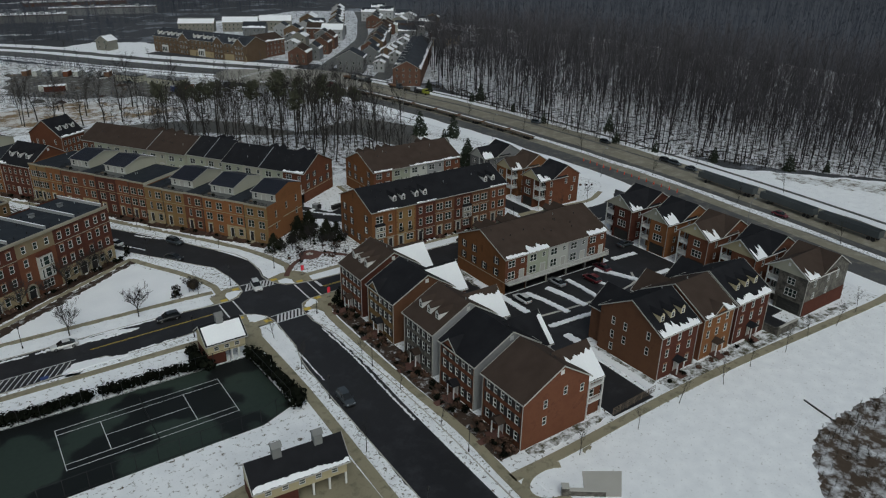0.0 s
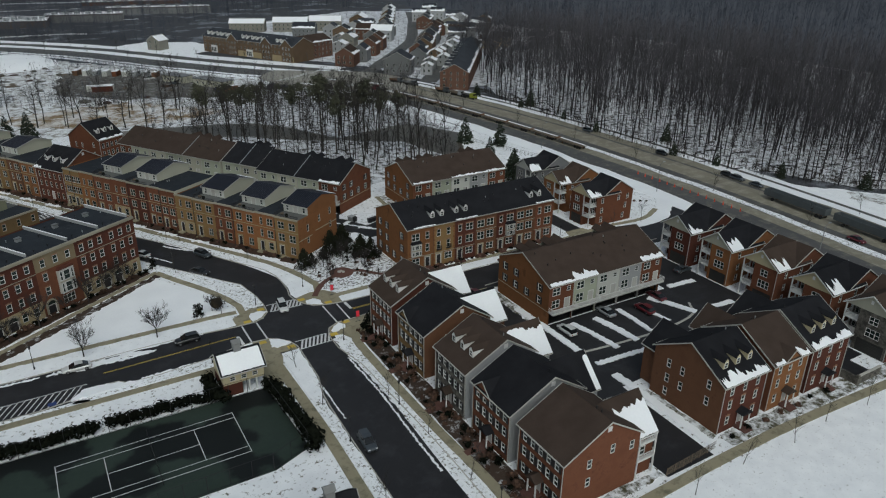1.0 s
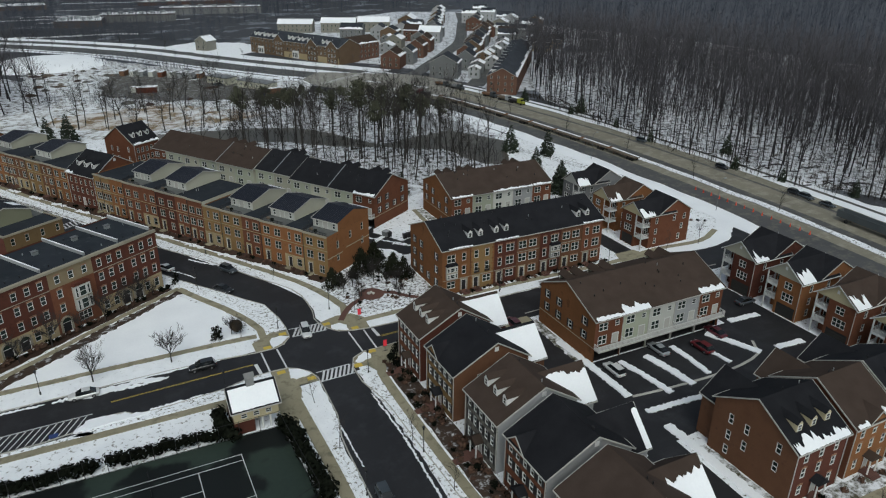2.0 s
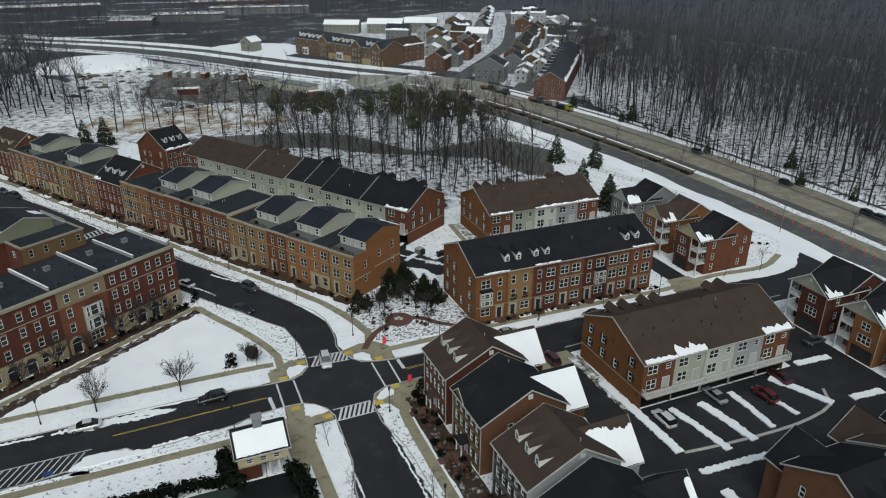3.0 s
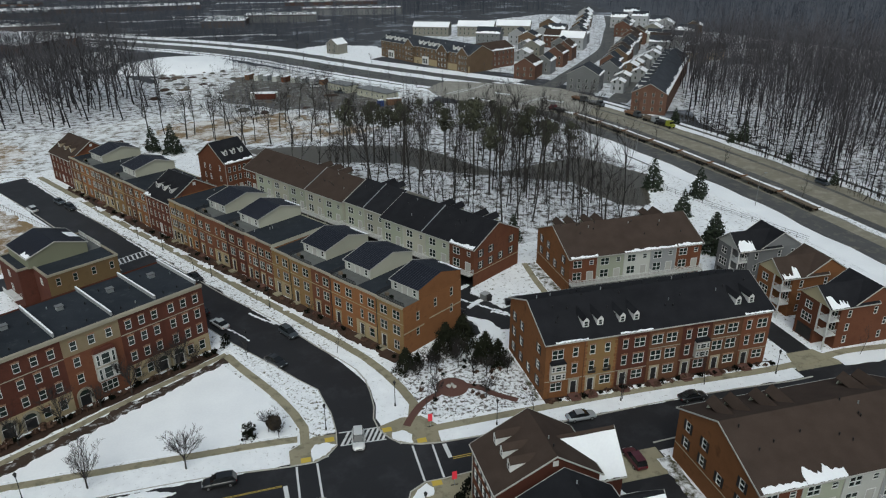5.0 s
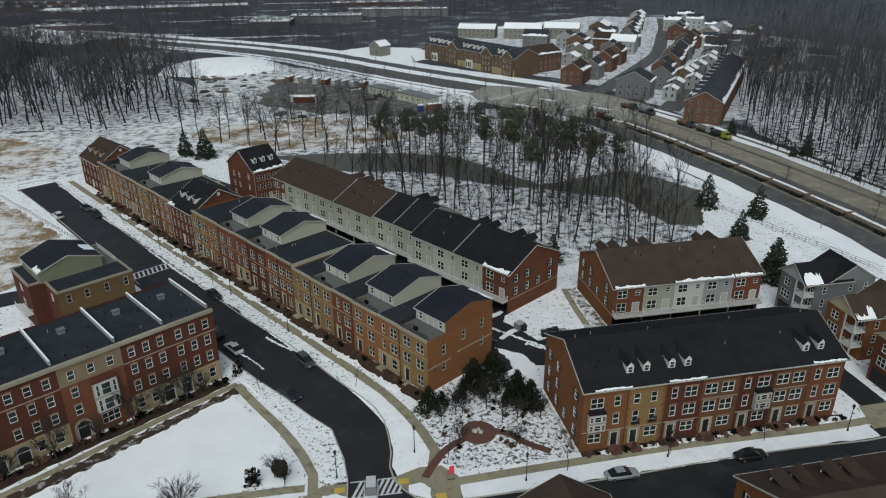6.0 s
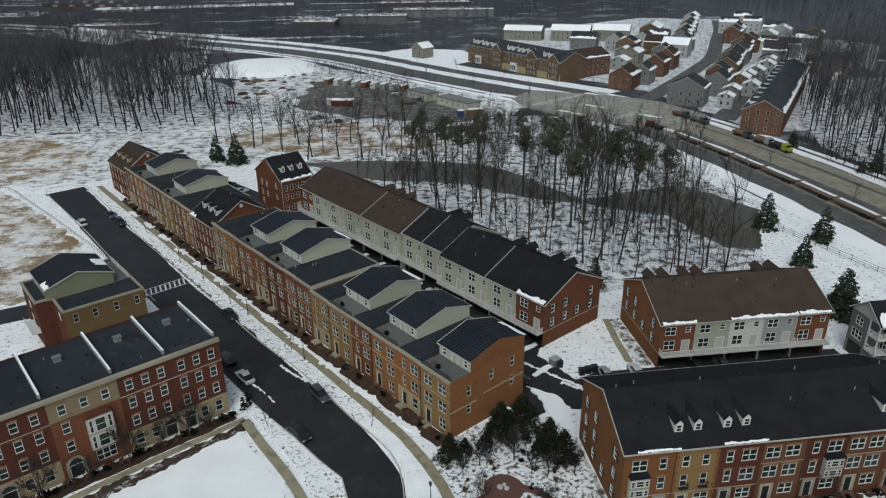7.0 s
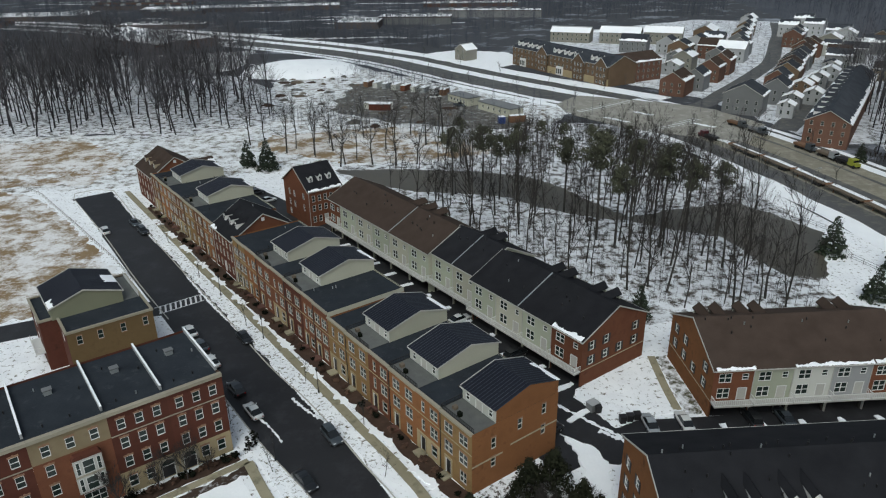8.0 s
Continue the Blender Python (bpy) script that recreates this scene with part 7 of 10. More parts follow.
# ---- vehicles ----
def car(x, y, ang, paint, kind="sedan", label="", z=0.03, snowy=False, zoff=0):
    lens, wid, hgt = dict(sedan=(4.75, 1.80, 1.43), suv=(4.65, 1.86, 1.66), pickup=(5.5, 1.95, 1.82))[kind]
    c = thing("car", pose(x, y, z, 0, 0, ang), label or f"parked {paint} {kind} on the asphalt", "car", "cars")
    L, W, belt = lens / 2, wid / 2, hgt * (0.62 if kind == "sedan" else 0.60)
    bm = bmesh.new()
    # sections of the lower body from tail to nose: place, half width, sill, shoulder
    secs = [(-1.0, 0.78, 0.40, 0.84), (-0.95, 0.93, 0.27, 0.96), (-0.72, 1.0, 0.22, 1.02), (-0.3, 1.0, 0.22, 1.0), (0.1, 1.0, 0.22, 0.99), (0.46, 1.0, 0.22, 0.95), (0.74, 0.98, 0.22, 0.87), (0.92, 0.90, 0.26, 0.76), (1.0, 0.70, 0.34, 0.60)]
    rings = []
    for f, w, lo, hi in secs:
        w, hi = w * W, hi * belt
        d = hi - lo
        rings.append([bm.verts.new((f * L, sy * w * q, lo + d * u)) for sy, q, u in ((-1, 0.86, 0), (1, 0.86, 0), (1, 0.99, 0.22), (1, 1.0, 0.62), (1, 0.92, 0.92), (1, 0.76, 1.0), (-1, 0.76, 1.0), (-1, 0.92, 0.92), (-1, 1.0, 0.62), (-1, 0.99, 0.22))])
    for a, b in zip(rings, rings[1:]):
        for k in range(10):
            bm.faces.new((a[k], a[(k + 1) % 10], b[(k + 1) % 10], b[k]))
    bm.faces.new(rings[0])
    bm.faces.new(rings[-1][::-1])
    bmesh.ops.recalc_face_normals(bm, faces=bm.faces)
    for f in bm.faces:
        f.smooth = True
    part("body", bm, CAR_PAINT[paint], c)
    # the cabin: glass all round under a painted roof
    cab = dict(sedan=((-0.84, 0, 0), (-0.44, 0.92, 0.96), (-0.14, 1.0, 1.0), (0.10, 0.95, 0.97), (0.50, 0, 0)), suv=((-0.97, 0, 0), (-0.80, 0.93, 0.97), (-0.3, 1.0, 1.0), (0.12, 0.93, 0.97), (0.50, 0, 0)), pickup=((-0.16, 0, 0), (-0.10, 0.95, 0.97), (0.04, 1.0, 1.0), (0.18, 0.95, 0.97), (0.52, 0, 0)))[kind]
    gb, rb = bmesh.new(), bmesh.new()
    w0, w1, zb = W * 0.86, W * 0.70, belt * 0.95
    low = [(f * L, w0 * (0.94 if i in (0, 4) else 1.0), zb) for i, (f, u, q) in enumerate(cab)]
    top = [(f * L, w1 * q if u else w0 * 0.94, zb + (hgt - zb) * u) for f, u, q in cab]
    for i in range(4):
        (ax, aw, az), (bx, bw, bz), (cx_, cw, cz), (dx, dw, dz) = low[i], low[i + 1], top[i + 1], top[i]
        for sy in (-1, 1):
            pts = [(ax, sy * aw, az), (bx, sy * bw, bz), (cx_, sy * cw, cz)] + ([(dx, sy * dw, dz)] if 0 < i else [])
            pts = pts[:1] + pts[2:] if i == 3 else pts
            gb.faces.new([gb.verts.new(p) for p in (pts if sy < 0 else pts[::-1])])
        t_ = gb if i in (0, 3) else rb
        up = 0.0 if i in (0, 3) else 0.012
        t_.faces.new([t_.verts.new(p) for p in ((dx, -dw, dz + up), (cx_, -cw, cz + up), (cx_, cw, cz + up), (dx, dw, dz + up))])
    part("glasshouse", gb, CAR_GLASS, c)
    part("roof", rb, SNOW if snowy else CAR_PAINT[paint], c)
    x0, x1 = cab[0][0] * L, cab[4][0] * L
    if kind == "pickup":
        part("load_bed", boxes((-L * 0.92, -L * 0.2, -W * 0.7, W * 0.7, belt * 0.9, belt * 1.03)), BLACK, c)
    part("grille", boxes((L - 0.1, L + 0.015, -W * 0.42, W * 0.42, belt * 0.42, belt * 0.58)), BLACK, c)
    for sx in (-L * 0.62, L * 0.62):
        for sy in (-1, 1):
            wb = bmesh.new()
            tube(wb, [(0, -0.1, 0), (0, 0.1, 0)], [0.33, 0.33], 12)
            wheel = part("wheel", wb, TYRE, c, m=pose(sx, sy * (W - 0.08), 0.33))
            hb = bmesh.new()
            tube(hb, [(0, sy * 0.09, 0), (0, sy * 0.115, 0)], [0.2, 0.18], 8)
            part("rim", hb, RIM, wheel)
    for sy in (-1, 1):
        part("headlight", boxes((L - 0.22, L - 0.08, sy * W * 0.62 - 0.16, sy * W * 0.62 + 0.16, belt * 0.60, belt * 0.74)), HEADLIGHT, c)
        part("taillight", boxes((-L - 0.01, -L + 0.12, sy * W * 0.66 - 0.1, sy * W * 0.66 + 0.1, belt * 0.62, belt * 0.84)), TAILLIGHT, c)
    for sy in (-1, 1):
        part("mirror", boxes((x1 - 0.35, x1 - 0.2, sy * (W + 0.06) - 0.08, sy * (W + 0.06) + 0.08, belt - 0.02, belt + 0.12)), CAR_PAINT[paint], c)
    return c


RA = 122.8 - 180
for args in [
    (26.6, 133.1 - 1.2, 180, "black", "suv"), (7.8, 131.9, 180, "white", "sedan"), (46.3, 135.6, -97, "white", "suv"),
    (38.6, 169.6, RA - 3, "grey", "suv"), (35.7, 160.4, RA + 3, "black", "sedan"), (26.0, 176.6, 122.8, "white", "sedan"), (22.2, 182.8, 122.8, "black", "suv"),
    (16.4, 191.4, 122.8, "white", "sedan"), (13.2, 197.0, 122.8, "grey", "sedan"), (10.0, 202.2, 122.8, "white", "sedan"), (20.6, 199.0, RA, "black", "sedan"),
    (-24.0, 254.4, 122.8, "white", "suv"), (-18.2, 259.2, RA, "grey", "sedan"), (-14.2, 253.2, RA, "black", "suv"),
    (80.4, 132.0, 0, "silver", "sedan"), (99.9, 131.9, 0, "black", "sedan"), (83.5, 121.0, 90, "maroon", "suv"),
    (89.9 + 1.0, 99.4, 90, "white", "suv"), (102.6, 101.2, 90, "silver", "sedan"), (110.4, 98.2, 90, "red", "suv"), (116.8, 101.2, 90, "maroon", "sedan"),
    (132.0, 103.6 + 4, 0, "grey", "sedan"), (43.3, 88.6, -93, "grey", "suv"),
    (85.8, 168.6, 90, "silver", "sedan"), (91.1, 168.6, 90, "white", "sedan"), (106.4, 168.4, 90, "grey", "sedan"), (101.5, 168.6, 90, "black", "suv"),
    (69.0, 189.2, 32.8, "black", "suv"), (60.4, 202.2, 32.8, "white", "sedan"), (9.4, 279.8, 32.8, "black", "suv"), (13.6, 273.2, 32.8, "white", "sedan"), (70.6, 168.2, 32.8, "black", "suv"),
]:
    car(*args)

# the low stone wall between the last brick house and the stone house
rw = thing("retaining_wall", pose(123.4, 60.6, 0), "low grey concrete-block retaining wall beside the footpath", "retaining wall")
part("wall", boxes((0, 6.4, 0, 0.35, 0, 1.7)), STONE, rw)
part("coping", boxes((-0.06, 6.46, -0.06, 0.41, 1.703, 1.85)), KERB, rw)
part("pier", boxes((-0.5, -0.07, -0.08, 0.43, 0, 2.0)), STONE, rw)
part("return_wall", boxes((-0.4, -0.06, 0.44, 3.4, 0, 1.6)), STONE, rw)
# transformer box and the back path by the end house
tb_ = thing("transformer_box", pose(78.4, 173.2, 0.05, 0, 0, 30), "grey metal transformer box in the snow", "utility box")
part("body", boxes((-0.8, 0.8, -0.7, 0.7, 0, 1.3)), SIDING_DG, tb_)
part("lid", boxes((-0.85, 0.85, -0.75, 0.75, 1.303, 1.4)), SIDING_G, tb_)
walkway([(92.4, 187), (91.6, 178), (91.4, 172.0)], 1.3, "damp concrete path behind the end house")

# ---- the estate beyond the highway ----
# Haze of distance is in the next three: greyed bricks, lifted blue-grey shingle.
FAR_BRICK = mat("weathered_far_brick", (0.098, 0.054, 0.039), (0.128, 0.072, 0.052), rough=0.9, big=0.3, fine=4, spec=0.15)
FAR_BROWN = mat("weathered_brown_brick", (0.105, 0.072, 0.046), (0.13, 0.09, 0.06), rough=0.9, big=0.3, fine=4, spec=0.15)
FAR_ROOF = mat("weathered_grey_shingle", (0.032, 0.036, 0.044), (0.050, 0.055, 0.065), rough=0.9, big=0.3, fine=4, bump=0.2, rand=0.2, spec=0.06)
FAR_STORE = mat("dull_store_wall", (0.085, 0.068, 0.062), (0.115, 0.092, 0.084), rough=0.9, big=0.05, fine=0.6, spec=0.15)
FW = {}


def far_window(w, h):
    if (w, h) not in FW:
        q = bmesh.new()
        sash(q, w, h, 2 if w > 1.3 else 1, 0.07, -0.06, 0.0)
        box(q, -w / 2 + 0.1, w / 2 - 0.1, -0.02, -0.004, 0.1, h - 0.1, 1)
        FW[w, h] = mesh_of("window", q, RAKE, GLASS)
    return FW[w, h]


def far_house(x, y, ang, w, d, ze, zr, wm, rm, label, snow=0.0, axis="y", rows=2, dorm=0, name="house", category="house"):
    """A gabled house some way off; its middle at x, y."""
    h = thing(name, pose(x, y, 0, 0, 0, ang) @ pose(-w / 2, -d / 2, 0), label, category, "houses beyond the highway")
    g = zr - ze
    for k, (a, b, c, n) in dict(f=(0, 0, 0, w), r=(w, 0, 90, d), b=(w, d, 180, w), l=(0, d, 270, d)).items():
        gb = g if (k in "fb") == (axis == "y") else 0
        wall(h, a, b, c, n, 0, ze, [], wm, gb)
    r = gable_roof(h, 0, w, 0, d, ze, zr, rm, axis=axis, over=0.35)
    for z in [0.9 + 2.9 * i for i in range(rows)]:
        for s in cols(max(2, int(w / 3.2)), w, 0.4):
            part("window", far_window(1.0, 1.5), None, h, m=pose(s, -0.003, z + 0.6))
        for s in cols(max(2, int(d / 4)), d, 0.6):
            part("window", far_window(1.0, 1.5), None, h, m=pose(-0.003, d - s, z + 0.6, 0, 0, 270))
    if axis == "y":
        k, n, ln = g / (w / 2), (-1, 0, g / (w / 2)), d
        run = math.hypot(w / 2, g)
        if snow:
            snow_patch(r, (w + 0.33, -0.3, ze - 0.33 * k + 0.2), (0, 1, 0), (-1, 0, k), d + 0.6, run * snow, seed=int(x), full=snow > 0.8)
            if snow > 0.9:
                snow_patch(r, (-0.33, d + 0.3, ze - 0.33 * k + 0.2), (0, -1, 0), (1, 0, k), d + 0.6, run * snow, seed=int(x) + 1, full=True)
    else:
        k = g / (d / 2)
        run = math.hypot(d / 2, g)
        if snow:
            snow_patch(r, (-0.3, -0.33, ze - 0.33 * k + 0.2), (1, 0, 0), (0, 1, k), w + 0.6, run * snow, seed=int(x), full=snow > 0.8)
        for i in range(dorm):
            dormer(h, w * (i + 0.5) / dorm, d * 0.12, ze + d * 0.12 * k + 0.1, 1.5, 1.5, k, rm, WHITE)
    if axis == "y" and dorm:
        for i in range(dorm):
            dormer(h, w * 0.12, d * (i + 0.5) / dorm, ze + w * 0.12 * k + 0.1, 1.7, 1.5, k, rm, WHITE, -90)
            if i % 3 == 1:
                snow_patch(r, (-0.33, d * (i + 0.9) / dorm, ze - 0.33 * k + 0.2), (0, -1, 0), (1, 0, k), d * 0.7 / dorm, run * 0.4, seed=700 + i)
    return h


LONG = math.degrees(math.atan2(-67, 33))
row = far_house(133.8 + 7.5, 452.5 + 3.8, LONG, 78, 17, 9.5, 13.5, FAR_BROWN, FAR_ROOF, "long brown brick apartment row with white dormers and cross gables", 0.0, "x", 3, 0, "townhouse_row", "townhouse row")
for x0, x1, m in ((30.5, 54.0, FAR_BRICK), (54.2, 77.6, FAR_BROWN)):
    part("facing", boxes((x0, x1, -0.22, -0.004, 0, 3.4)), CREAM_STONE, row)
for x in (27.5, 56.5, 73.0):
    wall(row, x - 4.2, -0.9, 0, 8.4, 0, 9.3, [(s_, z, 1.1, 1.6, "w") for z in (0.9, 3.9, 6.9) for s_ in (1.8, 4.2, 6.6)], FAR_BROWN, 3.6, 0.5, 0.25, "gable")
    gable_roof(row, x - 4.2, x + 4.2, -0.9, 8.0, 9.3, 13.0, FAR_ROOF, axis="y", over=0.4, trim=WHITE, ends=(1, 0))
for x in (3.5, 7.0, 12.0, 15.5, 20.0, 34.5, 38.0, 43.0, 46.5, 51.0, 63.5, 67.0):
    dormer(row, x, 1.6, 10.55, 1.7, 1.7, 0.47, FAR_ROOF, WHITE)
for x in (10.5, 42.0):
    b_ = part("bay", boxes((x - 2.4, x + 2.4, -1.1, -0.25, 0.3, 4.6)), WHITE, row)
    for s_ in (-1.5, 0, 1.5):
        part("window", far_window(1.1, 2.6), None, b_, m=pose(x + s_, -1.103, 1.0))
far_house(168, 436, LONG + 90, 24, 15, 9.5, 13, FAR_BRICK, BROWN_ROOF, "red brick row behind the long apartments", 0.2, "x", 3)
far_house(92, 507, -50, 9, 9, 6, 9, FAR_CREAM, SIDING_G, "small square house with snowy roof", 0.95, "y", 2)
for i, (x, y, a, w, d, ze, zr, wm, rm, sn, ax, lb) in enumerate([
    (177, 400, -37, 11, 15, 7, 10.5, FAR_BRICK, BROWN_ROOF, 0.3, "y", "red brick gabled house on the corner"),
    (190, 409, -37, 9, 12, 7, 10.0, SIDING_DG, FAR_ROOF, 0.3, "y", "dark grey siding gabled house"),
    (205, 428, -37, 10, 13, 7.5, 11, FAR_BRICK, BROWN_ROOF, 0.2, "y", "dark brick gabled house with brown roof"),
    (219, 447, -37, 10, 13, 7.5, 11, FAR_BRICK, BROWN_ROOF, 0.25, "y", "red brick gabled house with brown roof"),
    (240, 482, -37, 15, 12, 7.5, 11, SIDING_G, SIDING_G, 1.0, "x", "grey house with snow-covered roof"),
    (226, 470, -37, 10, 10, 6.5, 9.5, SIDING_DG, FAR_ROOF, 0.6, "y", "grey siding house with snowy roof"),
    (205, 462, -37, 10, 12, 7, 10, FAR_CREAM, FAR_ROOF, 0.8, "y", "cream siding house with snowy roof"),
    (193, 448, -37, 9, 9, 5, 7, SIDING_G, SIDING_G, 1.0, "y", "garage with snow-covered roof"),
    (214, 492, -37, 12, 11, 8, 11, FAR_BROWN, FAR_ROOF, 0.3, "y", "brown brick gabled house"),
    (232, 512, -37, 11, 11, 8, 11, SIDING_G, FAR_ROOF, 0.5, "y", "grey siding house with snowy roof"),
    (252, 548, -30, 13, 22, 9, 12.5, FAR_BROWN, SIDING_G, 0.9, "y", "tall tan gabled house with snowy roof"),
    (170, 572, -26, 26, 13, 6.5, 9.6, FAR_CREAM, SIDING_G, 0.9, "x", "cream townhouse row with snow-covered roof"),
    (200, 560, -26, 26, 13, 7, 10.4, FAR_CREAM, SIDING_G, 1.0, "x", "cream townhouse row with snow-covered roof"),
    (226, 553, -26, 24, 13, 7.5, 11, FAR_CREAM, SIDING_G, 1.0, "x", "cream townhouse row with snow-covered roof"),
    (262, 522, -37, 10, 12, 7, 10.5, SIDING_DG, FAR_ROOF, 0.5, "y", "dark grey gabled house with brown roof"),
    (272, 540, -37, 10, 12, 7, 10.5, FAR_BROWN, FAR_ROOF, 0.5, "y", "brown brick gabled house"),
    (283, 560, -37, 10, 12, 7, 10.5, SIDING_G, FAR_ROOF, 0.6, "y", "grey gabled house with snowy roof"),
    (294, 580, -37, 10, 12, 7, 10.5, FAR_BROWN, FAR_ROOF, 0.5, "y", "brown brick gabled house"),
    (307, 605, -37, 10, 12, 7, 10.5, SIDING_G, FAR_ROOF, 0.6, "y", "grey gabled house with snowy roof"),
    (318, 626, -37, 10, 12, 7, 10.5, SIDING_G, FAR_ROOF, 0.9, "y", "grey gabled house with snowy roof"),
    (191, 362, -37, 15, 13, 8, 12, SIDING_DG, FAR_ROOF, 0.1, "y", "dark grey gabled house with a porch"),
    (203, 352, -37, 6, 6, 5, 6.4, SIDING_G, SIDING_G, 1.0, "y", "small garage with snow-covered roof"),
    (213, 366, -37, 7, 7, 5, 6.6, SIDING_DG, SIDING_G, 1.0, "y", "small garage with snow-covered roof"),
    (229, 388, -37, 8, 9, 5.5, 7.4, FAR_BROWN, SIDING_G, 1.0, "y", "garage with snow-covered roof"),
    (222, 396, -37, 10, 12, 7.5, 11, FAR_BRICK, FAR_ROOF, 0.25, "y", "brick gabled house with snowy eaves"),
    (236, 414, -37, 11, 12, 7.5, 11, FAR_BROWN, FAR_ROOF, 0.25, "y", "brick gabled house with snowy eaves"),
    (250, 436, -37, 11, 12, 7.5, 11, FAR_BRICK, FAR_ROOF, 0.25, "y", "brick gabled house with snowy eaves"),
    (264, 454, -37, 11, 12, 7.5, 11, SIDING_DG, FAR_ROOF, 0.3, "y", "grey gabled house with snowy eaves"),
    (279, 478, -37, 11, 13, 8, 12, FAR_BRICK, BROWN_ROOF, 0.2, "y", "brick gabled house with brown roof"),
    (262, 422, -37, 8, 8, 5, 7, SIDING_G, SIDING_G, 1.0, "y", "garage with snow-covered roof"),
    (283, 450, -37, 12, 11, 7.5, 10.5, SIDING_DG, FAR_ROOF, 0.3, "x", "dark grey house with snowy eaves"),
    (304, 470, -37, 12, 11, 7.5, 10.5, SIDING_DG, FAR_ROOF, 0.3, "x", "dark grey house with snowy eaves"),
    (302, 424, -37, 14, 10, 6, 9, CREAM_STONE, BROWN_ROOF, 0.1, "x", "tan stone house at the forest edge"),
    (324, 412, -37, 13, 10, 6, 9, SIDING_G, FAR_ROOF, 0.3, "x", "grey house among the trees"),
    (312, 508, -37, 12, 12, 8, 11, FAR_CREAM, SIDING_G, 0.9, "y", "cream gabled house with snowy roof"),
    (334, 528, -37, 12, 12, 8, 11, SIDING_G, SIDING_G, 0.9, "y", "grey gabled house with snowy roof"),
    (322, 575, -37, 12, 12, 8, 11, SIDING_G, FAR_ROOF, 0.7, "x", "grey house with snowy roof"),
    (342, 578, -37, 12, 12, 8, 11, SIDING_G, FAR_ROOF, 0.7, "x", "grey house with snowy roof"),
    (352, 610, -37, 12, 12, 8, 11, SIDING_G, FAR_ROOF, 0.7, "x", "grey house with snowy roof"),
    (300, 528, -37, 11, 12, 8, 11, FAR_BRICK, FAR_ROOF, 0.3, "y", "dark brick gabled house with brown roof"),
    (197, 522, -30, 16, 12, 7, 10.5, SIDING_DG, FAR_ROOF, 0.35, "x", "dark grey house with snow along the eaves"),
    (214, 512, -34, 11, 12, 7, 10.5, SIDING_G, FAR_ROOF, 0.4, "y", "grey gabled house with snowy roof"),
    (207, 480, -37, 8, 9, 5, 7.2, SIDING_DG, SIDING_G, 1.0, "y", "garage with snow-covered roof"),
    (232, 494, -37, 11, 12, 7.5, 11, FAR_BRICK, BROWN_ROOF, 0.2, "x", "dark brick house with brown roof"),
    (254, 502, -37, 11, 11, 7, 10.5, SIDING_DG, FAR_ROOF, 0.4, "y", "dark grey gabled house"),
    (252, 534, -37, 12, 10, 6.5, 9.5, SIDING_DG, FAR_ROOF, 0.7, "x", "grey house with snowy roof"),
    (212, 377, -37, 10, 12, 7.5, 11, SIDING_DG, FAR_ROOF, 0.2, "y", "dark grey gabled house with snowy eaves"),
    (226, 373, -37, 7, 8, 5, 6.8, SIDING_G, SIDING_G, 1.0, "y", "small garage with snow-covered roof"),
    (238, 398, -37, 7, 8, 5, 6.8, FAR_BROWN, SIDING_G, 1.0, "y", "garage with snow-covered roof"),
    (248, 408, -37, 8, 8, 5, 7, SIDING_DG, SIDING_G, 1.0, "y", "garage with snow-covered roof"),
    (243, 425, -37, 11, 12, 7.5, 11, FAR_BRICK, BROWN_ROOF, 0.2, "y", "dark brick gabled house with brown roof"),
    (257, 446, -37, 11, 12, 7.5, 11, SIDING_DG, FAR_ROOF, 0.25, "y", "grey gabled house with dark roof"),
    (272, 438, -37, 8, 9, 5, 7, SIDING_G, FAR_ROOF, 0.8, "y", "garage with snowy roof"),
    (272, 466, -37, 11, 12, 7.5, 11, FAR_BROWN, BROWN_ROOF, 0.2, "y", "brown brick gabled house"),
    (290, 462, -37, 12, 10, 7, 10.5, FAR_BROWN, BROWN_ROOF, 0.25, "x", "brown brick house with snowy eaves"),
    (291, 492, -37, 12, 11, 7.5, 11, FAR_BRICK, BROWN_ROOF, 0.2, "y", "dark brick gabled house"),
    (304, 492, -37, 9, 9, 6, 9, SIDING_W, FAR_ROOF, 0.8, "x", "white house with snowy roof"),
    (331, 496, -37, 12, 10, 7, 10.5, SIDING_DG, FAR_ROOF, 0.6, "x", "dark grey house with snowy roof"),
    (348, 514, -37, 12, 11, 7.5, 11, FAR_BROWN, FAR_ROOF, 0.5, "y", "brown gabled house among trees"),
    (340, 546, -37, 14, 11, 7.5, 11, SIDING_DG, FAR_ROOF, 0.5, "x", "dark grey house among trees"),
    (312, 546, -37, 11, 11, 7.5, 11, SIDING_DG, FAR_ROOF, 0.5, "y", "dark grey gabled house"),
    (289, 418, -37, 13, 9, 5.5, 8.5, CREAM_STONE, BROWN_ROOF, 0.15, "x", "tan stone house beside a snowy lawn"),
]):
    far_house(x, y, a, w, d, ze, zr, wm, rm, lb, sn, ax)

# the long brick row at the junction, running away from the highway
far_house(196.7 + 45 * 0.604 + 1, 310 + 45 * 0.797 + 4, -37.2, 14, 104, 8.6, 12.4, FAR_BRICK, FAR_ROOF, "long red brick townhouse row with black roof", 0.2, "y", 3, 11, "townhouse_row", "townhouse row")


# ---- roadside plant: trailers, trucks, containers ----
def wheel(parent, x, y, r=0.5, w=0.35):
    b = bmesh.new()
    tube(b, [(0, -w / 2, 0), (0, w / 2, 0)], [r, r], 10)
    part("wheel", b, TYRE, parent, m=pose(x, y, r))


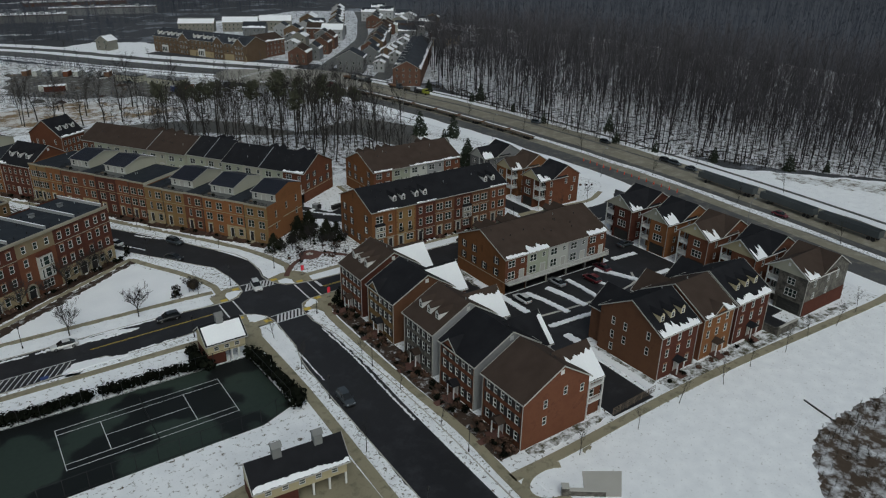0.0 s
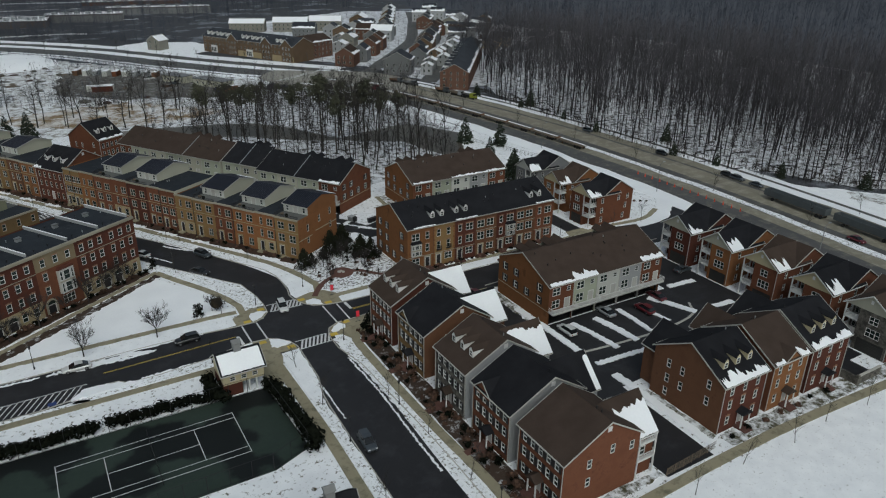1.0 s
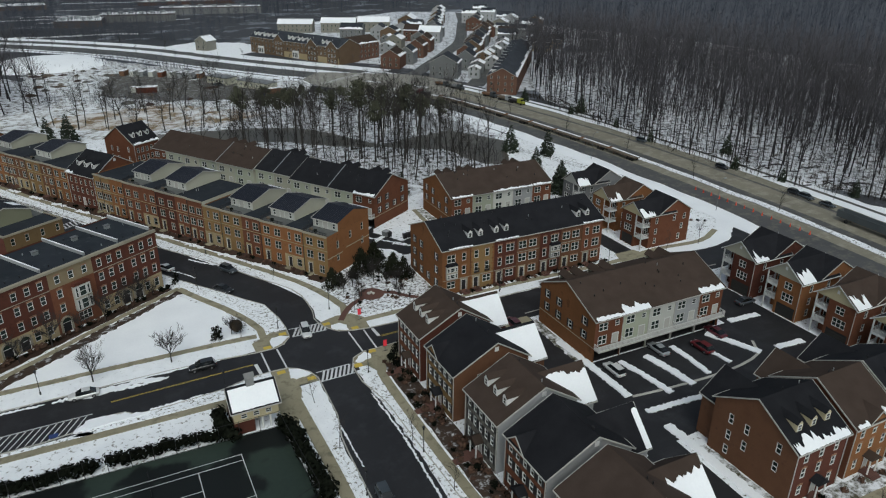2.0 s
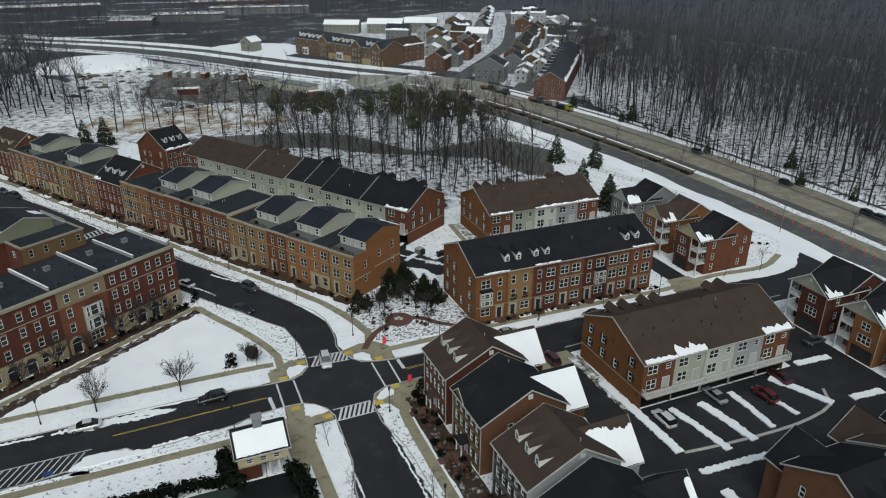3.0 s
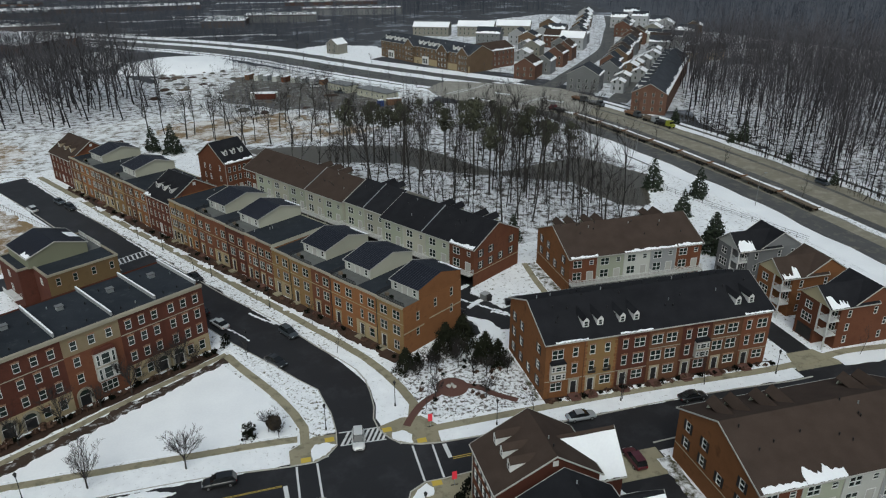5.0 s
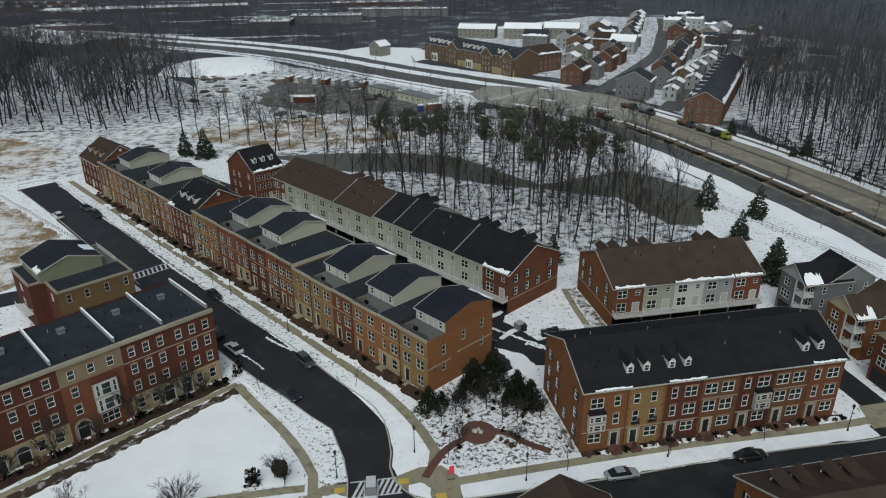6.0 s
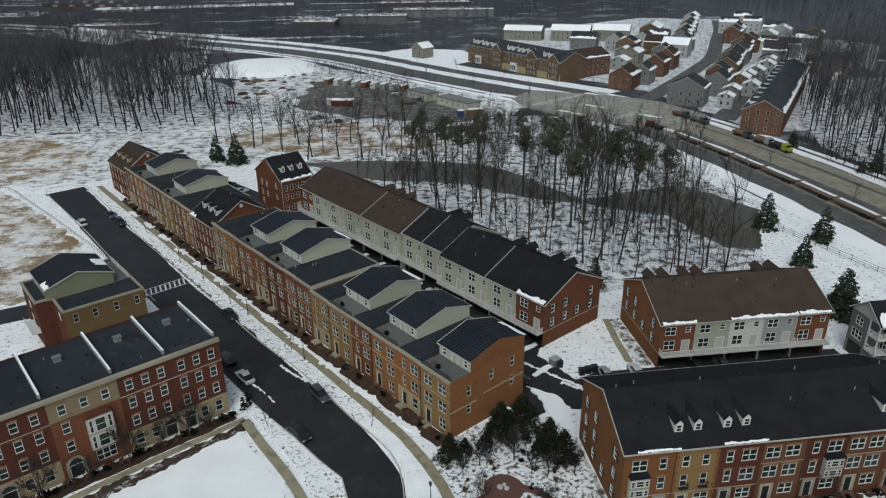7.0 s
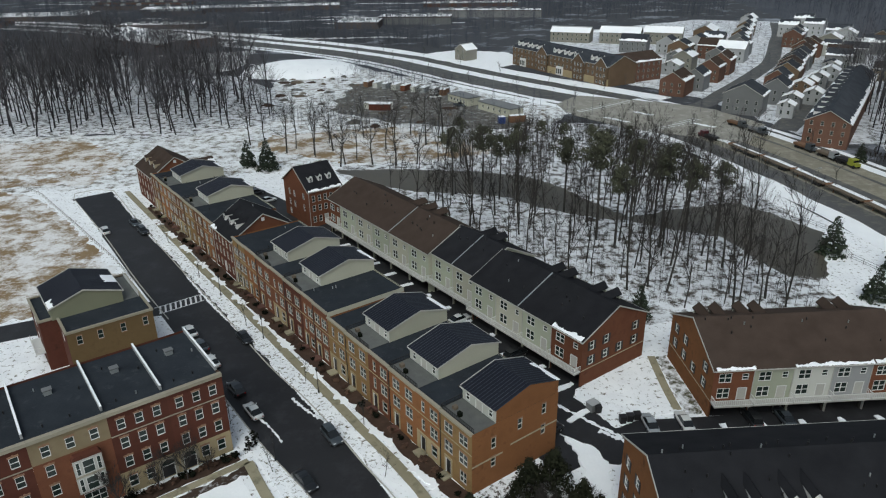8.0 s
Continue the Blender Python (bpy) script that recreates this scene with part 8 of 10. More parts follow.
def flatbed(x, y, ang, n, label="long empty flatbed trailer with snow on its deck"):
    t = thing("flatbed_trailer", pose(x, y, 0.03, 0, 0, ang), label, "trailer", "flatbed trailers")
    part("deck", boxes((0, n, -1.3, 1.3, 1.15, 1.4)), WOOD, t)
    part("chassis", boxes((0.4, n - 0.4, -0.5, 0.5, 0.75, 1.147)), RUST, t)
    part("snow_patch", boxes((0.2, n - 0.2, -1.28, -0.5, 1.4, 1.5)), SNOW, t)
    part("headboard", boxes((n - 0.12, n, -1.25, 1.25, 1.403, 1.9)), RUST, t)
    for k in (1.2, 2.4, 3.6):
        for s in (-1, 1):
            wheel(t, k, s * 1.05)
    for s in (-1, 1):
        part("leg", boxes((n - 3.2, n - 3.0, s * 0.8 - 0.1, s * 0.8 + 0.1, 0, 0.75)), RUST, t)


def along(line, off, y):
    P = offsets(line, off)
    i = min(range(len(P)), key=lambda k: abs(P[k].y - y) + (1000 if P[k].y > 420 else 0))
    d = (P[i + 1] - P[i]).normalized()
    f = (y - P[i].y) / d.y
    q = P[i] + d * f
    return q.x, q.y, math.degrees(math.atan2(d.y, d.x))


for i in range(8):
    x, y, a = along(HX, 7.6, 196 + i * 14.6)
    flatbed(x, y, a, 13.6)


def truck(x, y, ang, cab, body, label, n=7.0, tall=0.75):
    t = thing("truck", pose(x, y, 0.03, 0, 0, ang), label, "truck", "trucks on the highway")
    part("chassis", boxes((-n / 2, n / 2, -0.6, 0.6, 0.6, 1.0)), BLACK, t)
    cb = bmesh.new()
    box(cb, n / 2 - 2.1, n / 2 + 0.1, -1.15, 1.15, 0.7, 2.7, 0, 0.12, 0.1)
    c = part("cab", cb, cab, t)
    part("windscreen", boxes((n / 2 + 0.02, n / 2 + 0.09, -0.95, 0.95, 1.75, 2.4)), CAR_GLASS, c)
    part("bonnet", boxes((n / 2 + 0.1, n / 2 + 1.3, -0.85, 0.85, 0.7, 1.6)), cab, c)
    bb = bmesh.new()
    box(bb, -n / 2 - 0.2, n / 2 - 2.3, -1.2, 1.2, 1.003, 1.0 + tall, 0, -0.15, -0.05)
    part("body", bb, body, t)
    for k in (-n / 2 + 0.8, -n / 2 + 2.0, n / 2 + 0.4):
        for s in (-1, 1):
            wheel(t, k, s * 0.95)


for y, o, cab, body, lb, fl in ((322.5, 7.6, CAR_PAINT["red"], BLACK, "red flatbed truck on the highway", 0), (339, -14.0, CAR_PAINT["grey"], RUST, "grey tipper truck parked on the highway", 180), (329, -14.0, CAR_PAINT["grey"], SIDING_DG, "grey flatbed truck parked on the highway", 180), (307, -14.0, CAR_PAINT["grey"], RUST, "grey works truck with a rusty bed", 180), (297, -14.0, CAR_PAINT["silver"], WOOD, "silver works truck with a timber bed", 180), (289, -14.0, LIME, BLACK, "yellow-green works truck with a low black bed", 180)):
    x, y, a = along(HX, o, y)
    truck(x, y, a + fl, cab, body, lb)
for y, n in ((111, 20), (91.5, 17), (73, 17)):
    x, y, a = along(HX, -6.0, y)
    t = thing("semi_trailer", pose(x, y, 0.03, 0, 0, a), "long grey-blue steel tipper trailer on the highway", "trailer", "tipper trailers")
    tb = bmesh.new()
    lattice(tb, [0, 0.12, n - 0.12, n], [-1.28, -1.16, 1.16, 1.28], lambda i, j: i == 1 and j == 1, 1.2, 3.1, 0, lambda p, q, r: Vector((p, r, q)))
    part("body", tb, STEEL_BLUE, t)
    part("floor", boxes((0.13, n - 0.13, -1.15, 1.15, 1.25, 1.5)), SNOW, t)
    part("chassis", boxes((0.5, n - 0.5, -0.5, 0.5, 0.8, 1.19)), RUST, t)
    for k in (1.2, 2.5, n - 3.0):
        for s in (-1, 1):
            wheel(t, k, s * 1.05)
for y, c in ((139, "grey"), (150, "black"), (146, "grey"), (215, "grey"), (178, "black"), (98, "red")):
    x, y, a = along(HX, -12 if c != "red" else 0.5, y)
    car(x, y, a + 180, c, "suv" if y > 145 else "sedan", f"{c} car on the highway")
for i in range(14):
    x, y, a = along(HX, 11.5 - 0.1 * i, 166 - 3.0 * i)
    cn = bmesh.new()
    tube(cn, [(0, 0, 0), (0, 0, 0.06), (0, 0, 0.07), (0, 0, 1.0)], [0.28, 0.28, 0.2, 0.06], 8)
    tagged(part("traffic_cone", cn, ORANGE, None, m=pose(x, y, 0.03)), "orange traffic drum beside the works lane", "traffic cone", "traffic cones")


def container(x, y, ang, n, material, label, h=2.6, w=2.44):
    c = thing("container", pose(x, y, 0.05, 0, 0, ang), label, "container", "site containers")
    part("body", boxes((0, n, 0, w, 0, h)), material, c)
    rb = bmesh.new()
    for k in range(int(n / 0.6)):
        box(rb, 0.1 + k * 0.6, 0.4 + k * 0.6, -0.04, -0.002, 0.15, h - 0.15)
    part("rib", rb, material, c)
    part("snow_patch", boxes((0.05, n - 0.05, 0.05, w - 0.05, h, h + 0.1)), SNOW, c)
    part("door", boxes((-0.05, -0.003, 0.1, w - 0.1, 0.1, h - 0.1)), material, c)


MATS = [RUST, SIDING_W, GALV, SIDING_W, RED_BRICK, SIDING_W, GALV, SIDING_G]
for i in range(9):
    container(37.0 + 4.4 * i, 430.5 - 2.9 * i, 62, 6.1, MATS[i % 8], "steel site container with a snowy lid" if MATS[i % 8] != RUST else "rust-red steel site container")
container(36.6, 384.5, -10, 12, SIDING_W, "white box trailer in the yard")
container(38.6, 381.8, -10, 9, DARK_BRICK, "red steel container in the yard")
container(94.0, 353.8, 10, 6.4, RUST, "orange-red container by the junction")
container(92.0, 353.0, 98, 2.4, BLUE, "small blue container by the junction")
for x, y, n in ((73, 396, 14), (84.5, 379, 20)):
    t = thing("site_cabin", pose(x, y, 0.05, 0, 0, -58), "long pale site cabin with a flat grey roof", "site cabin", "site cabins")
    shell(t, 0, n, 0, 7, 0, 3.2, dict(f=SIDING_C, r=SIDING_C, b=SIDING_C, l=SIDING_C), dict(f=grid(cols(5, n), (1.1,), 1.1, 1.1, "w")))
    part("roof", boxes((-0.3, n + 0.3, -0.3, 7.3, 3.2, 3.5)), SIDING_DG, t)
car(68, 403, 20, "white", "pickup", "white pickup in the muddy yard", 0.05)
car(77, 385, -40, "grey", "pickup", "grey pickup in the muddy yard", 0.05)
def heap(x, y, r, h, material, label, seed):
    """A rough low heap of soil, rubble or stacked timber."""
    rn = random.Random(seed)
    b = bmesh.new()
    rings = []
    for j, (f, z) in enumerate(((1.0, -0.05), (0.82, 0.45), (0.5, 0.85), (0.15, 1.0))):
        rings.append([b.verts.new((r * f * 1.4 * math.cos(k * math.tau / 9) * rn.uniform(0.75, 1.2), r * f * math.sin(k * math.tau / 9) * rn.uniform(0.75, 1.2), h * z * rn.uniform(0.8, 1.1))) for k in range(9)])
    for p, q in zip(rings, rings[1:]):
        for k in range(9):
            b.faces.new((p[k], p[(k + 1) % 9], q[(k + 1) % 9], q[k]))
    b.faces.new(rings[-1])
    tagged(part("rubble_mound", b, material, None, m=pose(x, y, 0.03, 0, 0, rn.uniform(0, 180))), label, "mound", "mounds round the yard")


rnd = random.Random(44)
for i in range(46):
    x, y = (rnd.uniform(-6, 36), rnd.uniform(392, 446)) if i % 3 else (rnd.uniform(30, 74), rnd.uniform(352, 392))
    if i < 14:
        x, y = rnd.uniform(-8, 30), rnd.uniform(446, 470)
    k = (MUD, WOOD, STONE, MULCH)[i % 4]
    heap(x, y, rnd.uniform(0.9, 3.2), rnd.uniform(0.35, 0.95), k, "rough mound of soil and rubble in the snow" if k is MUD or k is STONE else "low pile of weathered timber and brush in the snow", 900 + i)
# the smooth snow mound
mb = bmesh.new()
N = 26
rows = []
for i in range(N + 1):
    r = []
    for j in range(N + 1):
        u, v = i / N * 2 - 1, j / N * 2 - 1
        q = max(0.0, 1 - u * u - v * v)
        r.append(mb.verts.new((0 + 32 * u, 482 + 27 * v, -0.1 + 5.0 * q ** 0.7 + 0.3 * noise.noise((u * 3, v * 3, 1)))))
    rows.append(r)
for i in range(N):
    for j in range(N):
        mb.faces.new((rows[i][j], rows[i + 1][j], rows[i + 1][j + 1], rows[i][j + 1]))
tagged(part("snow_mound", mb, SNOW), "large smooth snow-covered earth mound", "mound", "", "structure")


# far flat-roofed works and stores
def store(x, y, ang, w, d, h, wm, label, top=SNOW):
    s = thing("warehouse", pose(x, y, 0, 0, 0, ang), label, "warehouse", "far warehouses")
    shell(s, 0, w, 0, d, 0, h, dict(f=wm, r=wm, b=wm, l=wm), {})
    part("roof", boxes((0.3, w - 0.3, 0.3, d - 0.3, h - 0.6, h - 0.2)), top, s)
    for k in range(6):
        u = part("roof_unit", boxes((w * (0.1 + 0.14 * k), w * (0.1 + 0.14 * k) + 4, d * (0.3 + 0.1 * (k % 3)), d * (0.3 + 0.1 * (k % 3)) + 3, h - 0.2, h + 1.6)), GALV, s)
    part("parapet", boxes((0, w, -0.2, -0.003, h - 0.7, h + 0.15)), FAR_STORE, s)


store(-180, 625, -42, 110, 46, 6, FAR_BRICK, "large brick store with snow-covered flat roof")
store(5, 664, -8, 34, 40, 5, FAR_STORE, "low brown store with snowy flat roof")
store(38, 690, -8, 60, 24, 6, SIDING_DG, "dark flat-roofed works building")
store(-190, 812, 4, 190, 34, 4, FAR_STORE, "long low red building with snowy roof")
store(-330, 760, 4, 110, 44, 4, FAR_STORE, "far brick building with snowy roof")
store(90, 735, -10, 90, 18, 6, SIDING_DG, "dark flat-roofed works building")
store(-60, 930, 0, 140, 30, 8, SIDING_DG, "far grey flat-roofed building")
rnd = random.Random(17)
for i in range(34):
    x, y = rnd.uniform(-480, 170), 600 + 520 * (i / 34) ** 1.3 + rnd.uniform(-12, 12)
    n, a = rnd.uniform(18, 85), rnd.uniform(-0.12, 0.06)
    w = rnd.uniform(1.6, 4.5) * (1 + (y - 600) / 500)
    pts = [(x + n * k / 5, y + n * k / 5 * a + rnd.gauss(0, 2.0)) for k in range(6)]
    ribbon("snow_field", smooth(pts, 4.0), w, -w, 0.0, 0.06, THIN if i % 3 else SNOW, wob=w * 0.8, seed=400 + i, kind="structure", label="distant strip of open snow", category="snow")
for i in range(11):
    x, y = rnd.uniform(-430, 120), 690 + 45 * i + rnd.uniform(-10, 10)
    store(x, y, rnd.uniform(-14, 6), rnd.uniform(45, 120), rnd.uniform(14, 26), rnd.uniform(3.5, 5.5), FAR_BRICK if i % 2 else FAR_STORE, "low far building with a flat roof among trees", FLAT_ROOF if i % 3 else SNOW)


# ---- street furniture ----
def lamp(x, y, h=4.6, label="black lamp post with a lantern head"):
    t = thing("street_lamp", pose(x, y, 0.1), label, "street lamp", "street lamps")
    b = bmesh.new()
    tube(b, [(0, 0, 0), (0, 0, 0.5), (0, 0, 0.55), (0, 0, h - 0.6)], [0.14, 0.12, 0.07, 0.05], 8)
    part("pole", b, BLACK, t)
    b = bmesh.new()
    tube(b, [(0, 0, h - 0.6), (0, 0, h - 0.5), (0, 0, h - 0.1)], [0.1, 0.14, 0.2], 8)
    hd = part("lantern", b, CAR_GLASS, t)
    b = bmesh.new()
    tube(b, [(0, 0, h - 0.1), (0, 0, h + 0.1), (0, 0, h + 0.25)], [0.26, 0.14, 0.02], 8)
    part("cap", b, BLACK, hd)


for x, y in [(41.3, 90.4), (52.6, 67.0), (42.0, 139.7), (52.2, 118.0), (28.8, 122.4), (1.4, 135.6), (53.3, 142.7), (67.3, 133.9), (88.5, 134.4), (117.5, 134.2), (35.6, 181.2), (24.0, 199.0), (12.5, 217), (31.0, 165.3), (52.0, 95), (40.6, 60), (123, 118)]:
    lamp(x, y)
for i in range(4, len(HX) - 45, 7):
    p = offsets(HX, 19.5)[i]
    t = thing("highway_lamp", pose(p.x, p.y, 0.1), "tall grey highway lamp", "street lamp", "highway lamps")
    b = bmesh.new()
    tube(b, [(0, 0, 0), (0, 0, 8.6), (1.2, 0, 9.2)], [0.1, 0.07, 0.05], 6)
    part("pole", b, SIDING_DG, t)
    part("head", boxes((1.1, 1.9, -0.15, 0.15, 9.12, 9.28)), GALV, t)

for x, y, a in ((57.4, 136.2, 0), (57.5, 123.2, 0)):
    t = thing("works_sign", pose(x, y, 0.14, 0, 0, a), "pink-red temporary road sign on a stand", "sign", "temporary signs")
    part("panel", boxes((-0.34, 0.34, -0.03, 0.03, 1.0, 2.3)), PINK, t)
    part("stand", boxes((-0.04, 0.04, -0.04, 0.04, 0, 0.997)), GALV, t)
    part("foot", boxes((-0.5, 0.5, -0.06, 0.06, 0, 0.06)), BLACK, t)
for i, (x, y) in enumerate([(82.0, 169.6), (83.2, 169.9), (84.4, 170.2), (79.0, 172.4)]):
    t = thing("bin", pose(x, y, 0.02), "black wheeled bin by the snowy bank", "bin", "wheeled bins")
    bb = bmesh.new()
    box(bb, -0.45, 0.45, -0.4, 0.4, 0.1, 1.2, 0, -0.06, -0.06)
    part("body", bb, BLACK, t)
    part("lid", boxes((-0.54, 0.54, -0.5, 0.5, 1.203, 1.28)), BLACK, t)
mw = thing("monument_wall", pose(58.4, 52.4, 0.04, 0, 0, -36), "low stone entrance wall with a pillar in the snow", "wall")
part("wall", boxes((0.5, 5.6, -0.25, 0.25, 0, 0.9)), STONE, mw)
part("coping", boxes((0.45, 5.65, -0.32, 0.32, 0.903, 1.0)), KERB, mw)
part("pillar", boxes((-0.5, 0.45, -0.45, 0.45, 0, 1.5)), STONE, mw)
part("cap", boxes((-0.6, 0.44, -0.55, 0.55, 1.503, 1.65)), KERB, mw)
bt = thing("bench", pose(67.6, 57.3, 0.06, 0, 0, 5), "stone bench beside the footpath", "bench")
part("seat", boxes((-0.8, 0.8, -0.25, 0.25, 0.4, 0.5)), CONCRETE, bt)
for s in (-0.6, 0.6):
    part("leg", boxes((s - 0.1, s + 0.1, -0.2, 0.2, 0, 0.4)), CONCRETE, bt)
# solar panels on the first porch house's rear roof
for i in range(4):
    tagged(part("solar_panel", boxes((0, 1.6, 0, 1.0, 0, 0.05)), BLUE, None, m=pose(147.2, 110.6 + i * 1.15, 9.6, 0, 24, 0)), "dark blue solar panel on the roof", "solar panel", "solar panels")

# ---- trees ----
def bare_tree(name, seed, h, spread, trunk=0.2, levels=3, kids=6, low=0.35, twig_w=0.02, sway=0.09, limb=0.42, slim=False, taper=0.78):
    """A bare broadleaf: the trunk with limbs in one mesh, the fine crown of twigs in another."""
    rnd = random.Random(seed)
    tb, cb = bmesh.new(), bmesh.new()

    def grow(p, d, length, r, level, bm):
        pts, rad = [p], [r]
        n = 3 if level < 2 else 1
        for k in range(n):
            g = sway if level == 0 else 0.16
            d = (d + Vector((rnd.gauss(0, g), rnd.gauss(0, g), rnd.gauss(0.04, 0.06)))).normalized()
            p = p + d * length / n
            pts.append(p)
            rad.append(max(twig_w * 0.5, r * (1 - (taper if level == 0 else 0.78) * (k + 1) / n)))
        if slim and level >= 2:
            for s in (d.orthogonal().normalized(), d.cross(d.orthogonal()).normalized()):
                e = s * r * 0.7
                cb.faces.new([cb.verts.new(q) for q in (pts[0] - e, pts[0] + e, pts[-1])])
        else:
            tube(tb if level < 2 else cb, pts, rad, 5 if level == 0 else 4 if level == 1 else 3)
        if level >= levels:
            return
        for k in range(kids + (3 if level == 0 else 0)):
            f = rnd.uniform(low if level == 0 else 0.25, 1.0)
            i = min(n - 1, int(f * n))
            q = pts[i].lerp(pts[i + 1], f * n - i)
            a = rnd.uniform(0, math.tau)
            s = d.orthogonal().normalized()
            s.rotate(Matrix.Rotation(a, 3, d))
            nd = (d * rnd.uniform(0.45, 0.9) + s * spread * rnd.uniform(0.6, 1.1) + Vector((0, 0, 0.25))).normalized()
            grow(q, nd, length * rnd.uniform(0.34, 0.52) * (1.15 - 0.4 * f if level == 0 else 1.0), max(twig_w, r * (limb if level == 0 else 0.42) * (1.1 - 0.5 * f)), level + 1, bm)

    grow(Vector((0, 0, -0.1)), Vector((0, 0, 1)), h, trunk, 0, tb)
    return mesh_of(name + "_trunk", tb, BARK), mesh_of(name + "_crown", cb, TWIG)


def vase_tree(name, seed, h=5.6):
    """A young round-crowned tree: a short stem that parts into many upswept limbs, each splitting into fine twigs."""
    rnd = random.Random(seed)
    tb, cb = bmesh.new(), bmesh.new()
    tube(tb, [(0, 0, -0.1), (0.02, 0.01, h * 0.2), (0.03, 0.0, h * 0.32)], [0.1, 0.08, 0.06], 6)

    def sprig(p, d, length, r, level):
        e = (d + Vector((rnd.gauss(0, 0.12), rnd.gauss(0, 0.12), 0.1))).normalized()
        m, q = p + d * length * 0.5, p + d * length * 0.5 + e * length * 0.5
        tube(tb if level == 0 else cb, [p, m, q], [r, r * 0.75, r * 0.35], 4 if level == 0 else 3)
        if level == 3:
            return
        for k in range((6, 5, 4)[level]):
            f = rnd.uniform(0.25, 1.0)
            o = p.lerp(m, f * 2) if f < 0.5 else m.lerp(q, f * 2 - 1)
            s = e.orthogonal().normalized()
            s.rotate(Matrix.Rotation(rnd.uniform(0, math.tau), 3, e))
            sprig(o, (e + s * rnd.uniform(0.35, 0.75) + Vector((0, 0, 0.12))).normalized(), length * rnd.uniform(0.42, 0.6), max(0.011, r * 0.5), level + 1)

    for k in range(9):
        a = k * math.tau / 9 + rnd.uniform(-0.3, 0.3)
        t = rnd.uniform(0.15, 0.85)
        sprig(Vector((0.03, 0, h * rnd.uniform(0.2, 0.32))), Vector((math.cos(a) * t, math.sin(a) * t, 1)).normalized(), h * rnd.uniform(0.38, 0.5), 0.045, 0)
    return mesh_of(name + "_trunk", tb, BARK), mesh_of(name + "_crown", cb, TWIG)


def conifer(name, seed, h, r, material, bare=0.1, dens=1.0):
    rnd = random.Random(seed)
    tb, cb = bmesh.new(), bmesh.new()
    tube(tb, [(0, 0, -0.1), (0, 0, h * 0.5), (0, 0, h * 0.96)], [0.16 + h * 0.008, 0.12, 0.03], 6)
    tiers = int(h * 1.6 * dens)
    for k in range(tiers):
        f = bare + (1 - bare) * k / tiers
        rr = r * (1 - f) ** 0.8 * rnd.uniform(0.75, 1.1) + 0.15
        for j in range(max(4, int(rr * 5))):
            a = rnd.uniform(0, math.tau)
            tip = Vector((rr * math.cos(a), rr * math.sin(a), h * f - rr * 0.22))
            clump(cb, Vector((0, 0, h * f)).lerp(tip, rnd.uniform(0.45, 0.95)), 0.28 + rr * 0.16, rnd, 7, 0.45)
    return mesh_of(name + "_trunk", tb, BARK), mesh_of(name + "_crown", cb, material)


def pine(name, seed, h):
    """A tall pine: a bare stem, and a soft rounded head of needle tufts on the boughs of its upper part."""
    rnd = random.Random(seed)
    tb, cb = bmesh.new(), bmesh.new()
    tube(tb, [(0, 0, -0.1), (0.2, 0, h * 0.5), (0.1, 0.2, h)], [0.26, 0.19, 0.05], 6)
    for k in range(30):
        f = rnd.uniform(0.0, 1.0)
        a, rr = rnd.uniform(0, math.tau), 3.1 * math.sin(math.pi * (0.16 + 0.8 * f)) * rnd.uniform(0.45, 1.1)
        o = Vector((0.12, 0.12, h * (0.66 + 0.31 * f)))
        d = Vector((math.cos(a), math.sin(a), rnd.uniform(0.1, 0.4)))
        tube(tb, [o, o + d * rr], [0.06, 0.015], 3)
        for q in (0.5, 1.0):
            c = o + d * rr * q + Vector((rnd.gauss(0, 0.3), rnd.gauss(0, 0.3), rnd.gauss(0.1, 0.2)))
            clump(cb, c, rnd.uniform(0.7, 1.25), rnd, 40, 0.75, 0, 0.44)
    for k in range(9):
        f, a = rnd.uniform(0.25, 0.6), rnd.uniform(0, math.tau)
        tube(tb, [(0.15, 0.1, h * f), (1.6 * math.cos(a), 1.6 * math.sin(a), h * f + 0.3)], [0.05, 0.012], 3)
    return mesh_of(name + "_trunk", tb, BARK), mesh_of(name + "_crown", cb, PINE)


def thuja(name, seed, h=3.6, r=1.7):
    """A big feathery evergreen shrub: many small sprays round a few stems."""
    rnd = random.Random(seed)
    tb, cb = bmesh.new(), bmesh.new()
    for k in range(4):
        a = k * 1.57 + rnd.uniform(-0.4, 0.4)
        tube(tb, [(0.1 * math.cos(a), 0.1 * math.sin(a), -0.1), (r * 0.3 * math.cos(a), r * 0.3 * math.sin(a), h * 0.75)], [0.08, 0.03], 5)
    for k in range(70):
        f = rnd.uniform(0.06, 1.0)
        a, rr = rnd.uniform(0, math.tau), r * (1.02 - f ** 1.7) * rnd.uniform(0.45, 1.0)
        clump(cb, (rr * math.cos(a), rr * math.sin(a), h * f), 0.5, rnd, 46, 1.2, 0, 0.5)
    return mesh_of(name + "_trunk", tb, BARK), mesh_of(name + "_crown", cb, THUJA)


def plant(name, meshes, x, y, s, ang, label, category="tree", group="", lean=0.0):
    t = thing(name, pose(x, y, 0, lean, 0, ang) @ Matrix.Scale(s, 4), label, category, group)
    part("trunk", meshes[0], None, t)
    part("crown", meshes[1], None, t)
    return t


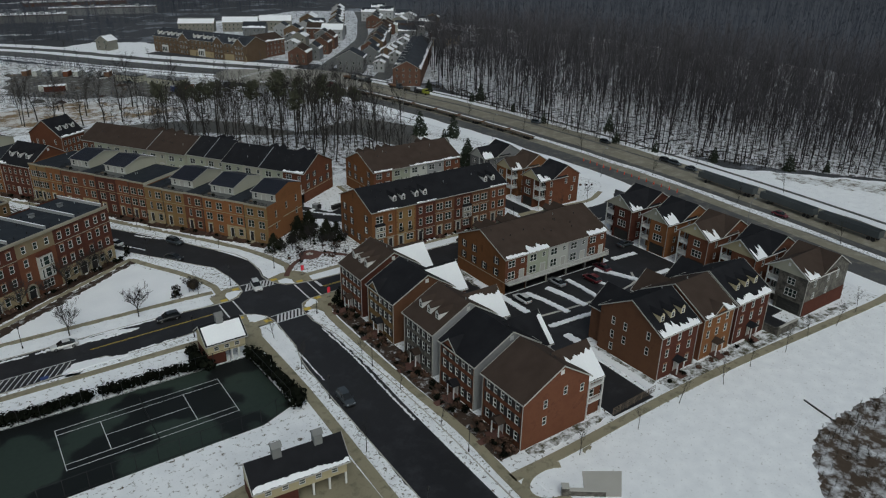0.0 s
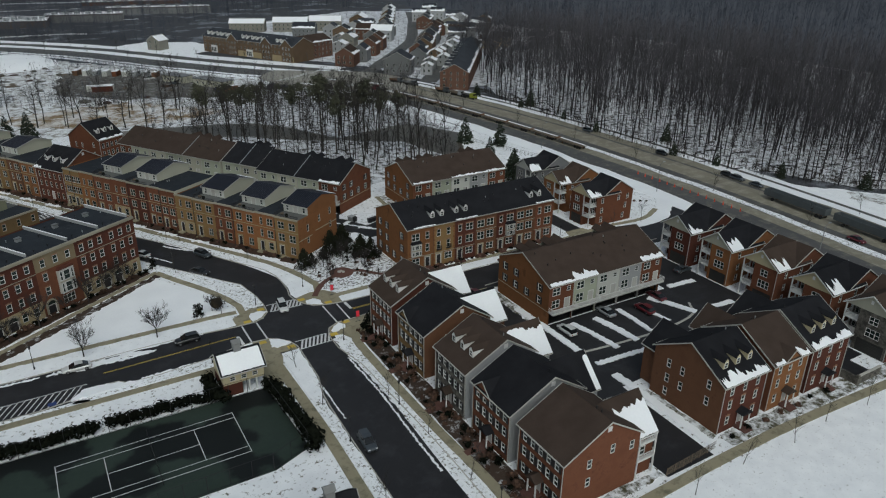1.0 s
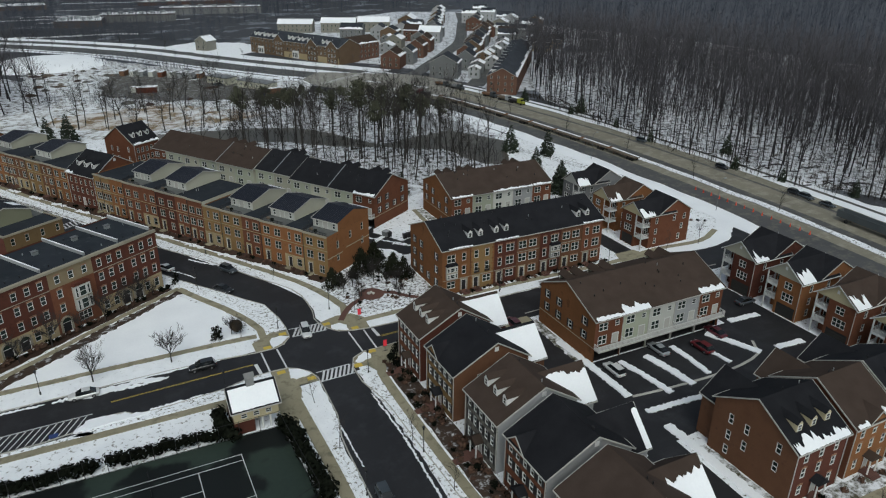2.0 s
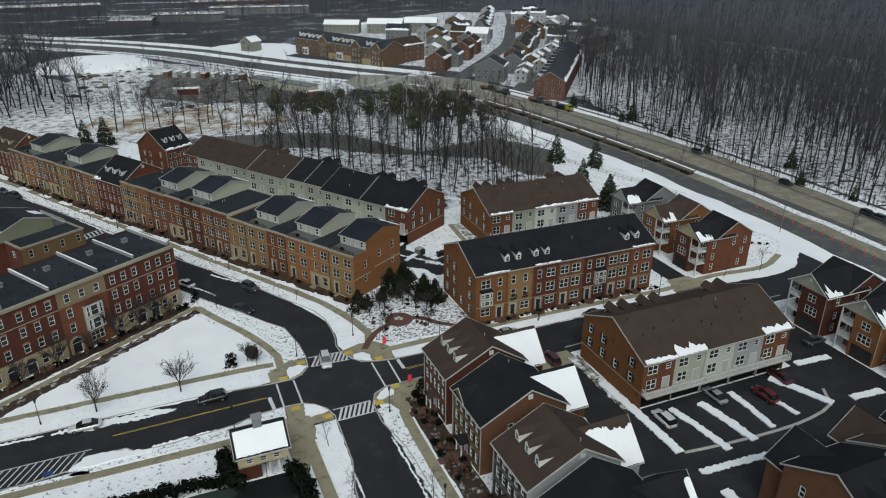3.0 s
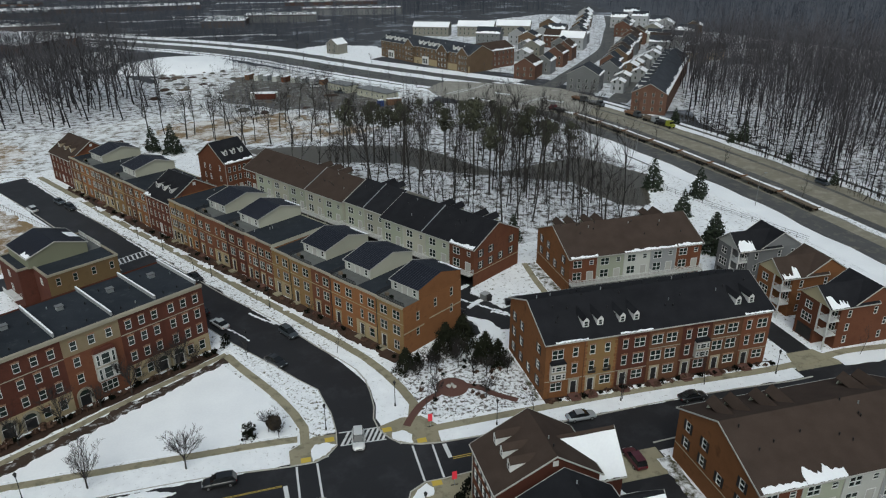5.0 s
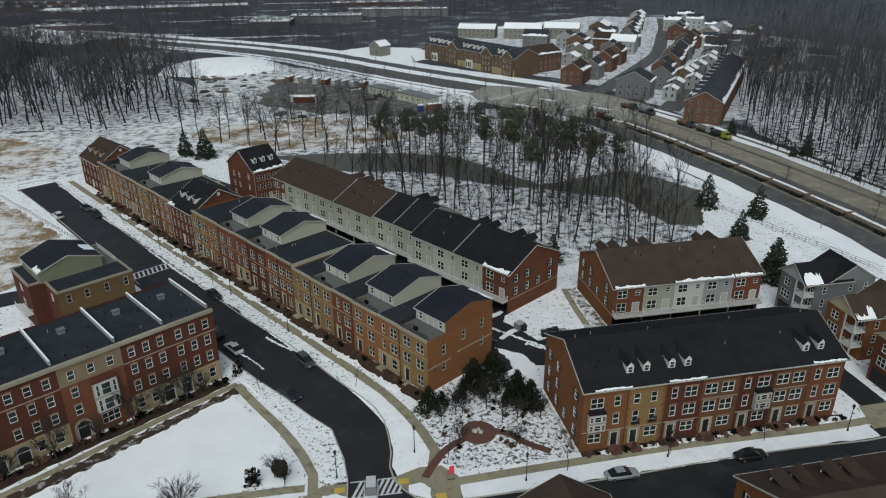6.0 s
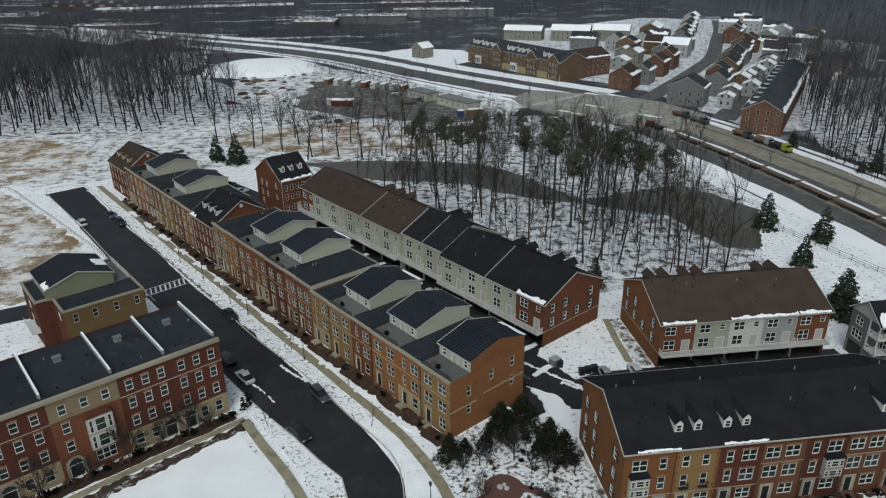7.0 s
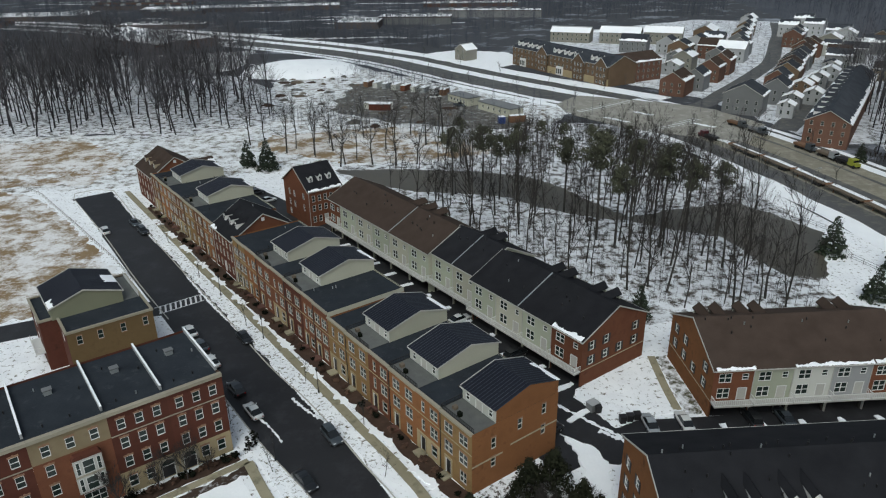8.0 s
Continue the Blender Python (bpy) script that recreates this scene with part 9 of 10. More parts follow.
WOODS = [bare_tree("woods", 100 + i, 18 + 2 * (i % 3), 0.42, 0.22, 3, 6, 0.25, 0.032, 0.07, 0.5, True, 0.7) for i in range(6)]
FOREST = [bare_tree("forest", 180 + i, 18 + 1.7 * (i % 4), 0.72, 0.19, 3, 5, 0.38, 0.040, 0.05, 0.42, True, 0.62) for i in range(8)]
OAKS = [bare_tree("oak", 120 + i, 15, 0.95, 0.28, 3, 7, 0.25, 0.032, 0.09, 0.42, True) for i in range(4)]
STREET_TREES = [bare_tree("street", 140 + i, 5.2, 0.7, 0.07, 2, 7, 0.3, 0.012) for i in range(4)]
LAWN_TREES = [vase_tree("lawn", 150 + i) for i in range(3)]
PINES = [pine("pine", 160 + i, 16 + 0.8 * i) for i in range(4)]
SPRUCES = [conifer("spruce", 170 + i, 9, 3.3, NEEDLE, 0.04, 2.2) for i in range(3)]


def inside(p, poly):
    x, y, c = p[0], p[1], False
    for (x0, y0), (x1, y1) in zip(poly, poly[1:] + poly[:1]):
        if (y0 > y) != (y1 > y) and x < (x1 - x0) * (y - y0) / (y1 - y0) + x0:
            c = not c
    return c


def scatter(poly, n, gap, seed, keep=None):
    rnd = random.Random(seed)
    xs, ys = [p[0] for p in poly], [p[1] for p in poly]
    out = []
    tries = 0
    while len(out) < n and tries < n * 40:
        tries += 1
        p = (rnd.uniform(min(xs), max(xs)), rnd.uniform(min(ys), max(ys)))
        if inside(p, poly) and (keep is None or keep(p)) and all((p[0] - q[0]) ** 2 + (p[1] - q[1]) ** 2 > gap * gap for q in out):
            out.append(p)
    return out


def joined_trees(name, protos, spots, label, seed, smin, smax, twig=TWIG, bark=BARK):
    """Many trees, past counting, as one mesh: copies of the prototypes with their own size, turn and lean."""
    rs = np.random.RandomState(seed)
    src = []
    for pair in protos:
        for me in pair:
            v = np.empty(len(me.vertices) * 3, dtype=np.float32)
            me.vertices.foreach_get("co", v)
            li = np.empty(len(me.loops), dtype=np.int32)
            me.loops.foreach_get("vertex_index", li)
            lt = np.empty(len(me.polygons), dtype=np.int32)
            me.polygons.foreach_get("loop_total", lt)
            src.append((v.reshape(-1, 3), li, lt))
    V, LI, LT, MI, base = [], [], [], [], 0
    for k, (x, y) in enumerate(spots):
        a, s = rs.uniform(0, 6.283), rs.uniform(smin, smax)
        c, d = math.cos(a) * s, math.sin(a) * s
        lx, ly = rs.normal(0, 0.028, 2)
        for j in (0, 1):
            v, li, lt = src[2 * (k % len(protos)) + j]
            q = np.empty_like(v)
            q[:, 0] = v[:, 0] * c - v[:, 1] * d + x + v[:, 2] * lx
            q[:, 1] = v[:, 0] * d + v[:, 1] * c + y + v[:, 2] * ly
            q[:, 2] = v[:, 2] * s * 1.05
            V.append(q)
            LI.append(li + base)
            LT.append(lt)
            MI.append(np.full(len(lt), j, dtype=np.int32))
            base += len(v)
    V, LI, LT, MI = np.concatenate(V), np.concatenate(LI), np.concatenate(LT), np.concatenate(MI)
    me = bpy.data.meshes.new(name)
    me.vertices.add(len(V))
    me.vertices.foreach_set("co", V.ravel())
    me.loops.add(len(LI))
    me.loops.foreach_set("vertex_index", LI)
    me.polygons.add(len(LT))
    me.polygons.foreach_set("loop_start", np.concatenate(([0], np.cumsum(LT)[:-1])).astype(np.int32))
    me.materials.append(bark)
    me.materials.append(twig)
    me.polygons.foreach_set("material_index", MI)
    me.update(calc_edges=True)
    return tagged(new(name, me), label, "woods", "", "stuff")


POND_A = [(30, 300), (51, 299), (71, 295), (87, 289), (95, 280), (102, 265), (109, 252), (104, 250), (94, 256.5), (86.8, 262), (80, 270), (68.6, 274.5), (55, 277), (41.8, 285.5)]
POND_B = [(108.5, 251.7), (125, 257), (141, 260), (147, 249), (152.5, 237.5), (140, 214), (132, 214.8), (129, 225.8), (127, 237.8), (116.6, 242.8), (109, 248.4)]
dry = lambda p: not inside(p, POND_A) and not inside(p, POND_B)
MIDWOOD = [(94, 204), (126, 196), (134, 214), (146, 250), (140, 292), (124, 316), (104, 326), (84, 322), (64, 305), (40, 300), (46, 272), (62, 244), (80, 216)]
rnd = random.Random(5)
NORTHWOOD = [(52, 302), (72, 298), (90, 292), (104, 268), (112, 258), (136, 264), (139, 290), (126, 312), (108, 322), (92, 320), (70, 312)]
STANDS = [(81.8, 265.6, 1.25), (93.1, 257.4, 1.2), (96.6, 238.4, 1.5), (110.0, 232.5, 1.35), (127.3, 241.2, 1.1), (73.1, 271.6, 1.2), (64.9, 272.9, 1.1), (107.8, 247.5, 1.2), (116.1, 233.5, 1.3), (77.5, 268.5, 1.1), (88.0, 300.5, 0.75), (96.0, 304.0, 0.72), (104.5, 309.0, 0.68), (112.0, 303.0, 0.7), (122.0, 297.0, 0.7), (70.0, 304.5, 0.8), (113.5, 246.0, 1.15), (99.5, 233.0, 1.2)]
for i, (x, y, s) in enumerate(STANDS):
    plant("pine_tree", PINES[i % 4], x, y, s, 77 * i, "tall dark pine with a bare stem in the woods", group="pines in the woods")
mid = sorted(scatter(MIDWOOD, 150, 2.9, 11, dry) + scatter(NORTHWOOD, 34, 3.4, 15, dry), key=lambda p: p[1])
for i, p in enumerate(mid):
    plant("bare_tree", WOODS[i % 6] if i % 4 else OAKS[i % 4], *p, rnd.uniform(0.42, 0.62) if p[1] > 276 else rnd.uniform(0.55, 0.85) if p[1] > 262 or i % 3 == 0 else rnd.uniform(0.8, 1.12), rnd.uniform(0, 360), "tall leafless tree in the snowy woods", group="trees by the pond", lean=rnd.uniform(-3, 3))
LEFTWOOD = [(-80, 350), (-60, 356), (-38, 344), (-20, 350), (0, 366), (6, 380), (-10, 410), (-40, 440), (-110, 460), (-120, 370)]
LEFT = [bare_tree("left_wood", 190 + i, 19 + i, 0.72, 0.27, 3, 7, 0.30, 0.036, 0.08, 0.55, True, 0.7) for i in range(6)]
joined_trees("far_wood", LEFT, scatter(LEFTWOOD, 150, 3.6, 12), "tall leafless trees of the far snowy wood", 31, 0.9, 1.35, LEFT_TWIG, FOREST_BARK)
for i, p in enumerate([(22, 318), (28, 322), (33, 306), (15, 326), (46, 322), (49, 336), (38, 338), (60, 326), (66, 330), (4, 330), (-1.7, 332.4), (12.5, 321), (22.6, 315), (31.7, 303.5), (41.8, 305), (36.5, 311), (49.2, 303), (56, 304), (63, 306), (26, 332), (55, 342)]):
    plant("bare_tree", OAKS[i % 4] if i % 3 else WOODS[i % 6], *p, rnd.uniform(0.9, 1.25) if i % 3 else rnd.uniform(0.8, 1.0), rnd.uniform(0, 360), "leafless tree among the reeds", group="trees by the reeds")
for i, (x, y, s) in enumerate([(2.1, 307.1, 1.0), (9.0, 303.4, 1.15), (147.2, 225.2, 1.05), (156, 215.5, 1.0), (143.4, 203.7, 0.85), (137.0, 181, 1.15), (140.5, 186, 0.9), (94.8, 201.1, 0.75), (205, 262, 0.9), (214, 190, 0.8), (196, 292, 0.7), (203, 176, 0.55), (206, 160, 0.5), (201, 214, 0.5), (203, 236, 0.45), (214, 141, 0.6), (227, 121, 0.7), (200, 262, 0.5), (236, 113, 0.45)]):
    plant("evergreen_tree", SPRUCES[i % 3], x, y, s, 40 * i, "dark green evergreen tree standing in snow", group="evergreens")
EASTWOOD = [(203, 300), (199, 255), (199.5, 200), (204, 160), (210, 146), (219, 130), (232, 114), (246, 98), (300, 50), (330, 120), (322, 250), (292, 330), (262, 420), (240, 360), (222, 326)]
joined_trees("forest", FOREST, scatter(EASTWOOD, 720, 2.4, 13), "tall slender leafless trees of the dense forest", 32, 0.8, 1.25, FOREST_TWIG, FOREST_BARK)
for i, (x, y) in enumerate([(41.1, 101.0), (39.9, 75.5), (52.6, 74.4), (41.2, 113.6), (52.4, 86.0), (51.6, 98), (43.2, 172.5), (33.2, 184.5), (20, 204), (6, 226), (-6, 246), (46.4, 160.8), (73.5, 134.6), (89, 134.8), (104, 134.7), (136, 135.4), (146, 134.9), (23, 174.2), (57.5, 139.6), (31, 163)]):
    plant("street_tree", STREET_TREES[i % 4], x, y, rnd.uniform(0.8, 1.1), 70 * i, "young leafless street tree in the verge", group="street trees")
for i, x in enumerate((66, 78, 89, 100, 109, 119, 128, 137, 146)):
    plant("street_tree", STREET_TREES[i % 4], x, 57.2 - 0.8 * (i % 2), 0.9, 50 * i, "young leafless tree beside the footpath", group="street trees")
for i, (x, y) in enumerate([(22.0, 136.3), (9.3, 135.8)]):
    plant("lawn_tree", LAWN_TREES[i % 3], x, y, 1.3, 80 * i, "round-crowned leafless tree in the snowy verge", group="lawn trees")
for i, (x, y, s) in enumerate([(8.2, 154.6, 0.9), (16.5, 160.5, 1.0), (-2, 148, 1.0), (22, 164.2, 0.7), (61, 150, 0.9), (66, 150.5, 1.0), (70, 147, 0.8), (60, 143, 0.8), (12.5, 157.4, 1.2), (3.2, 151.4, 1.3), (-8.5, 143.2, 1.3), (19.6, 162.6, 1.2), (68, 141, 0.8)]):
    plant("birch_tree", LAWN_TREES[i % 3], x, y, s, 60 * i, "multi-stemmed leafless tree against the brick", group="lawn trees")
# trees along the highway
for i in range(0, len(HX) - 40, 4):
    for off in (3.8, -18.2):
        p = offsets(HX, off)[i]
        if p.y > 40:
            plant("street_tree", STREET_TREES[(i + int(off)) % 4], p.x, p.y, 1.15, 33 * i, "young leafless tree along the highway", group="highway trees")

# far woods, past counting: slender stems with a haze of branches
def far_wood(name, poly, n, seed, h, material, label, gap_keep=None, twigs=12, thin=1.0):
    rs = np.random.RandomState(seed)
    xs, ys = [p[0] for p in poly], [p[1] for p in poly]
    verts, faces = [], []
    k = 0
    while k < n:
        x, y = rs.uniform(min(xs), max(xs)), rs.uniform(min(ys), max(ys))
        if not inside((x, y), poly) or (gap_keep and not gap_keep((x, y))):
            continue
        k += 1
        hh = h * rs.uniform(0.75, 1.2)
        r = 0.008 * h + 0.012
        b = len(verts)
        for j in range(3):
            a = j * 2.094 + rs.uniform(0, 1)
            verts += [(x + r * math.cos(a), y + r * math.sin(a), 0), (x + 0.3 * r * math.cos(a), y + 0.3 * r * math.sin(a), hh)]
        faces += [(b, b + 2, b + 3, b + 1), (b + 2, b + 4, b + 5, b + 3), (b + 4, b, b + 1, b + 5)]
        for j in range(twigs):
            z0 = hh * rs.uniform(0.35, 0.92)
            a, ln = rs.uniform(0, 6.283), hh * rs.uniform(0.10, 0.24)
            up = ln * rs.uniform(0.5, 1.3)
            w = ((0.0022 + 0.0026 * rs.rand()) * h + 0.008) * thin
            b = len(verts)
            ex, ey = math.cos(a), math.sin(a)
            verts += [(x - ey * w, y + ex * w, z0), (x + ey * w, y - ex * w, z0 + w), (x + ex * ln, y + ey * ln, z0 + up)]
            faces.append((b, b + 1, b + 2))
            verts += [(x + ex * ln * 0.5, y + ey * ln * 0.5, z0 + up * 0.5), (x + ex * ln * 0.5 + w, y + ey * ln * 0.5, z0 + up * 0.5 + w), (x + ex * ln * 0.3 - ey * ln * 0.5, y + ey * ln * 0.3 + ex * ln * 0.5, z0 + up * 1.1)]
            faces.append((b + 3, b + 4, b + 5))
    me = bpy.data.meshes.new(name)
    me.from_pydata(verts, [], faces)
    me.materials.append(material)
    tagged(new(name, me), label, "woods", "", "stuff")


FAREAST = [(420, 30), (470, -60), (900, -60), (1400, 400), (1400, 1500), (600, 1300), (420, 900), (372, 700), (372, 560), (366, 500), (372, 430), (392, 395), (405, 330), (415, 250), (420, 120)]
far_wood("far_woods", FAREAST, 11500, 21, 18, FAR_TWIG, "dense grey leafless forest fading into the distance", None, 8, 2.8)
far_wood("far_woods", [(255, 95), (300, 52), (420, -40), (470, 60), (450, 260), (400, 420), (345, 480), (300, 395), (270, 330), (262, 240)], 2100, 20, 20, FOREST_TWIG, "dense leafless forest behind the first trees", None, 16, 1.5)
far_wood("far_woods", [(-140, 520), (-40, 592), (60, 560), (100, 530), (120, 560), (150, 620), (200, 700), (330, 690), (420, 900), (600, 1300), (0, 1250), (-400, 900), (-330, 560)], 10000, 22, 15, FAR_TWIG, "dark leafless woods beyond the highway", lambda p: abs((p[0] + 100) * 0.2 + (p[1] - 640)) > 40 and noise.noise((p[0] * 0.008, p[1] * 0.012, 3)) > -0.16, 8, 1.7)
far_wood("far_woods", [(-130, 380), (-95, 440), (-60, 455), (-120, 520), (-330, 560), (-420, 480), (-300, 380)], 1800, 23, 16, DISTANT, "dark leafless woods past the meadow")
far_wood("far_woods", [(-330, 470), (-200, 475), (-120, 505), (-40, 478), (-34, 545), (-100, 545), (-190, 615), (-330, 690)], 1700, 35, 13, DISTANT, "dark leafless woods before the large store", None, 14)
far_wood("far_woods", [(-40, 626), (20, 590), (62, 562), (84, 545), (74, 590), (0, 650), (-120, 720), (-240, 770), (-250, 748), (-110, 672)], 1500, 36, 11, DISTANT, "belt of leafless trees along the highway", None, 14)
far_wood("brush", [(-12, 468), (30, 445), (70, 420), (84, 436), (50, 486), (10, 530), (-16, 520)], 300, 37, 3.5, FAR_TWIG, "low leafless brush on the snowy bank")
far_wood("brush", [(24, 470), (60, 440), (76, 420), (60, 460), (30, 500)], 260, 24, 4, FAR_TWIG, "low leafless brush on the bank by the highway")
far_wood("brush", [(-10, 372), (40, 345), (80, 338), (60, 356), (20, 380)], 260, 25, 4, FAR_TWIG, "low leafless brush beside the yard")
far_wood("brush", [(70, 318), (92, 324), (122, 318), (140, 300), (146, 306), (132, 336), (118, 352), (92, 352), (74, 336)], 620, 26, 4.2, TWIG, "low leafless brush by the junction")
far_wood("brush", [(80, 212), (128, 198), (140, 215), (150, 245), (110, 240), (62, 250)], 640, 27, 3.4, TWIG, "undergrowth of thin leafless saplings in the woods")
far_wood("brush", [(202, 290), (200, 205), (204, 160), (221, 129), (300, 60), (320, 240)], 1900, 28, 6, TWIG, "undergrowth of thin leafless saplings in the forest")
far_wood("brush", [(199, 300), (197.5, 255), (198, 200), (202, 160), (208, 145), (217, 129), (230, 113), (244, 97), (250, 101), (236, 120), (222, 138), (212, 160), (207, 200), (206, 255), (208, 300)], 620, 38, 2.6, THICKET, "brown undergrowth along the edge of the forest", None, 22, 2.2)
dw = bmesh.new()
rnd = random.Random(61)
for x, y in scatter([(203, 290), (202, 205), (206, 162), (222, 134), (246, 104), (262, 112), (236, 150), (222, 205), (222, 290)], 70, 4.0, 62):
    a, n = rnd.uniform(0, math.tau), rnd.uniform(2.5, 6.5)
    tube(dw, [(x, y, 0.2), (x + n * math.cos(a), y + n * math.sin(a), rnd.uniform(0.2, 1.4))], [0.22, 0.12], 5)
tagged(part("deadwood", dw, FOREST_BARK), "fallen trunks lying on the forest floor", "deadwood", "", "stuff")
BOGGY = mat("boggy_ground", (0.05, 0.036, 0.026), (0.075, 0.055, 0.040), rough=0.95, bump=0.5, fine=3, c=(0.62, 0.64, 0.68), cover=0.545, scale=0.55, rand=0, frac=0.72)
BOG = [(96, 38), (101, 40), (106, 40.5), (121, 39.5), (126, 30), (122, 12), (96, 12), (88, 24), (88, 32)]
far_wood("brush", BOG, 420, 29, 1.5, THICKET, "brown thicket at the edge of the snow field", lambda p: noise.noise((p[0] * 0.25, p[1] * 0.25, 7)) > -0.15, 30)
slab("thicket_ground", BOG, 0.0, 0.09, BOGGY, "dark boggy ground below the thicket", "thicket", wob=0.45, seed=77, fine=0.7)
slab("pond", [(116, 12), (118, 24), (121, 31), (128, 30), (128, 12)], 0.0, 0.12, POND, "murky water at the edge of the thicket", "pond", wob=0.6, seed=78)
lg = bmesh.new()
tube(lg, [(107.4, 46.0, 0.15), (106.6, 43.0, 0.2), (106.0, 39.8, 0.15)], [0.12, 0.16, 0.1], 6)
tagged(part("fallen_log", lg, BARK), "dark fallen log lying in the snow", "log")

far_wood("young_trees", [(140, 420), (190, 330), (300, 420), (380, 600), (300, 660), (200, 560), (150, 500)], 330, 33, 6, FAR_TWIG, "small leafless trees among the far houses")
far_wood("young_trees", [(10, 395), (30, 445), (70, 440), (130, 395), (120, 350), (80, 345), (30, 360)], 120, 34, 6, FAR_TWIG, "small leafless trees round the muddy yard")
# shrubs in the beds along the fronts
BUSH = [shrub_mesh("bush", 0.7, 0.9, HEDGE, 300 + i) for i in range(2)] + [shrub_mesh("bush", 0.75, 0.9, SHRUB, 310 + i) for i in range(3)]
BIGBUSH = [thuja("big_shrub", 330 + i) for i in range(2)]
YEW = [conifer("yew", 320, 2.6, 0.8, HEDGE, 0.05, 1.6)]


def bush(x, y, k, s=1.0, label=None):
    me = BUSH[k % 5]
    ob = part("shrub", me, None, None, m=pose(x, y, 0, 0, 0, 57 * k) @ Matrix.Scale(s, 4))
    tagged(ob, label or ("clipped dark evergreen shrub in a bed" if k % 5 < 2 else "bare reddish-brown shrub in a bed"), "shrub", "shrubs along the fronts")


rnd = random.Random(8)
k = 0
slab("planting_bed", [(55.3, 62.8), (59.0, 62.8), (59.0, 120.9), (55.3, 120.9)], 0.0, 0.10, BEDS, "brown planting beds with old snow before the houses", "planting bed", wob=0.12, seed=71)
for yn, w in ((120.6, 9.0), (109.0, 9.6), (95.6, 9.2), (84.2, 9.6), (72.4, 9.6)):
    slab("front_walk", [(54.9, yn - w / 2 - 0.6), (58.2, yn - w / 2 - 0.6), (58.2, yn - w / 2 + 0.6), (54.9, yn - w / 2 + 0.6)], 0.0, 0.17, PAVER, "red brick walk to the front door", "front walk")
    slab("front_walk", [(57.2, yn - w / 2 - 1.5), (58.9, yn - w / 2 - 1.5), (58.9, yn - w / 2 + 1.5), (57.2, yn - w / 2 + 1.5)], 0.0, 0.155, PAVER, "red brick forecourt before the door", "front walk")
    for j in range(14):
        yy = yn - w * (j + 0.5) / 14
        if abs(yy - (yn - w / 2)) > 1.3:
            bush(57.9 + rnd.uniform(-0.5, 0.5), yy, k, rnd.uniform(0.9, 1.7))
            k += 1
        if j % 2:
            bush(56.2 + rnd.uniform(-0.5, 0.5), yy, k + 2, rnd.uniform(0.7, 1.3))
            k += 1
for i in range(34):
    v = 1.0 + i * 4.1
    x, y = rowxy(v, -1.6 + rnd.uniform(-0.3, 0.3))
    bush(x, y, i, rnd.uniform(0.8, 1.3))
    if i % 2:
        x, y = rowxy(v + 1.6, -1.2)
        bush(x, y, i + 2, rnd.uniform(0.8, 1.2))
for i in range(30):
    bush(77.6 + i * 1.42, 136.9 + rnd.uniform(-0.2, 0.3), i * 2 + 3, rnd.uniform(0.7, 1.1))
slab("planting_bed", [(76.6, 136.9), (119.4, 136.9), (119.4, 137.9), (76.6, 137.9)], 0.0, 0.16, MULCH, "mulched bed along the brick fronts", "planting bed", wob=0.1, seed=5)
slab("planting_bed", [rowxy(0, -2.6), rowxy(0, -0.1), rowxy(138, -0.1), rowxy(138, -2.6)], 0.0, 0.11, MULCH, "mulched bed along the brick fronts", "planting bed", wob=0.2, seed=6)
slab("planting_bed", [(24.6 + 1.5, 168.2 - 2.2), (24.9, 167.6), (-18, 139.8), (-16.6, 137.8)], 0.0, 0.11, MULCH, "mulched bed below the apartment block", "planting bed", wob=0.25, seed=7)
for i in range(40):
    f = i / 40
    bush(25.0 - 42 * f + rnd.uniform(-0.4, 0.4), 166.6 - 27.0 * f + rnd.uniform(-0.4, 0.4), i, rnd.uniform(0.8, 1.5))
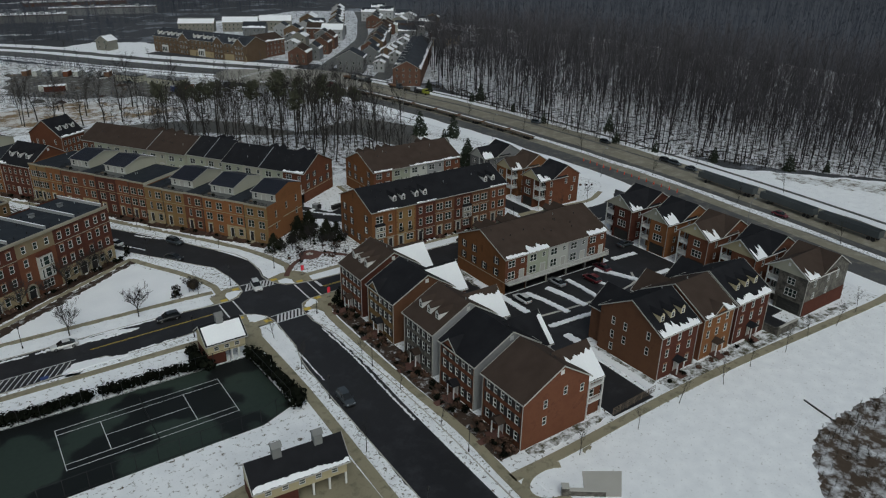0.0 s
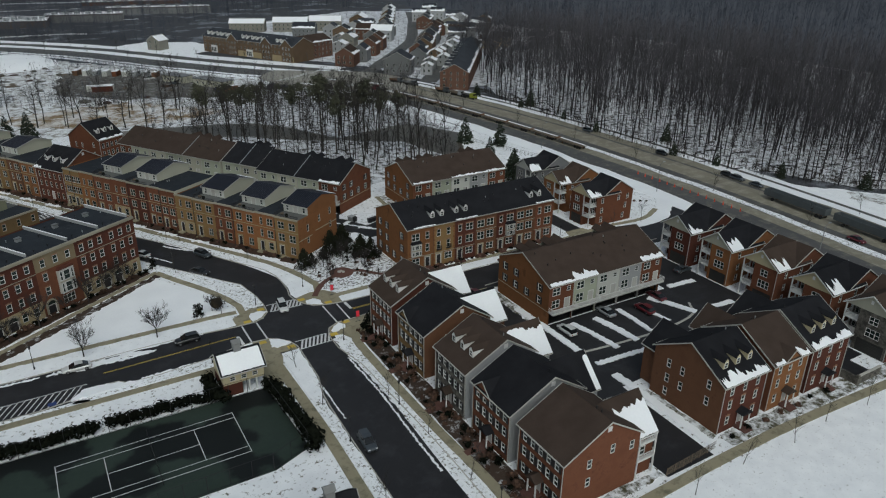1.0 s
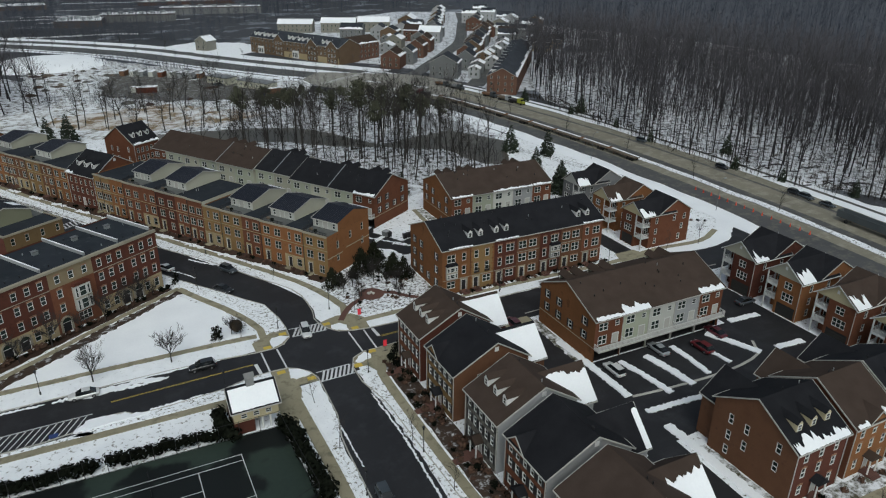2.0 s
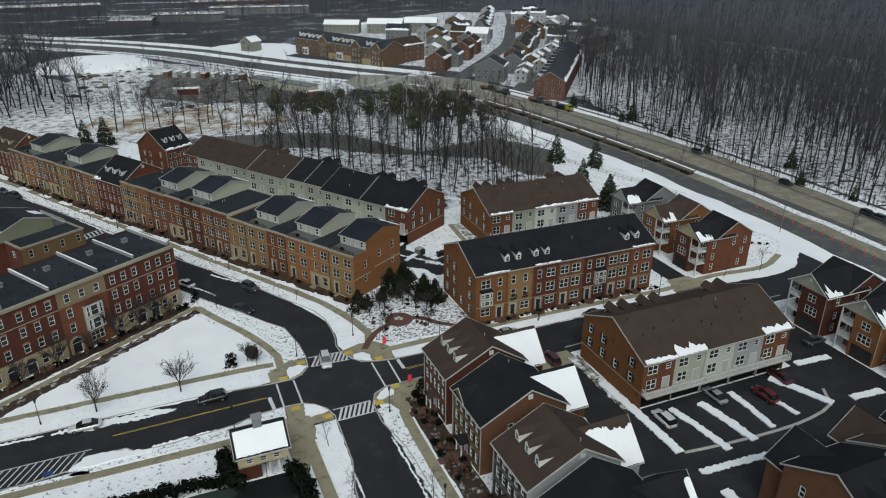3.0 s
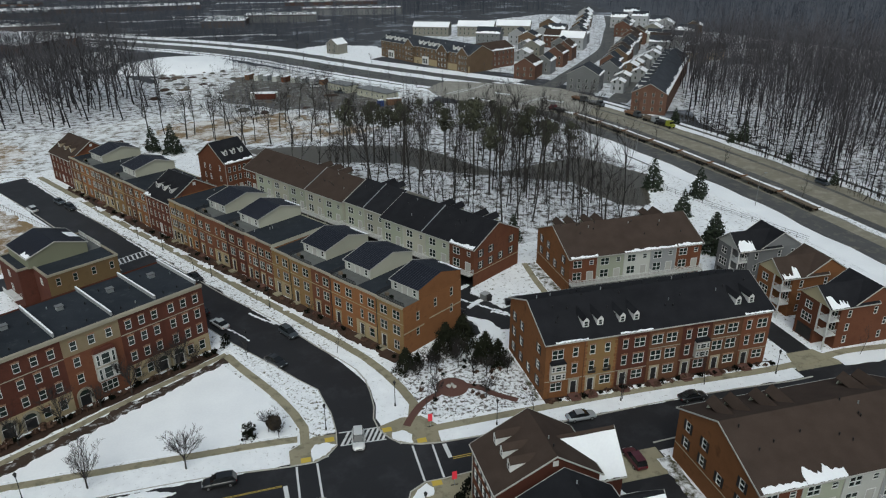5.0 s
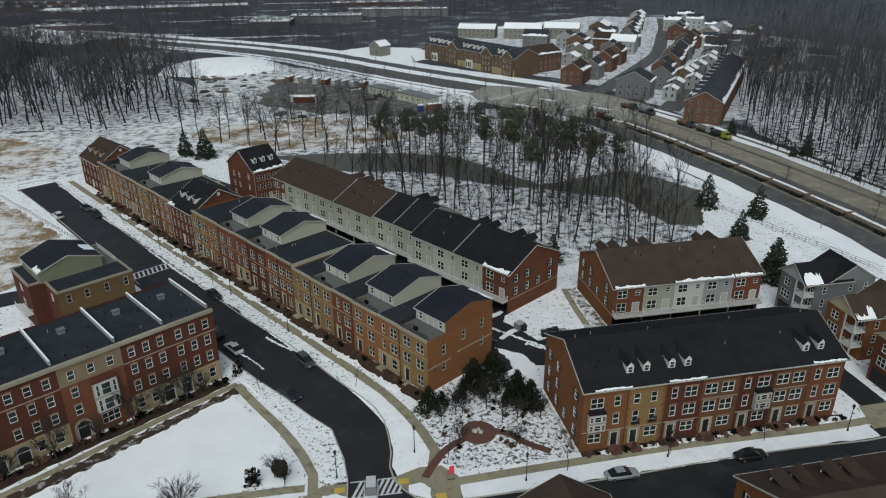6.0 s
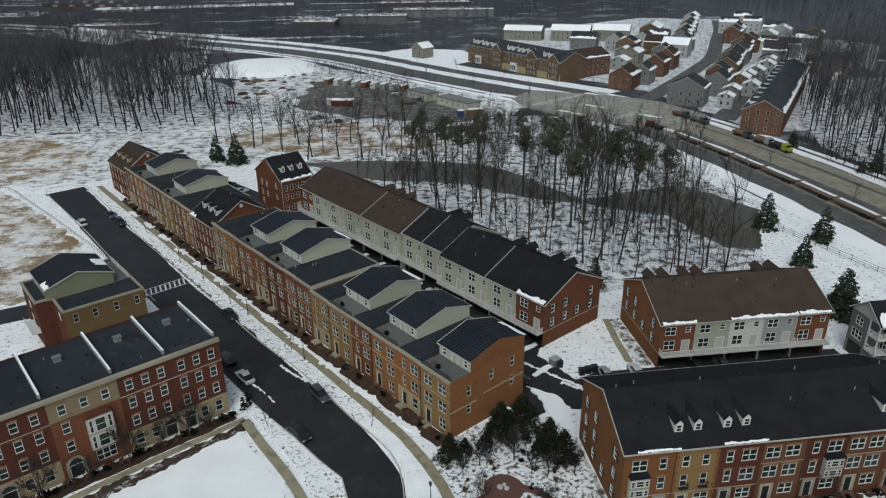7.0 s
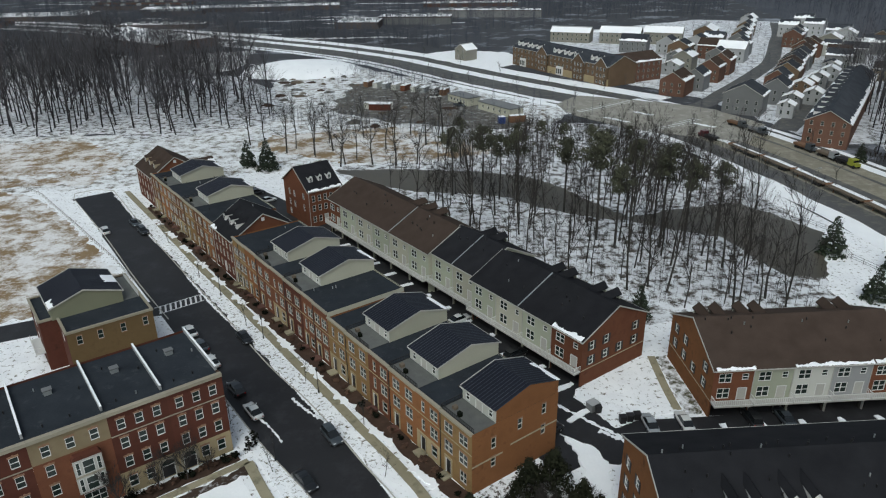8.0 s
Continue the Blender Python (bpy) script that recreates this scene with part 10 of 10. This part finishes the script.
for i, (x, y) in enumerate([(30.4, 140.6), (31.2, 141.0)]):
    plant("evergreen_shrub", YEW[0], x, y, 1.2, 80 * i, "dark columnar evergreen on the corner lawn", "shrub", "evergreens")
CORNER = shrub_mesh("bush", 1.7, 2.9, THICKET, 340, 420)
tagged(part("shrub", CORNER, None, None, m=pose(34.4, 141.2, 0.05)), "large dense brown shrub on the corner lawn", "shrub", "bare shrubs")
for i, (x, y) in enumerate([(26.9, 168.0), (27.5, 169.4), (58.6, 121.5), (59.5, 122.2)]):
    plant("evergreen_shrub", YEW[0], x, y, 1.0, 80 * i, "dark columnar evergreen by the wall", "shrub", "evergreens")
for i, (x, y, s) in enumerate([(33.6, 141.6, 0.78), (35.0, 139.9, 0.66)]):
    plant("bare_shrub", LAWN_TREES[i % 3], x, y, s, 70 * i, "large bare multi-stemmed shrub in the snow", "shrub", "bare shrubs")
for i, (x, y, s) in enumerate([(57.0, 151.4, 1.25), (59.4, 153.0, 0.7), (65.2, 155.6, 1.6), (68.6, 156.4, 1.75), (71.4, 152.4, 1.35), (72.8, 149.6, 1.3), (69.6, 151.0, 0.8), (62.6, 154.0, 0.7)]):
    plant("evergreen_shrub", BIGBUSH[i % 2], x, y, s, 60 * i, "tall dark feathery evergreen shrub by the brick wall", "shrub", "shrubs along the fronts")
for i, (x, y) in enumerate([(62, 150), (66.4, 152.6), (67.8, 147.4), (72.6, 152), (73.6, 146.6), (58.4, 148.4)]):
    plant("bare_shrub", LAWN_TREES[i % 3], x, y, 0.75, 47 * i, "thin bare sapling in the snowy park", "shrub", "bare shrubs")
for i in range(34):
    p = (rnd.uniform(55, 75), rnd.uniform(139.5, 152))
    if (p[0] - 63.4) ** 2 + (p[1] - 145.2) ** 2 > 10 and p[0] - 55 + (p[1] - 139) > 3 and p[0] < 75.5:
        bush(p[0], p[1], i, rnd.uniform(0.5, 0.9), "low shrub in the snowy park")
for i in range(7):
    bush(92.5 + 4 * i, 62.0 + 0.3 * (i % 2), i, 1.0)
for i in range(10):
    bush(159 - i * 1.6, 141.5 + i * 0.9 + 4, i, 0.8, "round shrub in the snowy verge")
